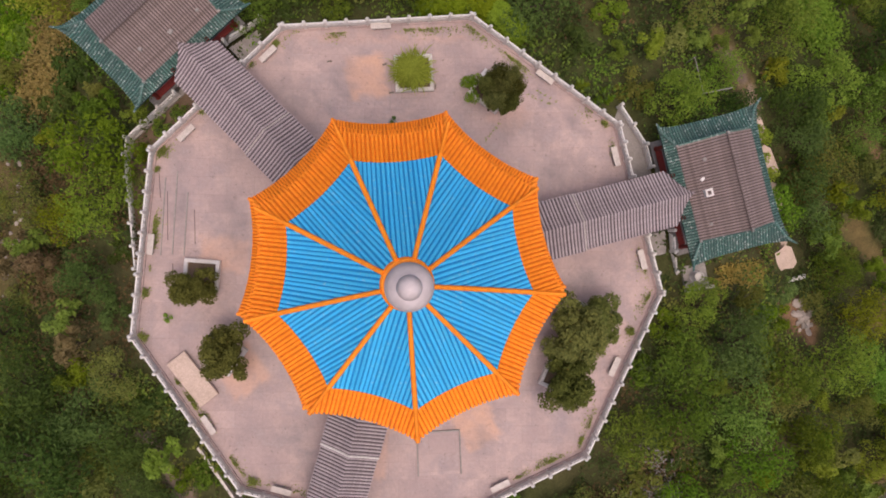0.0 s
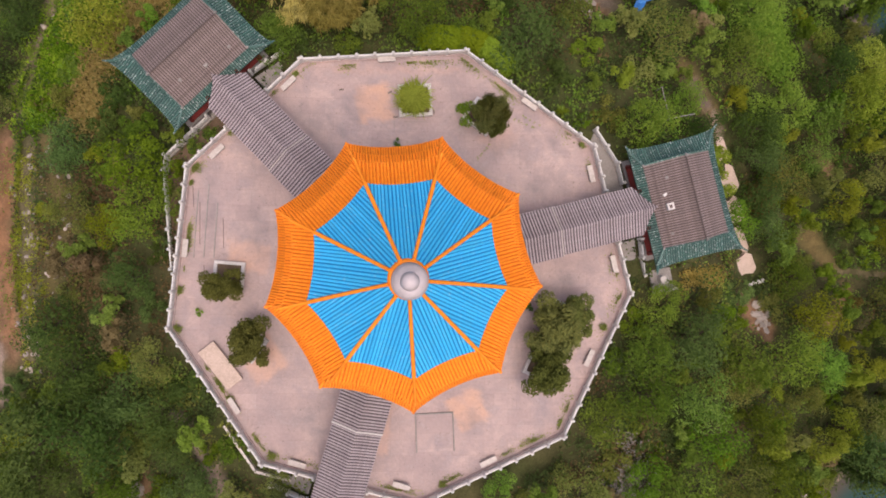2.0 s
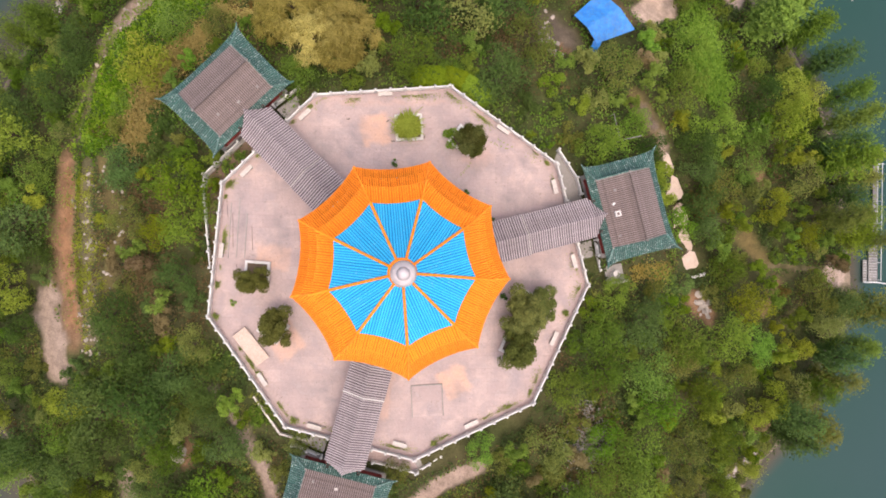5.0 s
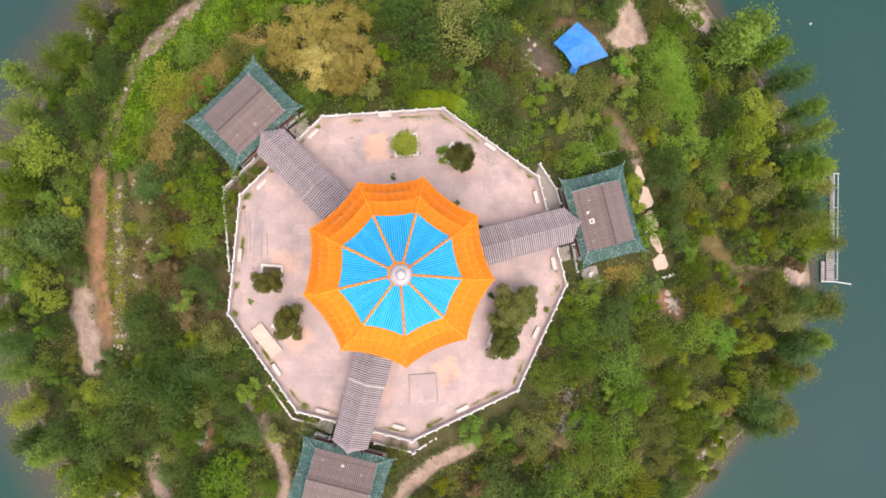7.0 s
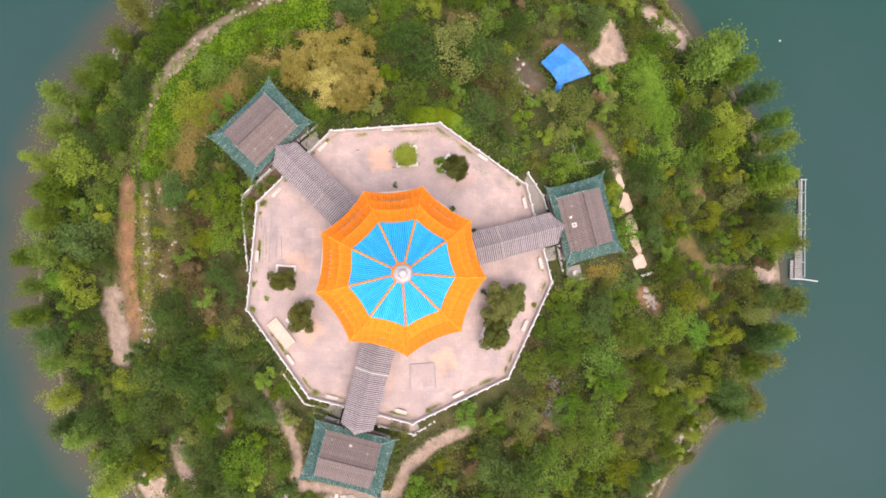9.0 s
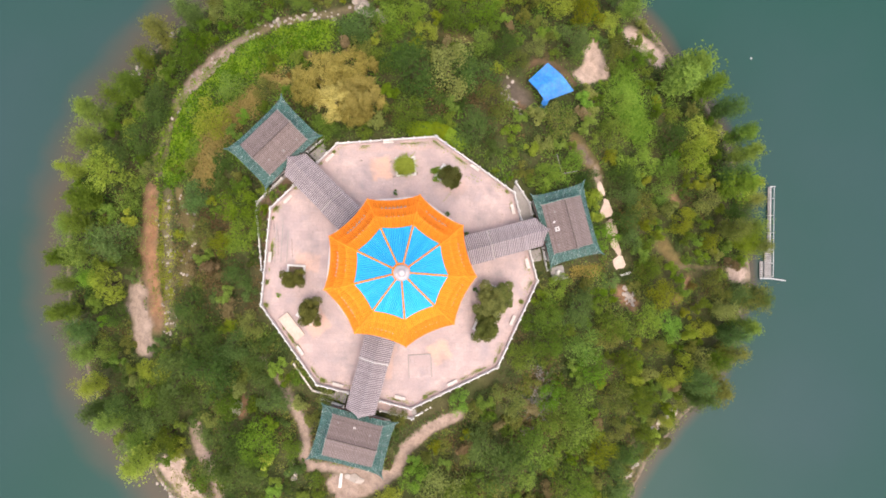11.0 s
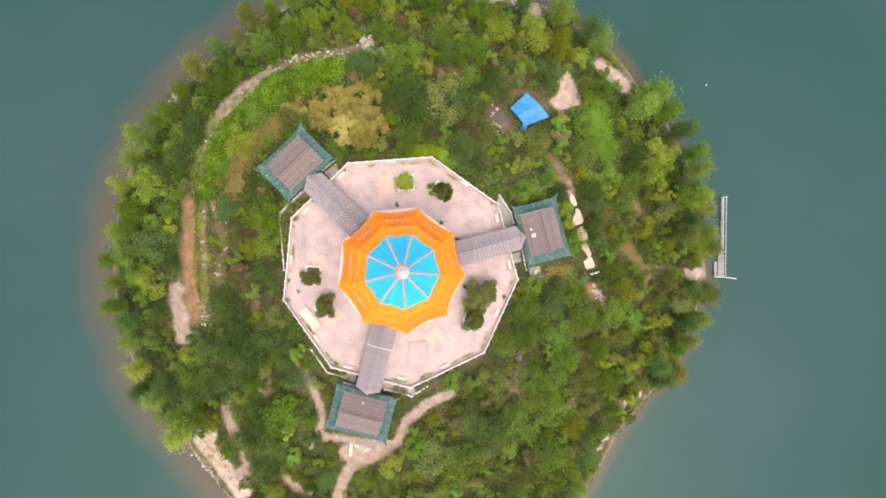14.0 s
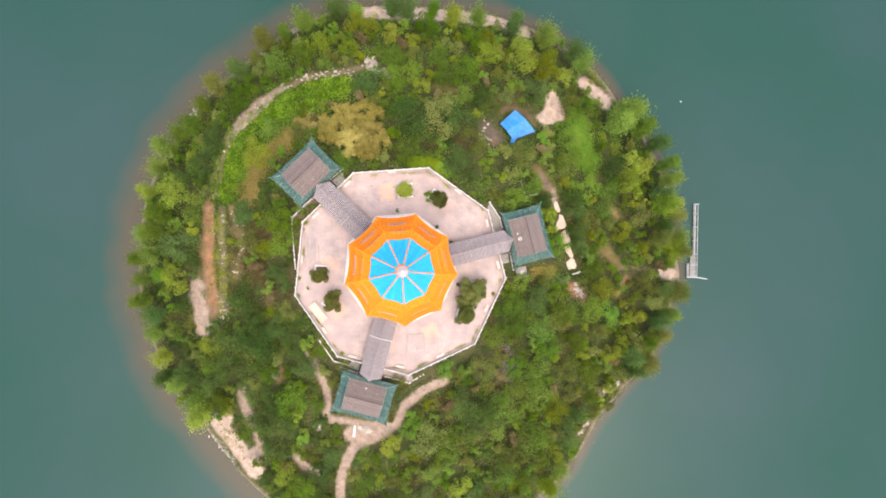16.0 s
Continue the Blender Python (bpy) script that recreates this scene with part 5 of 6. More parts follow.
part("leaves", spray_mesh("leaves", 1.15, 1.25, 1500, LEAF["feather"], 520), None, _fs)
PROTO[("bamboo", 0)] = [_fs, 1.2, False]
PLACED = []
for _x, _y in POTS:
    potted(_x, _y, 0.42)


def plant(key, x, y, scale, turn, z=None, tall=1.0, lean=0.0):
    top, rx, used = PROTO[key]
    zz = gz(x, y) if z is None else z
    m = Matrix.Translation((x, y, zz)) @ Euler((0, 0, math.atan2(y, x))).to_matrix().to_4x4() @ Euler((0, radians(lean), 0)).to_matrix().to_4x4() @ Euler((0, 0, radians(turn))).to_matrix().to_4x4() @ Matrix.Diagonal((scale, scale, scale * tall, 1))
    if used:
        s0 = top.scale if key[0] != "juniper" else (1, 1, 1)
        copy_thing(top, m @ Matrix.Diagonal((1 / s0[0], 1 / s0[1], 1 / s0[2], 1)))
    else:
        top.matrix_basis = m
        PROTO[key][2] = True
    PLACED.append((x, y, rx * scale))


# terrace plants
plant(("lush", "s"), -11.6, -29.2, 0.95, 20, tall=0.8)
plant(("bamboo", 0), 0.7, 13.75, 0.98, 0, 0.3)
for _x, _y, _s, _t in ((5.9, 12.4, 0.80, 1.5), (6.2, 12.8, 0.70, 2.0), (7.2, 12.6, 0.72, 1.9), (6.2, 11.3, 0.85, 1.3), (7.2, 11.1, 0.85, 1.3), (7.5, 11.9, 0.8, 1.6), (6.6, 12.0, 0.85, 1.7)):
    plant(("juniper", 1), _x, _y, _s, 70 * _x, 0.25, tall=_t)
plant(("juniper", 0), -13.8, -1.2, 1.3, 200, 0.25)
plant(("juniper", 0), -11.4, -5.8, 1.22, 80, 0.25)
plant(("juniper", 0), 12.7, -3.7, 1.42, 10, 0.25)
plant(("juniper", 0), 11.3, -7.4, 1.35, 130, 0.25)
plant(("juniper", 0), 11.9, -5.5, 1.25, 260, 0.25)
plant(("juniper", 0), 14.0, -3.6, 1.1, 300, 0.25)
plant(("fresh", "s"), 5.2, 12.9, 0.85, 20, 0.0)
plant(("fresh", "s"), -16.0, -3.6, 0.26, 20, 0.0)
for _i, (_a, _o, _t) in enumerate(((ARMS[1], 0.9, 3.4), (ARMS[1], 1.0, 5.2), (ARMS[1] + 40, 1.0, -6.2), (ARMS[1] + 40, 0.9, -4.4), (ARMS[1] + 40, 0.7, -2.6), (ARMS[0] + 40, 1.0, -5.0), (ARMS[0] + 40, 0.7, -3.2))):
    plant((("lush", "fresh", "lime", "olive")[_i % 4], "s"), *rot(_a, EDGE + _o, _t), 0.42 + 0.06 * (_i % 3), 50 * _i, -0.95)

SET_TREES = {
    "deep": [(-16.6, -18.1, 2.7), (-18.1, -14.8, 2.4), (-26.4, -8.6, 2.5), (-30.4, -18.0, 2.5), (-22.8, -23.6, 2.9), (-18.9, -11.6, 2.2), (-21.2, -1.0, 2.0), (32.2, 13.4, 2.1), (32.9, 10.4, 2.0), (33.6, 7.4, 2.1), (34.4, 4.4, 2.0), (14.6, -27.2, 3.6), (31.8, -31.1, 2.5), (11.8, -23.6, 2.7), (34.7, -27.4, 2.0), (-21.4, -29.2, 2.9), (-26.1, -33.3, 2.7), (-22.2, -10.2, 2.4), (24.2, -5.3, 2.5), (18.8, -4.3, 2.0), (10.5, 27.3, 3.1), (-38.8, 31.7, 2.0), (-30.4, 36.9, 2.3), (-34.2, 24.8, 2.7), (-42.6, 25.8, 2.0), (-44.8, 22.7, 2.3), (-45.4, 18.6, 2.7), (-40.7, 16.2, 2.7), (-36.4, 18.2, 2.3), (-43.7, 9.7, 2.5), (-45.5, 6.3, 2.5), (-39.9, 4.5, 3.2), (-46.4, 1.9, 2.7), (-37.9, 0.7, 2.3), (-48.4, -6.4, 2.0), (-44.4, -8.8, 2.5), (-39.4, -6.9, 2.2), (-46.6, -12.9, 2.3), (-29.3, -14.5, 3.5), (-25.3, -13.9, 3.2), (-38.0, -19.4, 2.5), (-33.4, -20.8, 2.5), (1.7, 26.9, 3.5), (9.7, 18.7, 3.3), (25.0, 33.0, 2.4), (14.6, 31.4, 2.3), (-5.9, 33.9, 2.4)],
    "lush": [(18.4, -25.2, 3.3), (25.3, -10.5, 2.4), (34.8, -19.8, 2.7), (30.0, -7.3, 2.5), (17.2, -11.8, 2.2), (25.1, -22.8, 2.7), (24.9, -31.3, 3.3), (32.3, -14.2, 2.4), (20.2, -10.1, 2.4), (30.2, 12.4, 2.4), (30.7, 19.6, 2.4), (33.1, -0.5, 2.4), (-41.4, 28.5, 2.0), (-39.0, 26.3, 2.5), (-50.7, 6.3, 2.2), (-51.8, 1.5, 2.0), (-49.5, -2.4, 2.0), (-34.1, -17.4, 2.3), (-40.1, -21.3, 2.0), (-37.5, -24.7, 2.7), (-32.7, -23.9, 2.0), (-35.9, 11.6, 2.2), (0.8, 20.2, 3.3), (4.5, 19.8, 2.5), (-22.7, 37.9, 2.4), (-18.3, 38.7, 2.4), (-13.8, 37.0, 2.2), (-1.7, 39.0, 2.7), (6.1, 39.4, 2.7), (7.8, 35.4, 2.5), (35.4, 40.5, 3.1), (44.9, 30.7, 3.8), (41.8, 28.0, 2.9), (47.0, 27.4, 2.5), (-23.4, -18.4, 2.0), (9.6, -31.6, 3.2), (37.0, -0.3, 2.0), (24.9, -19.0, 2.7), (20.5, -6.8, 2.2)],
    "lime": [(42.6, -14.9, 2.0), (39.9, -16.1, 1.8), (-38.8, 20.1, 1.4), (-40.9, -2.3, 2.5), (-43.3, -16.7, 2.2), (-34.0, -14.4, 2.0), (-36.3, -27.0, 2.4), (-31.5, -26.1, 1.5), (-47.2, 14.2, 1.6), (-40.5, 13.5, 2.9), (22.6, 38.9, 2.5), (27.4, 37.5, 2.7), (44.2, 20.5, 2.0), (47.0, 19.3, 2.0), (43.8, 16.2, 2.5), (38.8, -3.9, 2.2), (45.7, -9.1, 1.6), (29.4, -26.3, 2.4), (39.3, -31.9, 2.4), (-9.6, 40.6, 1.6), (16.1, 39.8, 2.5), (-1.3, -31.3, 2.7), (53.3, 3.9, 2.4), (40.5, -23.2, 1.8)],
    "olive": [(29.2, -9.9, 2.0), (15.0, -17.7, 2.4), (36.3, 9.2, 2.5), (6.7, 27.2, 3.5), (21.7, 20.0, 2.5), (25.4, 19.4, 3.1), (6.2, -30.6, 3.5), (19.3, 32.0, 1.6), (16.9, 29.8, 1.6), (37.5, -11.4, 1.8), (30.7, -18.6, 2.4), (-27.5, 39.9, 1.6), (45.5, -14.2, 2.0), (13.4, 23.0, 2.5), (-19.6, -7.5, 1.8), (-35.3, 13.8, 1.6)],
    "fresh": [(21.2, -18.1, 3.1), (27.5, -14.0, 2.4), (-19.4, -23.5, 3.1), (34.6, 15.6, 2.7), (-21.0, 7.7, 2.7), (-20.3, 4.0, 2.5), (35.4, 31.6, 1.8), (19.9, 12.1, 2.4), (35.2, -7.3, 3.1), (39.0, -8.4, 2.2), (1.7, 35.7, 2.2), (12.3, 36.9, 2.2), (50.1, 12.3, 2.4), (-44.5, -1.5, 1.8), (8.3, -18.0, 2.2), (-10.8, -27.7, 1.6)],
    "tall": [(52.4, 17.4, 2.2), (50.1, 14.0, 2.2), (51.3, 8.4, 2.2), (49.7, 5.9, 1.8), (51.1, -4.0, 2.2), (53.9, -4.6, 2.2), (48.6, -6.3, 2.0), (49.9, -10.0, 2.2), (48.3, -14.1, 2.2), (47.5, -18.2, 2.4), (45.3, -19.5, 2.0), (44.0, -16.6, 2.0)],
    "willow": [(-10.4, 25.3, 3.5), (-6.4, 26.5, 3.3), (-5.2, 22.9, 3.2), (-8.4, 22.2, 2.9), (-6.0, 20.9, 2.2), (-12.4, 24.2, 2.2)],
}
RNG = random.Random(7)


def shore_tall(x, y):
    """Trees near the water are drawn up, and lean out over it."""
    return 1.0 + 0.28 * min(1.0, max(0.0, (math.hypot(x, y) - 37) / 6))


def shore_lean(x, y):
    return 4.5 * min(1.0, max(0.0, (math.hypot(x, y) - 39) / 8)) * RNG.uniform(0.3, 1.3)


for _key, _list in SET_TREES.items():
    for _x, _y, _r in _list:
        _sr = float(shore_r(math.degrees(math.atan2(_y, _x))))
        _out = _key == "tall" or (_key != "willow" and _sr - math.hypot(_x, _y) < 6.5)
        _k = ("spire", RNG.choice(("olive", "deep", "lush")) if _key == "tall" else RNG.choice(("deep", "lush", "lush")) if _key == "deep" else _key, RNG.randrange(2)) if _out else (_key, RNG.randrange(2)) if _key != "willow" else (_key, 0)
        _s = _r / PROTO[_k][1] * (0.92 if _out else 1.0)
        _lim = (_sr - (1.4 if _x > 30 else 2.2) - (0.4 if _out else 0.0)) / math.hypot(_x, _y)
        _x, _y = _x * min(1, _lim), _y * min(1, _lim)
        _cx = np.array([_x + 0.65 * _r * math.cos(_w) for _w in range(7)] + [_x])
        _cy = np.array([_y + 0.65 * _r * math.sin(_w) for _w in range(7)] + [_y])
        _b8 = bare_at(_cx, _cy)
        if _b8[7] > 0.6 and _key != "willow":
            continue
        if _b8.max() > 0.5 and _key != "willow":
            _s *= 0.7
        _sd = float(line_d(np.array([_x]), np.array([_y]), [(28.8, 14.0), (29.9, 9.2), (30.8, 6.0), (32.0, 3.6), (32.4, 0.6), (31.2, 0.2)])[0])
        if _sd < 1.6:
            continue
        _s = min(_s, (_sd - 0.7) / PROTO[_k][1])
        _pe = float(past_edge(_x, _y))
        if _pe < 1.2:
            continue
        _s = min(_s, max(_pe - 0.25, 0.9) / PROTO[_k][1])
        plant(_k, _x, _y, min(_s * RNG.uniform(0.98, 1.12), max(_pe - 0.1, 0.9) / (1.14 * PROTO[_k][1])), RNG.uniform(0, 360), tall=RNG.uniform(0.80, 1.12) / max(_s, 0.75) ** 0.8 if _out else RNG.uniform(0.85, 1.15) / max(_s, 0.75) ** 0.3 * shore_tall(_x, _y), lean=shore_lean(_x, _y) * (0.5 if _out else 1.0))

# open ground with low plants only
GREEN_BANK = [(-31.4, 13.4), (-30.8, 18.5), (-28.6, 23.2), (-25.0, 27.0), (-20.4, 30.0), (-15.0, 31.8), (-11.4, 32.8)]
CLEAR = [(1.0, [rot(_a, OUT - 0.8, 2.0), rot(_a, OUT - 0.8, (OUT - 0.8) * T20), rot(_a + 40, OUT - 0.8, -(OUT - 0.8) * T20 + _n)]) for _a, _n in ((ARMS[0], 0.8), (ARMS[2], 4.4))] + [(1.2, [(28.8, 14.0), (29.9, 9.2), (30.8, 6.0), (32.0, 3.6), (32.4, 1.0)]), (1.2, [(21.7, -0.7), (22.4, -0.4)]), (1.0, [(31.0, 0.2), (33.4, 0.6)]), (1.3, [rot(ARMS[2] + 40, EDGE + 0.9, _t) for _t in (-6.6, 4.6)])]
OPEN = [(1.9, [(41.0, 11.6), (42.6, 9.8)]), (1.1, [(-18.2, -12.4), (-17.0, -14.4), (-15.2, -17.3)]), (1.6, [(8.0, -20.2), (4.6, -21.6)]), (1.3, [(17.6, -22.6), (18.4, -22.8)]), (1.9, [(15.8, 25.6), (17.6, 24.2)]), (1.5, [(-12.4, -27.4), (-6.5, -28.2), (-1.6, -28.4)]), (1.5, [(-15.2, -17.3), (-13.7, -20.4), (-12.7, -23.5), (-12.6, -26.6)]), (1.2, [(24.0, -0.6), (28.6, -0.1)]), (1.4, [(33.0, -1.2), (34.4, -0.6)]), (2.6, [(33.4, 29.4), (34.8, 24.4), (35.9, 20.2)]), (1.6, [(20.6, -16.4), (19.6, -19.0)]), (1.8, [rot(ARMS[0], EDGE + 1.2, 2.2), rot(ARMS[0], EDGE + 1.0, 6.6)]), (2.1, [rot(ARMS[2] + 40, EDGE + 1.0, _t) for _t in (-6.6, 0.0, 5.0)]), (1.7, [rot(ARMS[1] + 40, EDGE + 0.9, _t) for _t in (-6.6, -1.0)]), (1.9, [rot(ARMS[0] + 40, EDGE + 0.9, _t) for _t in (-6.6, -2.4)]), (2.3, CLEAR[2][1]), (1.9, CLEAR[3][1]), (2.1, CLEAR[4][1]), (1.3, [(21.8, 15.8), (22.5, 13.1), (24.7, 13.6)]), (2.6, GREEN_BANK), (1.9, [(-32.4, 10.0), (-32.7, 6.1), (-32.0, 2.4), (-31.8, -1.0), (-32.0, -9.0)]), (1.3, [(-30.4, 10.4), (-27.9, 3.9), (-29.8, 0.5), (-29.1, -1.5)]), (1.5, [(-26.9, 12.0), (-26.6, 16.3), (-24.6, 19.2), (-22.2, 21.9), (-19.6, 24.2)]), (1.2, [(-19.8, 27.4), (-14.6, 25.6)])]

for _i in range(34):
    _k = RNG.randrange(len(GREEN_BANK) - 1)
    _t = RNG.random()
    _x = GREEN_BANK[_k][0] * (1 - _t) + GREEN_BANK[_k + 1][0] * _t + RNG.gauss(0, 1.0)
    _y = GREEN_BANK[_k][1] * (1 - _t) + GREEN_BANK[_k + 1][1] * _t + RNG.gauss(0, 1.0)
    plant(("fresh", "s"), _x, _y, RNG.uniform(0.45, 0.85), RNG.uniform(0, 360), tall=0.6)

# wild growth between them, thick on the slopes and thin beside the paths
_tries = 0
_shrubs, _young, _grown = 0, 0, 0
for _x, _y, _k, _s in ((54.4, 10.6, ("spire", "olive", 0), 0.9), (54.6, 6.2, ("spire", "lush", 1), 0.95), (54.6, 3.4, ("spire", "olive", 0), 0.9), (53.4, -4.4, ("spire", "olive", 1), 1.0),
                       (52.6, 12.6, ("spire", "lime", 0), 1.0), (52.4, 20.6, ("spire", "lush", 0), 1.05), (50.6, 24.6, ("spire", "deep", 0), 1.1), (51.6, -8.6, ("spire", "lush", 0), 1.0), (50.4, -12.6, ("spire", "olive", 0), 1.0),
                       (-1.6, 49.6, ("spire", "deep", 0), 1.0), (-12.4, 49.0, ("spire", "deep", 1), 1.05), (-8.8, 48.8, ("spire", "fresh", 1), 0.8), (1.2, 49.2, ("spire", "deep", 1), 1.0), (6.2, 49.4, ("spire", "fresh", 0), 0.8), (-18.2, 46.6, ("spire", "lush", 1), 1.0),
                       (15.0, 48.4, ("spire", "lush", 1), 0.9), (21.6, 46.8, ("spire", "deep", 0), 1.1), (27.6, 44.6, ("spire", "lush", 1), 1.1), (33.6, 42.2, ("spire", "deep", 1), 1.0)):
    plant(_k, _x, _y, _s, RNG.uniform(0, 360), tall=RNG.uniform(0.9, 1.1), lean=2)
for _x, _y, _s in ((34.0, 6.6, 1.2), (33.0, 7.6, 0.8), (44.6, -2.4, 0.7), (-3.6, 24.2, 0.7), (-15.6, 26.9, 0.5)):
    plant(("rust", "s"), _x, _y, _s, RNG.uniform(0, 360))
while _tries < 14000 and len(PLACED) < 980:
    _tries += 1
    _ang, _q = RNG.uniform(0, 360), math.sqrt(RNG.uniform(0, 1))
    _x, _y = rot(_ang, (float(shore_r(_ang)) - 1.6) * _q)
    _r0 = math.hypot(_x, _y)
    _pe = float(past_edge(_x, _y))
    if _pe < 1.3:
        continue
    if any(abs((_ang - b + 180) % 360 - 180) < 13.5 and _r0 < 28.6 for b in ARMS):
        continue
    _big = RNG.random() < (0.62 if _r0 > 40 else 0.42) and _tries < 6000 and _grown < 185
    _slim = not _big and RNG.random() < 0.5 and _pe > 2.2
    if not _big and (_young >= 280 if _slim else _shrubs >= 280):
        continue
    _cr = RNG.uniform(1.6, 2.7) if _big else RNG.uniform(0.75, 1.3) if _slim else RNG.uniform(0.9, 1.7)
    _cr = min(_cr, max(_pe - 0.2, 0.6))
    if any((_x - px) ** 2 + (_y - py) ** 2 < (0.76 * (_cr + pr)) ** 2 for px, py, pr in PLACED):
        continue
    if any(float(line_d(np.array([_x]), np.array([_y]), pts)[0]) < w for w, pts in OPEN):
        continue
    if float(bare_at(np.array([_x]), np.array([_y]))[0]) > 0.01 or float(bare_at(np.array([_x + _cr * 0.6]), np.array([_y]))[0]) > 0.5 or float(bare_at(np.array([_x]), np.array([_y + _cr * 0.6]))[0]) > 0.5:
        continue
    if abs(_x - 21.3) < 4.6 and abs(_y - 26.1) < 4.6:
        continue
    # fresher greens to the north-east, duller ones on the southern slope
    _w = RNG.random()
    if _x > 24 or _y > 30:
        _kind = "lush" if _w < 0.30 else "deep" if _w < 0.38 else "olive" if _w < 0.58 else "fresh" if _w < 0.82 else "lime"
    else:
        _kind = "lush" if _w < 0.34 else "deep" if _w < 0.58 else "olive" if _w < 0.78 else "fresh" if _w < 0.91 else "lime"
    if _x < -14 and _y < 2 and RNG.random() < 0.45:
        _kind = "deep"
    _dull = (math.hypot(_x - 18.5, _y + 20.5) < 6.5 or math.hypot(_x + 26, _y - 2) < 6 or math.hypot(_x + 23, _y + 7) < 4.5 or math.hypot(_x - 12, _y - 24) < 4)
    if _slim:
        _kind = "dry" if RNG.random() < (0.45 if _dull else 0.06) else "lush" if _kind == "deep" else _kind
        _young += 1
    elif _big:
        _grown += 1
    else:
        _shrubs += 1
    if _big and float(shore_r(_ang)) - _r0 < 5.0:
        plant(("spire", _kind, RNG.randrange(2)), _x, _y, _cr / 2.4, RNG.uniform(0, 360), tall=RNG.uniform(0.75, 1.2), lean=1.5)
        continue
    _k = (_kind, RNG.randrange(2)) if _big else (_kind, "y") if _slim else (_kind, "s")
    plant(_k, _x, _y, _cr / PROTO[_k][1], RNG.uniform(0, 360), tall=RNG.uniform(0.8, 1.15) * (shore_tall(_x, _y) if _big or _slim else 1.0), lean=shore_lean(_x, _y) if _big else 0.0)


def scatter(name, spots, per, spread, size, high, mat, label, seed, cat="undergrowth", bare=0.5):
    """Low leaves spread round many spots, as one object."""
    rng = np.random.default_rng(seed)
    sp = np.repeat(np.array(spots), per, 0)
    n = len(sp)
    xy = sp[:, :2] + rng.normal(size=(n, 2)) * spread * sp[:, 2:3]
    xy = xy[past_edge(xy[:, 0], xy[:, 1]) > 0.35]
    for w, pts in CLEAR:
        xy = xy[line_d(xy[:, 0], xy[:, 1], pts) > w * rng.uniform(0.6, 1.1, len(xy))]
    for b in ARMS:
        c, s = math.cos(radians(b)), math.sin(radians(b))
        o, t = xy[:, 0] * c + xy[:, 1] * s, np.abs(xy[:, 1] * c - xy[:, 0] * s)
        xy = xy[(o < 0) | (o > 26.4) | (t > 4.4 - 2.2 * (o < 19.5))]
    xy = xy[bare_at(xy[:, 0], xy[:, 1]) < bare]
    n = len(xy)
    z = ground_z(xy[:, 0], xy[:, 1]) + rng.random(n) ** 1.4 * high
    p = np.concatenate([xy, z[:, None]], 1)
    nn = rng.normal(size=(n, 3)) * 0.6 + np.array([0, 0, 1.0])
    nn /= np.linalg.norm(nn, axis=1)[:, None]
    t = np.cross(nn, rng.normal(size=(n, 3)))
    t /= np.linalg.norm(t, axis=1)[:, None]
    b = np.cross(nn, t)
    s = size * rng.uniform(0.6, 1.4, n)[:, None]
    v = np.stack([p - t * s, p + b * s * 0.55 + nn * s * 0.25, p + t * s, p - b * s * 0.55 + nn * s * 0.25], 1).reshape(-1, 3)
    i = np.arange(n) * 4
    f = np.concatenate([np.stack([i, i + 2, i + 1], 1), np.stack([i, i + 3, i + 2], 1)])
    me = bpy.data.meshes.new(name)
    me.from_pydata(v.tolist(), [], f.tolist())
    me.materials.append(mat)
    tagged(new(name, me), label, cat, kind="stuff")


_spots = {"lush": [], "scrub": [], "olive": [], "fresh": [], "dry": []}
for _i in range(3100):
    _ang, _q = RNG.uniform(0, 360), math.sqrt(RNG.uniform(0.105, 1))
    _x, _y = rot(_ang, (float(shore_r(_ang)) - 0.8) * _q)
    if float(past_edge(_x, _y)) > 0.2:
        _spots["dry" if RNG.random() < (0.6 if math.hypot(_x - 18.5, _y + 20.5) < 6 or math.hypot(_x + 26, _y - 2) < 8 or math.hypot(_x - 12, _y - 24) < 4 else 0.09) else RNG.choice(("lush", "scrub", "scrub", "scrub", "fresh") if _y > 0 else ("lush", "scrub", "scrub", "scrub", "olive"))].append((_x, _y, RNG.uniform(0.7, 1.3)))
for _i, (_k, _v) in enumerate(_spots.items()):
    scatter("undergrowth", _v, 80, 0.8, 0.14, 1.2, LEAF[_k], "tangled dry brown scrub on the slope" if _k == "dry" else "tangled low green scrub covering the slope", 900 + _i)


def along(pts, n, wide, seed):
    """Spots along a line, with their spread."""
    rng = random.Random(seed)
    out = []
    for _ in range(n):
        k = rng.randrange(len(pts) - 1)
        t = rng.random()
        (ax, ay), (bx, by) = pts[k], pts[k + 1]
        out.append((ax + (bx - ax) * t + rng.gauss(0, wide), ay + (by - ay) * t + rng.gauss(0, wide), rng.uniform(0.7, 1.3)))
    return out


scatter("grass_bank", along(GREEN_BANK, 170, 1.3, 8), 90, 0.6, 0.15, 1.0, LEAF["fresh"], "clumps of taller green plants on the bank", 949, "grass")
scatter("grass_bank", along(GREEN_BANK, 430, 1.35, 5), 90, 0.5, 0.14, 0.75, LEAF["bank"], "bank of bright green creeping plants beside the footpath", 950, "grass")
NW_PATH = [(-33.7, 13.4), (-34.8, 15.3), (-33.4, 19.4), (-32.0, 23.4), (-29.6, 26.8), (-25.6, 30.6), (-21.1, 33.9), (-13.0, 35.8)]
scatter("weeds", along(NW_PATH, 120, 0.7, 21), 26, 0.35, 0.11, 0.35, LEAF["lush"], "tufts of weeds on the stony footpath", 960, "weeds", 1.1)
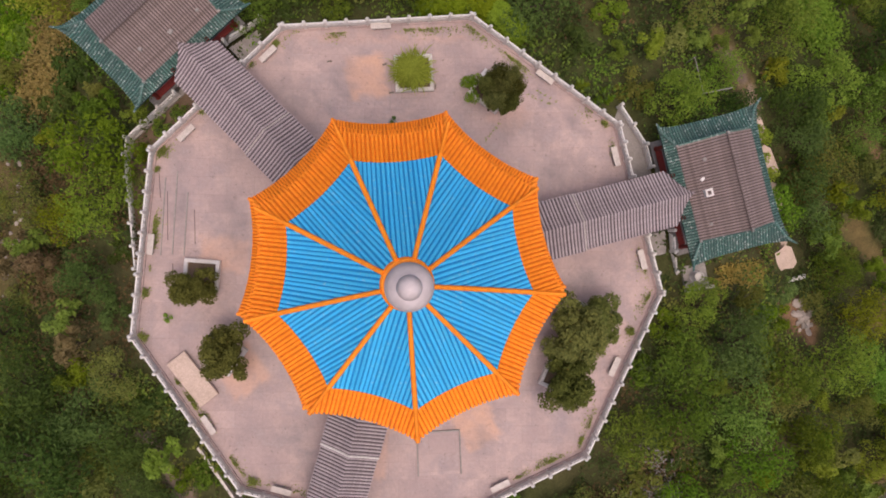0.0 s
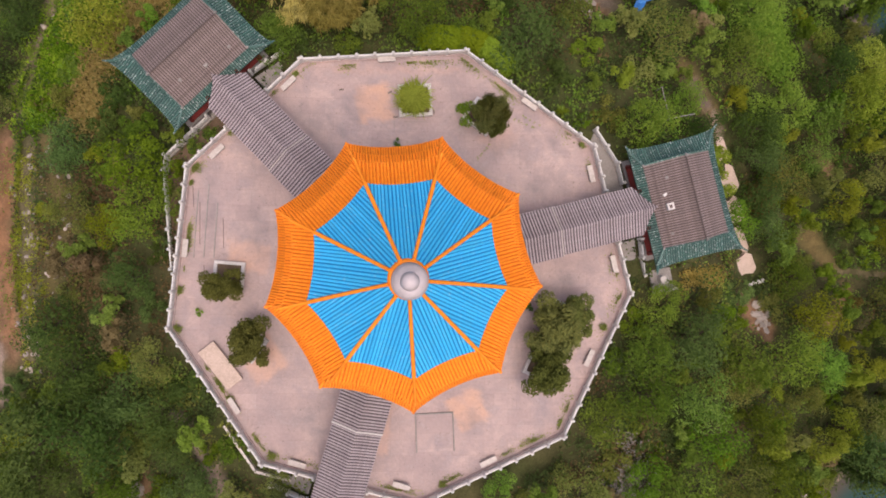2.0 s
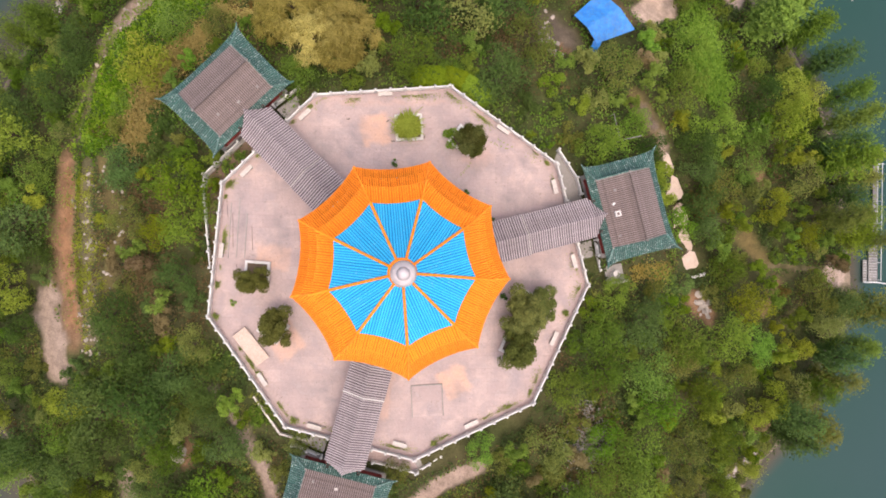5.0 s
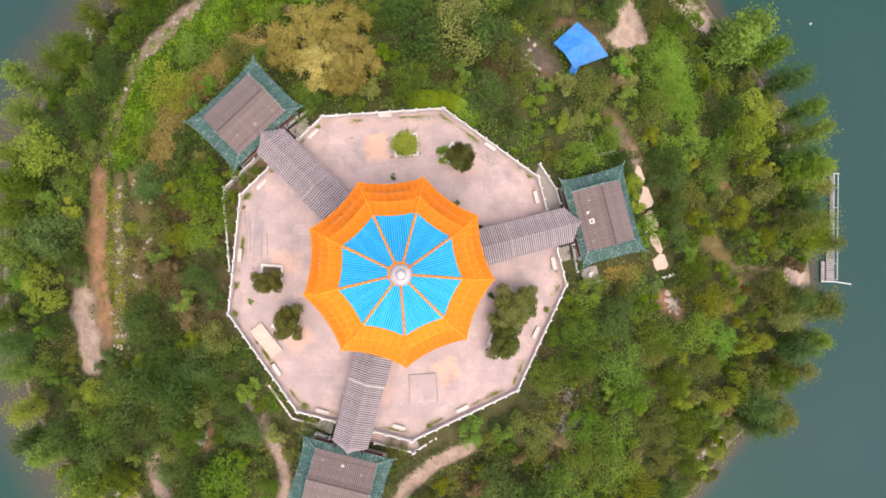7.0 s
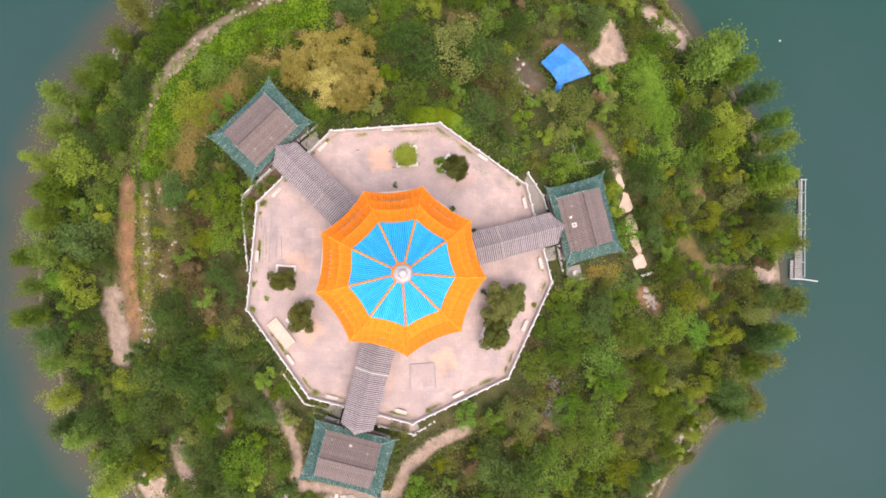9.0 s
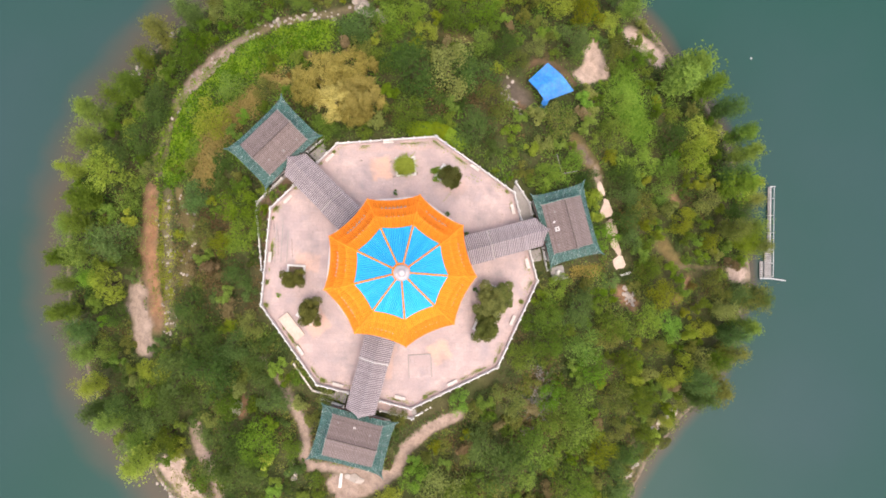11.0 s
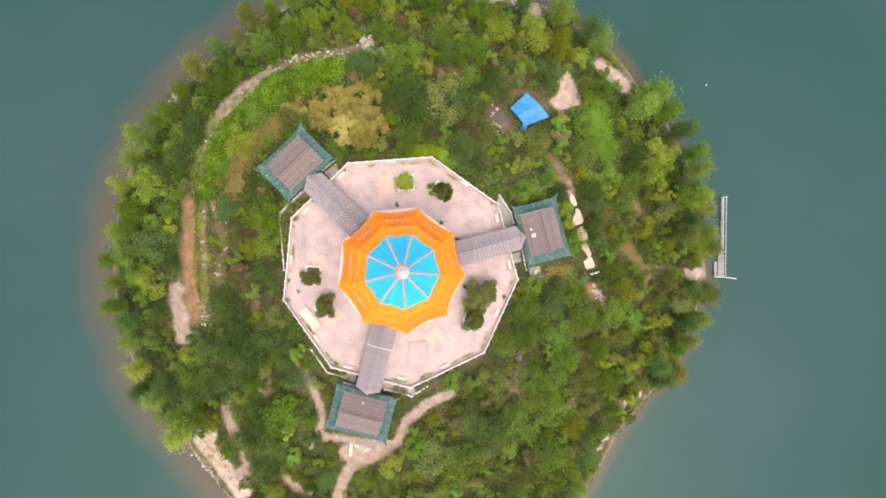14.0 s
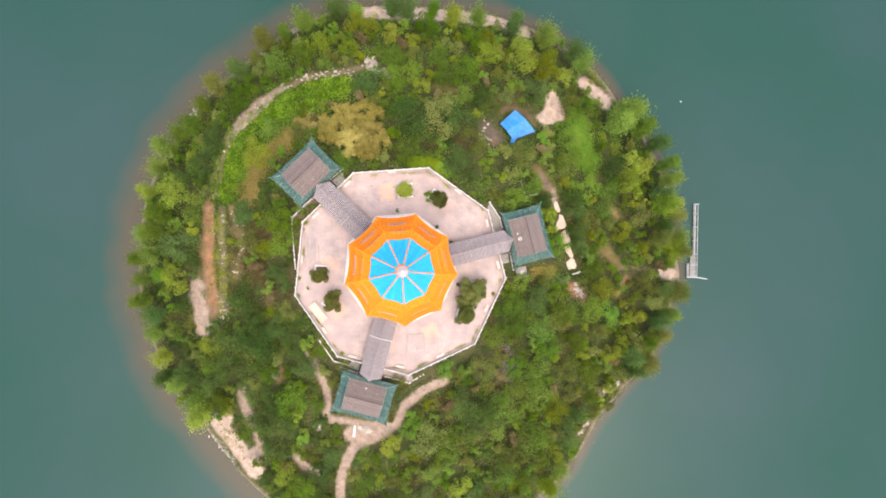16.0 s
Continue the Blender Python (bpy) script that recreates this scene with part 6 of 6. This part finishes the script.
scatter("weeds", along([(-35.3, 10.6), (-35.0, 6.1), (-35.4, 1.8), (-34.6, -2.2), (-33.9, -7.4)], 30, 0.9, 22), 20, 0.35, 0.10, 0.3, LEAF["olive"], "sparse weeds on bare red earth", 961, "weeds", 1.1)
scatter("weeds", along([(-32.4, 10.4), (-32.6, 6.2), (-32.0, 2.0), (-31.8, -2.4), (-32.0, -8.0)], 60, 0.9, 23), 34, 0.35, 0.10, 0.35, LEAF["lime"], "yellow-green grass growing between stones", 962, "weeds", 1.1)
scatter("weeds", along([(-30.0, -37.0), (-34.0, -32.0), (-27.0, -29.0), (-26.0, -34.0), (-20.0, -36.0)], 60, 1.0, 24), 24, 0.4, 0.11, 0.4, LEAF["olive"], "sparse weeds on the sandy shore", 963, "weeds", 1.1)
scatter("grass_bank", along([(33.4, 29.4), (34.8, 24.4), (35.9, 20.2)], 130, 1.3, 18), 90, 0.7, 0.16, 1.5, LEAF["fresh"], "smooth slope of creepers and tall green grass", 958, "grass")
scatter("undergrowth", along([(20.6, -16.4), (19.6, -19.0)], 24, 1.0, 19), 90, 0.6, 0.12, 1.5, LEAF["twig"], "dead grey leafless brush on the slope", 959)
scatter("grass_bank", along([(24.0, -0.6), (26.4, -0.4), (28.6, -0.1)], 26, 0.35, 17), 60, 0.4, 0.12, 0.6, LEAF["gold"], "strip of orange-yellow flowering plants below the pavilion", 957, "grass")
scatter("grass_bank", along([(-26.9, 12.0), (-26.6, 16.3), (-24.6, 19.2), (-22.2, 21.9), (-19.6, 24.2)], 210, 0.7, 14), 80, 0.45, 0.13, 1.3, LEAF["straw"], "ring of tall straw-coloured grass on the slope", 954, "grass")
scatter("grass_bank", along([(-19.8, 27.4), (-17.0, 26.6), (-14.6, 25.6)], 34, 0.8, 15), 60, 0.45, 0.12, 0.7, LEAF["straw"], "dry straw-coloured grass beside the willow", 955, "grass", 1.1)
scatter("grass_bank", along([(-28.6, 8.0), (-27.0, 1.0), (-24.0, -4.4), (-23.0, -9.6)], 46, 1.2, 16), 50, 0.6, 0.13, 0.8, LEAF["dry"], "patches of dead brown grass on the slope", 956, "grass")
scatter("grass_bank", along([(-33.4, 10.0), (-33.2, 5.0), (-33.6, 0.0), (-32.8, -6.0)], 60, 0.5, 6), 60, 0.5, 0.1, 0.3, LEAF["lime"], "tufts of yellow-green grass among stones", 951, "grass")
scatter("grass_bank", along([(28.6, 12.4), (29.2, 9.6), (30.2, 6.4), (31.4, 3.6), (31.6, 1.4)], 16, 0.55, 12), 26, 0.35, 0.09, 0.35, LEAF["fresh"], "weeds growing between pale slabs", 953, "grass")
scatter("grass_bank", along([rot(54.9, 19.9, -7), rot(54.9, 19.9, 7), rot(94.9, 19.9, -7)], 1, 0.1, 7), 10, 0.3, 0.1, 0.3, LEAF["hedge"], "thin grass at the foot of the terrace wall", 952, "grass")


JOINTS = [((8.9, 12.5), (10.9, 11.75), 6), ((9.5, 12.9), (11.2, 12.0), 5), ((5.9, 9.0), (7.1, 10.5), 6)]


TUFTS = [(-7.5, 16.8, 0.43), (-8.9, 15.7, 0.36), (-10.6, 14.2, 0.36), (-13.9, 10.9, 0.43), (-16.6, 8.0, 0.54), (-16.9, 6.7, 0.29), (-17.6, -1.8, 0.4), (-17.6, -4.9, 0.36), (9.9, 14.6, 0.32), (11.5, 13.5, 0.4), (13.7, 11.6, 0.4), (14.7, 10.6, 0.36), (-10.1, -14.9, 0.36), (3.5, -17.3, 0.32), (-13.5, -10.4, 0.29), (16.6, -4.5, 0.32), (17.2, 2.9, 0.29)]


# weeds in the joints along the foot of the balustrade
def weeds():
    rng = np.random.default_rng(77)
    v, f = [], []
    for side, a in enumerate(SIDES):
        for _ in range(8):
            t0 = rng.uniform(-6, 6)
            if abs(t0) < 2.6 and any(abs((a - b + 180) % 360 - 180) < 1 for b in ARMS):
                continue
            d, k = rng.uniform(0.15, 0.55), int(rng.integers(15, 90))
            for _ in range(k):
                o, t = side_r(side) - 0.55 - abs(rng.normal()) * d * 0.6, t0 + rng.normal() * d
                x, y = rot(a, o, t)
                s, q, h = rng.uniform(0.03, 0.08), rng.uniform(0, 6.3), rng.uniform(0.02, 0.22)
                c, n = s * math.cos(q), s * math.sin(q)
                i = len(v)
                v += [(x - c, y - n, h * 0.6), (x + n * 0.6, y - c * 0.6, h), (x + c, y + n, h * 0.8), (x - n * 0.6, y + c * 0.6, h)]
                f.append((i, i + 1, i + 2, i + 3))
    # bushier tufts in the corners
    for cx, cy, r in TUFTS:
        for _ in range(int(620 * r)):
            x, y = cx + rng.normal() * r * 0.42, cy + rng.normal() * r * 0.42
            if float(past_edge(x, y)) > -0.35:
                continue
            s, q, h = rng.uniform(0.04, 0.09), rng.uniform(0, 6.3), rng.uniform(0.05, 0.45)
            c, n = s * math.cos(q), s * math.sin(q)
            i = len(v)
            v += [(x - c, y - n, h * 0.8), (x + n * 0.6, y - c * 0.6, h), (x + c, y + n, h * 0.85), (x - n * 0.6, y + c * 0.6, h)]
            f.append((i, i + 1, i + 2, i + 3))
    # tufts in the open joints of the floor
    for (ax, ay), (bx, by), k in JOINTS:
        for i in range(k):
            u = (i + rng.uniform(0.2, 0.8)) / k
            for _ in range(9):
                x, y = ax + (bx - ax) * u + rng.normal() * 0.05, ay + (by - ay) * u + rng.normal() * 0.05
                s, q, h = rng.uniform(0.03, 0.06), rng.uniform(0, 6.3), rng.uniform(0.015, 0.08)
                c, n = s * math.cos(q), s * math.sin(q)
                i0 = len(v)
                v += [(x - c, y - n, h * 0.6), (x + n * 0.6, y - c * 0.6, h), (x + c, y + n, h * 0.8), (x - n * 0.6, y + c * 0.6, h)]
                f.append((i0, i0 + 1, i0 + 2, i0 + 3))
    me = bpy.data.meshes.new("weeds")
    me.from_pydata(v, [], f)
    me.materials.append(LEAF["olive"])
    tagged(new("weeds", me), "low weeds growing along the foot of the balustrade", "weeds", kind="stuff")


weeds()


# clipped hedge mound on the terrace's northern corner
def hedge(x, y, turn, lx, ly, h):
    rng = np.random.default_rng(31)
    n = 5200
    d = rng.normal(size=(n, 3))
    d[:, 2] = np.abs(d[:, 2])
    d /= np.linalg.norm(d, axis=1)[:, None]
    p = np.sign(d) * np.abs(d) ** 0.7 * np.array([lx, ly, h]) * rng.uniform(0.93, 1.03, (n, 1))
    nn = d + rng.normal(size=(n, 3)) * 0.45
    nn /= np.linalg.norm(nn, axis=1)[:, None]
    t = np.cross(nn, rng.normal(size=(n, 3)))
    t /= np.linalg.norm(t, axis=1)[:, None]
    b = np.cross(nn, t)
    s = 0.12 * rng.uniform(0.6, 1.4, n)[:, None]
    v = np.stack([p - t * s, p + b * s * 0.6, p + t * s, p - b * s * 0.6], 1).reshape(-1, 3)
    i = np.arange(n) * 4
    me = bpy.data.meshes.new("leaves")
    me.from_pydata(v.tolist(), [], np.stack([i, i + 1, i + 2, i + 3], 1).tolist())
    me.materials.append(LEAF["hedge"])
    top = thing("hedge", "dense bright green vine hedge spilling over the balustrade", "hedge", at=pose(x, y, gz(x, y) - 0.2, 0, 0, turn))
    part("leaves", me, None, top)
    part("core", G().lathe([(0.85, 0.0), (0.95, 0.3), (0.75, 0.7), (0.4, 0.86), (0.0, 0.9)], sides=10), LEAF["deep"], top).scale = (lx, ly, h)


hedge(3.05, 18.8, -2, 2.1, 1.1, 2.8)
hedge(5.3, 18.75, -16, 1.7, 1.0, 2.7)
hedge(7.35, 17.6, -38, 1.9, 1.0, 2.6)


# ---- rocks ----
def rock_mesh(seed, r):
    rng = random.Random(seed)
    bm = bmesh.new()
    bmesh.ops.create_icosphere(bm, subdivisions=1, radius=r)
    for v in bm.verts:
        v.co *= rng.uniform(0.65, 1.25)
        v.co.z *= 0.6
    me = bpy.data.meshes.new("rock")
    bm.to_mesh(me)
    bm.free()
    me.materials.append(ROCK)
    return me


ROCKS = [rock_mesh(s, 0.3) for s in range(6)]


def rock_run(pts, n, wide, lo, hi, seed, label):
    for x, y, s in along(pts, n, wide, seed):
        rng = random.Random(int(x * 1000) + seed)
        k = rng.uniform(lo, hi) / 0.3
        ob = tagged(new("rock", ROCKS[rng.randrange(6)]), label, "rock", "scattered rocks")
        ob.matrix_basis = Matrix.Translation((x, y, gz(x, y) + 0.05)) @ Euler((rng.uniform(-0.4, 0.4), rng.uniform(-0.4, 0.4), rng.uniform(0, 6.3))).to_matrix().to_4x4() @ Matrix.Diagonal((k * rng.uniform(0.8, 1.5), k, k, 1))


_rl = "pale weathered rock lying on bare earth"
rock_run([(-32.4, 10.0), (-32.7, 6.1), (-32.0, 2.4), (-31.8, -1.0), (-32.0, -6.0), (-32.1, -9.7)], 66, 0.8, 0.06, 0.25, 1, _rl)
rock_run([(-30.4, 10.4), (-27.9, 3.9), (-28.7, 2.7), (-29.8, 0.5), (-29.1, -1.5)], 26, 0.6, 0.06, 0.24, 2, _rl)
rock_run([(-21.1, 33.7), (-17.0, 35.0), (-13.1, 35.6), (-9.0, 36.2)], 50, 0.7, 0.08, 0.40, 3, _rl)
rock_run([(-6.2, 37.8), (-4.6, 37.4), (-3.4, 36.4)], 28, 0.7, 0.25, 0.8, 4, _rl)
rock_run([(-34.6, 13.4), (-33.6, 19.4), (-31.4, 24.2), (-28.6, 28.0), (-23.0, 32.8)], 46, 0.9, 0.07, 0.26, 5, _rl)
rock_run([(-36.6, -32.6), (-34.6, -35.4), (-31.6, -38.4)], 26, 0.35, 0.12, 0.42, 6, "pale boulder at the waterline")
rock_run([(15.8, 27.8), (15.2, 24.0), (17.4, 21.6)], 20, 0.5, 0.12, 0.45, 7, _rl)
rock_run([(33.0, -2.6), (34.2, -4.2), (34.0, -6.0)], 20, 0.55, 0.15, 0.5, 8, _rl)
rock_run([(40.4, -25.0), (44.2, -23.6)], 18, 0.5, 0.15, 0.5, 9, "pale boulder at the waterline")
rock_run([(36.2, -33.4), (38.2, -31.0)], 12, 0.4, 0.15, 0.45, 10, "pale boulder at the waterline")
rock_run([(-42.0, 27.5), (-38.5, 32.0), (-33.0, 37.4), (-26.0, 42.6), (-20.0, 47.0)], 26, 0.6, 0.15, 0.5, 11, "pale boulder at the waterline")
rock_run([(17.7, -22.7), (18.4, -22.9)], 9, 0.35, 0.25, 0.6, 12, _rl)
rock_run([(-15.0, -27.6), (-14.4, -28.8)], 7, 0.35, 0.2, 0.5, 13, _rl)
rock_run([(-22.2, -18.6), (-22.6, -20.2)], 10, 0.4, 0.25, 0.6, 14, _rl)


# ---- broken pale slabs beside the eastern pavilion ----
def slab(x, y, sx, sy, turn, seed):
    rng = random.Random(seed)
    pts = []
    for i in range(16):                             # straight on the outer side, broken away on the inner
        a = 2 * math.pi * (i + 0.5) / 16
        c, s = math.cos(a), math.sin(a)
        k = rng.uniform(0.66, 1.05) if c < 0.3 else 1.0
        m = max(abs(c), abs(s))
        pts.append((sx * c / m * k, sy * s / m * (k if c < 0.3 else rng.uniform(0.94, 1.0))))
    ob = solid("stone_slab", G().prism(pts, -0.6, 0.12), CREAM, "broken cream concrete slab along the pavilion's outer edge", "slab", "broken slabs")
    ob.matrix_basis = pose(x, y, gz(x, y) + 0.06, rng.uniform(-4, 4), 6, turn)


SLABS = ((29.2, 11.5, 0.7, 1.15, 22), (29.85, 8.65, 1.35, 1.42, 20), (31.0, 5.8, 1.35, 1.42, 20), (32.2, 3.1, 0.8, 1.38, 20), (32.1, 0.6, 1.5, 1.1, 22))
for _i, (_x, _y, _a1, _a2, _t) in enumerate(SLABS):
    slab(_x, _y, _a1, _a2, _t, _i)
_bm = solid("stone_beam", G().box(0, 0, 0, 1.9, 0.34, 0.3, 0, 0.03), MARBLE, "white stone beam lying on the slope", "beam")
_bm.matrix_basis = pose(33.6, -0.9, gz(33.6, -0.9) + 0.05, 0, 0, 15)

# stone urn in a low walled corner beside the pavilion
_ux, _uy = 21.9, -0.55
_urn = solid("stone_urn", G().lathe([(0.0, 0.0), (0.5, 0.0), (0.42, 0.12), (0.3, 0.5), (0.42, 0.8), (0.46, 1.0), (0.36, 1.05), (0.3, 0.9), (0.0, 0.88)], sides=16), MARBLE, "round white stone urn on a low base", "urn")
_urn.matrix_basis = pose(_ux, _uy, -1.0) @ Matrix.Scale(0.82, 4)
_lw = thing("low_wall", "low grey stone wall corner round a stone urn", "wall", at=pose(_ux, _uy, -1.6, 0, 0, 12))
part("wall", G().box(0.1, -0.95, 0, 2.2, 0.2, 0.95, 0, 0.02), BENCHES, _lw)
part("wall", G().box(-0.9, 0.0, 0, 0.2, 1.65, 0.95, 0, 0.02), STONE, _lw)
part("base", G().box(0.1, 0.05, 0, 1.7, 1.7, 0.6), STONE, _lw)

# thin white pole rail north of the eastern pavilion
_pr = thing("pole_rail", "thin white pole rail standing in the scrub", "rail")
RAIL_AT = [(21.8, 15.8), (22.5, 13.1), (24.7, 13.6)]
for _x, _y in RAIL_AT:
    part("post", G().tube([(_x, _y, gz(_x, _y) - 0.2), (_x, _y, -0.9)], 0.03, 6), STONE, _pr)
for (_x, _y), (_u, _v) in zip(RAIL_AT[:-1], RAIL_AT[1:]):
    part("rail", G().tube([(_x, _y, -0.95), (_u, _v, -0.95)], 0.035, 6), STONE, _pr)

# forecourt stones south of the southern pavilion
_fs = solid("stone_bench", G().box(0, 0, 0, 0.4, 2.0, 0.45, 0, 0.03), MARBLE, "white stone bench on the pale forecourt", "bench")
_fs.matrix_basis = pose(-8.0, -29.6, gz(-8.0, -29.6) - 0.05, 0, 0, -6)
for _i, (_x, _y, _k) in enumerate(((-6.2, -29.2, 2.6), (-5.4, -29.5, 2.0), (-7.0, -29.0, 1.6))):
    _o = tagged(new("rock", ROCKS[_i]), "large white ornamental rock on the forecourt", "rock", "forecourt rocks")
    _o.matrix_basis = Matrix.Translation((_x, _y, gz(_x, _y) + 0.2)) @ Matrix.Diagonal((_k * 1.2, _k, _k, 1))


# ---- tarpaulin shelter ----
def shelter():
    top = thing("tarp_shelter", "bright blue tarpaulin shelter stretched over thin poles", "shelter")
    c = [Vector((21.0, 29.2, 0)), Vector((18.2, 26.6, 0)), Vector((20.6, 23.7, 0)), Vector((24.8, 25.3, 0))]
    zb = gz(21.2, 26.2) + 2.1
    rows, n = [], 13
    for i in range(n):
        u = i / (n - 1)
        row = []
        for j in range(n):
            w = j / (n - 1)
            p = c[0].lerp(c[1], u).lerp(c[3].lerp(c[2], u), w)
            ridge_up = 0.75 * (1 - abs(2 * w - 1)) - 0.22 * math.sin(math.pi * u) * (0.6 + 0.4 * math.sin(7 * w))
            p.z = zb + ridge_up + 0.05 * math.sin(9 * u + 5 * w)
            row.append(p)
        rows.append(row)
    part("sheet", G().quadgrid([r[::-1] for r in rows]).quadgrid([[p - Vector((0, 0, 0.02)) for p in r] for r in rows]), TARP, top, "creased blue plastic sheet", True)
    flap = [[Vector((20.75 + 0.9 * (i / 4 - 0.5) - 0.1 * k, 23.95 - 0.3 * k, zb - 0.10 * k * k + 0.03)) for i in range(5)] for k in range(5)]
    part("flap", G().quadgrid(flap), TARP, top, "loose hanging end of the sheet", True)
    for p in c:
        q = p * 0.985 + Vector((21.2, 26.2, 0)) * 0.015
        part("pole", G().tube([(q.x, q.y, gz(q.x, q.y) - 0.2), (q.x, q.y, zb)], 0.04, 6), BARK, top)


shelter()

# ---- landing stage ----
def landing():
    z = WATER_Z
    top = thing("landing_stage", "pale weathered landing stage with a handrail over the water", "jetty", at=pose(58.95, -1.62, 0, 0, 0, -1.0))
    deck = part("deck", G().box(1.35, 2.1, z + 0.30, 1.15, 4.4, 0.10), STEEL, top, "pale deck frame")
    for i in range(13):
        part("plank", G().box(1.35, 0.07 + i * 0.34, z + 0.40, 1.2, 0.30, 0.05), DOCKW, deck)
    side = part("side_stage", G().box(0.30, 1.35, z + 0.26, 0.5, 2.7, 0.10), STEEL, top, "narrow side stage")
    for i in range(8):
        part("plank", G().box(0.30, 0.17 + i * 0.34, z + 0.36, 0.55, 0.30, 0.05), DOCKW, side)
    walk_ = part("gangway", G().box(1.55, 9.6, z + 0.30, 0.62, 10.6, 0.08), DOCKW, top, "narrow weathered gangway")
    for i in range(30):
        part("plank", G().box(1.55, 4.45 + i * 0.355, z + 0.38, 0.62, 0.16, 0.04), DOCKW, walk_)
    for x in (1.27, 1.85):
        for y in (0.2, 2.4, 4.6, 7.4, 10.2, 13.0, 14.9):
            part("post", G().tube([(x, y, z - 1.5), (x, y, z + 1.25)], 0.055, 6), STEEL, top)
        part("rail", G().tube([(x, 0.2 if x > 1.5 else 4.6, z + 1.22), (x, 14.9, z + 1.22)], 0.05, 6), STEEL, top)
    part("rail", G().tube([(1.1, 14.9, z + 1.22), (2.1, 14.9, z + 1.22)], 0.05, 6), STEEL, top)
    part("boom", G().tube([(0.0, -0.12, z + 0.5), (2.0, -0.12, z + 0.48), (4.4, -0.42, z + 0.42)], 0.085, 6), STEEL, top, "pale boom bar over the water")


landing()
_mk = solid("marker_post", G().box(0, 0, -0.6, 0.3, 0.3, 1.5, 0.3, 0.06), WHITE, "short white marker post on the shore", "post")
_mk.matrix_basis = pose(-34.5, 41.2, gz(-34.5, 41.2))
_bu = solid("buoy", G().lathe([(0.0, -0.2), (0.14, -0.12), (0.18, 0.0), (0.14, 0.12), (0.05, 0.17), (0.03, 0.27), (0.0, 0.28)], sides=12), MARBLE, "small white buoy floating on the lake", "buoy", smooth=True)
_bu.matrix_basis = pose(57.9, 34.5, WATER_Z)
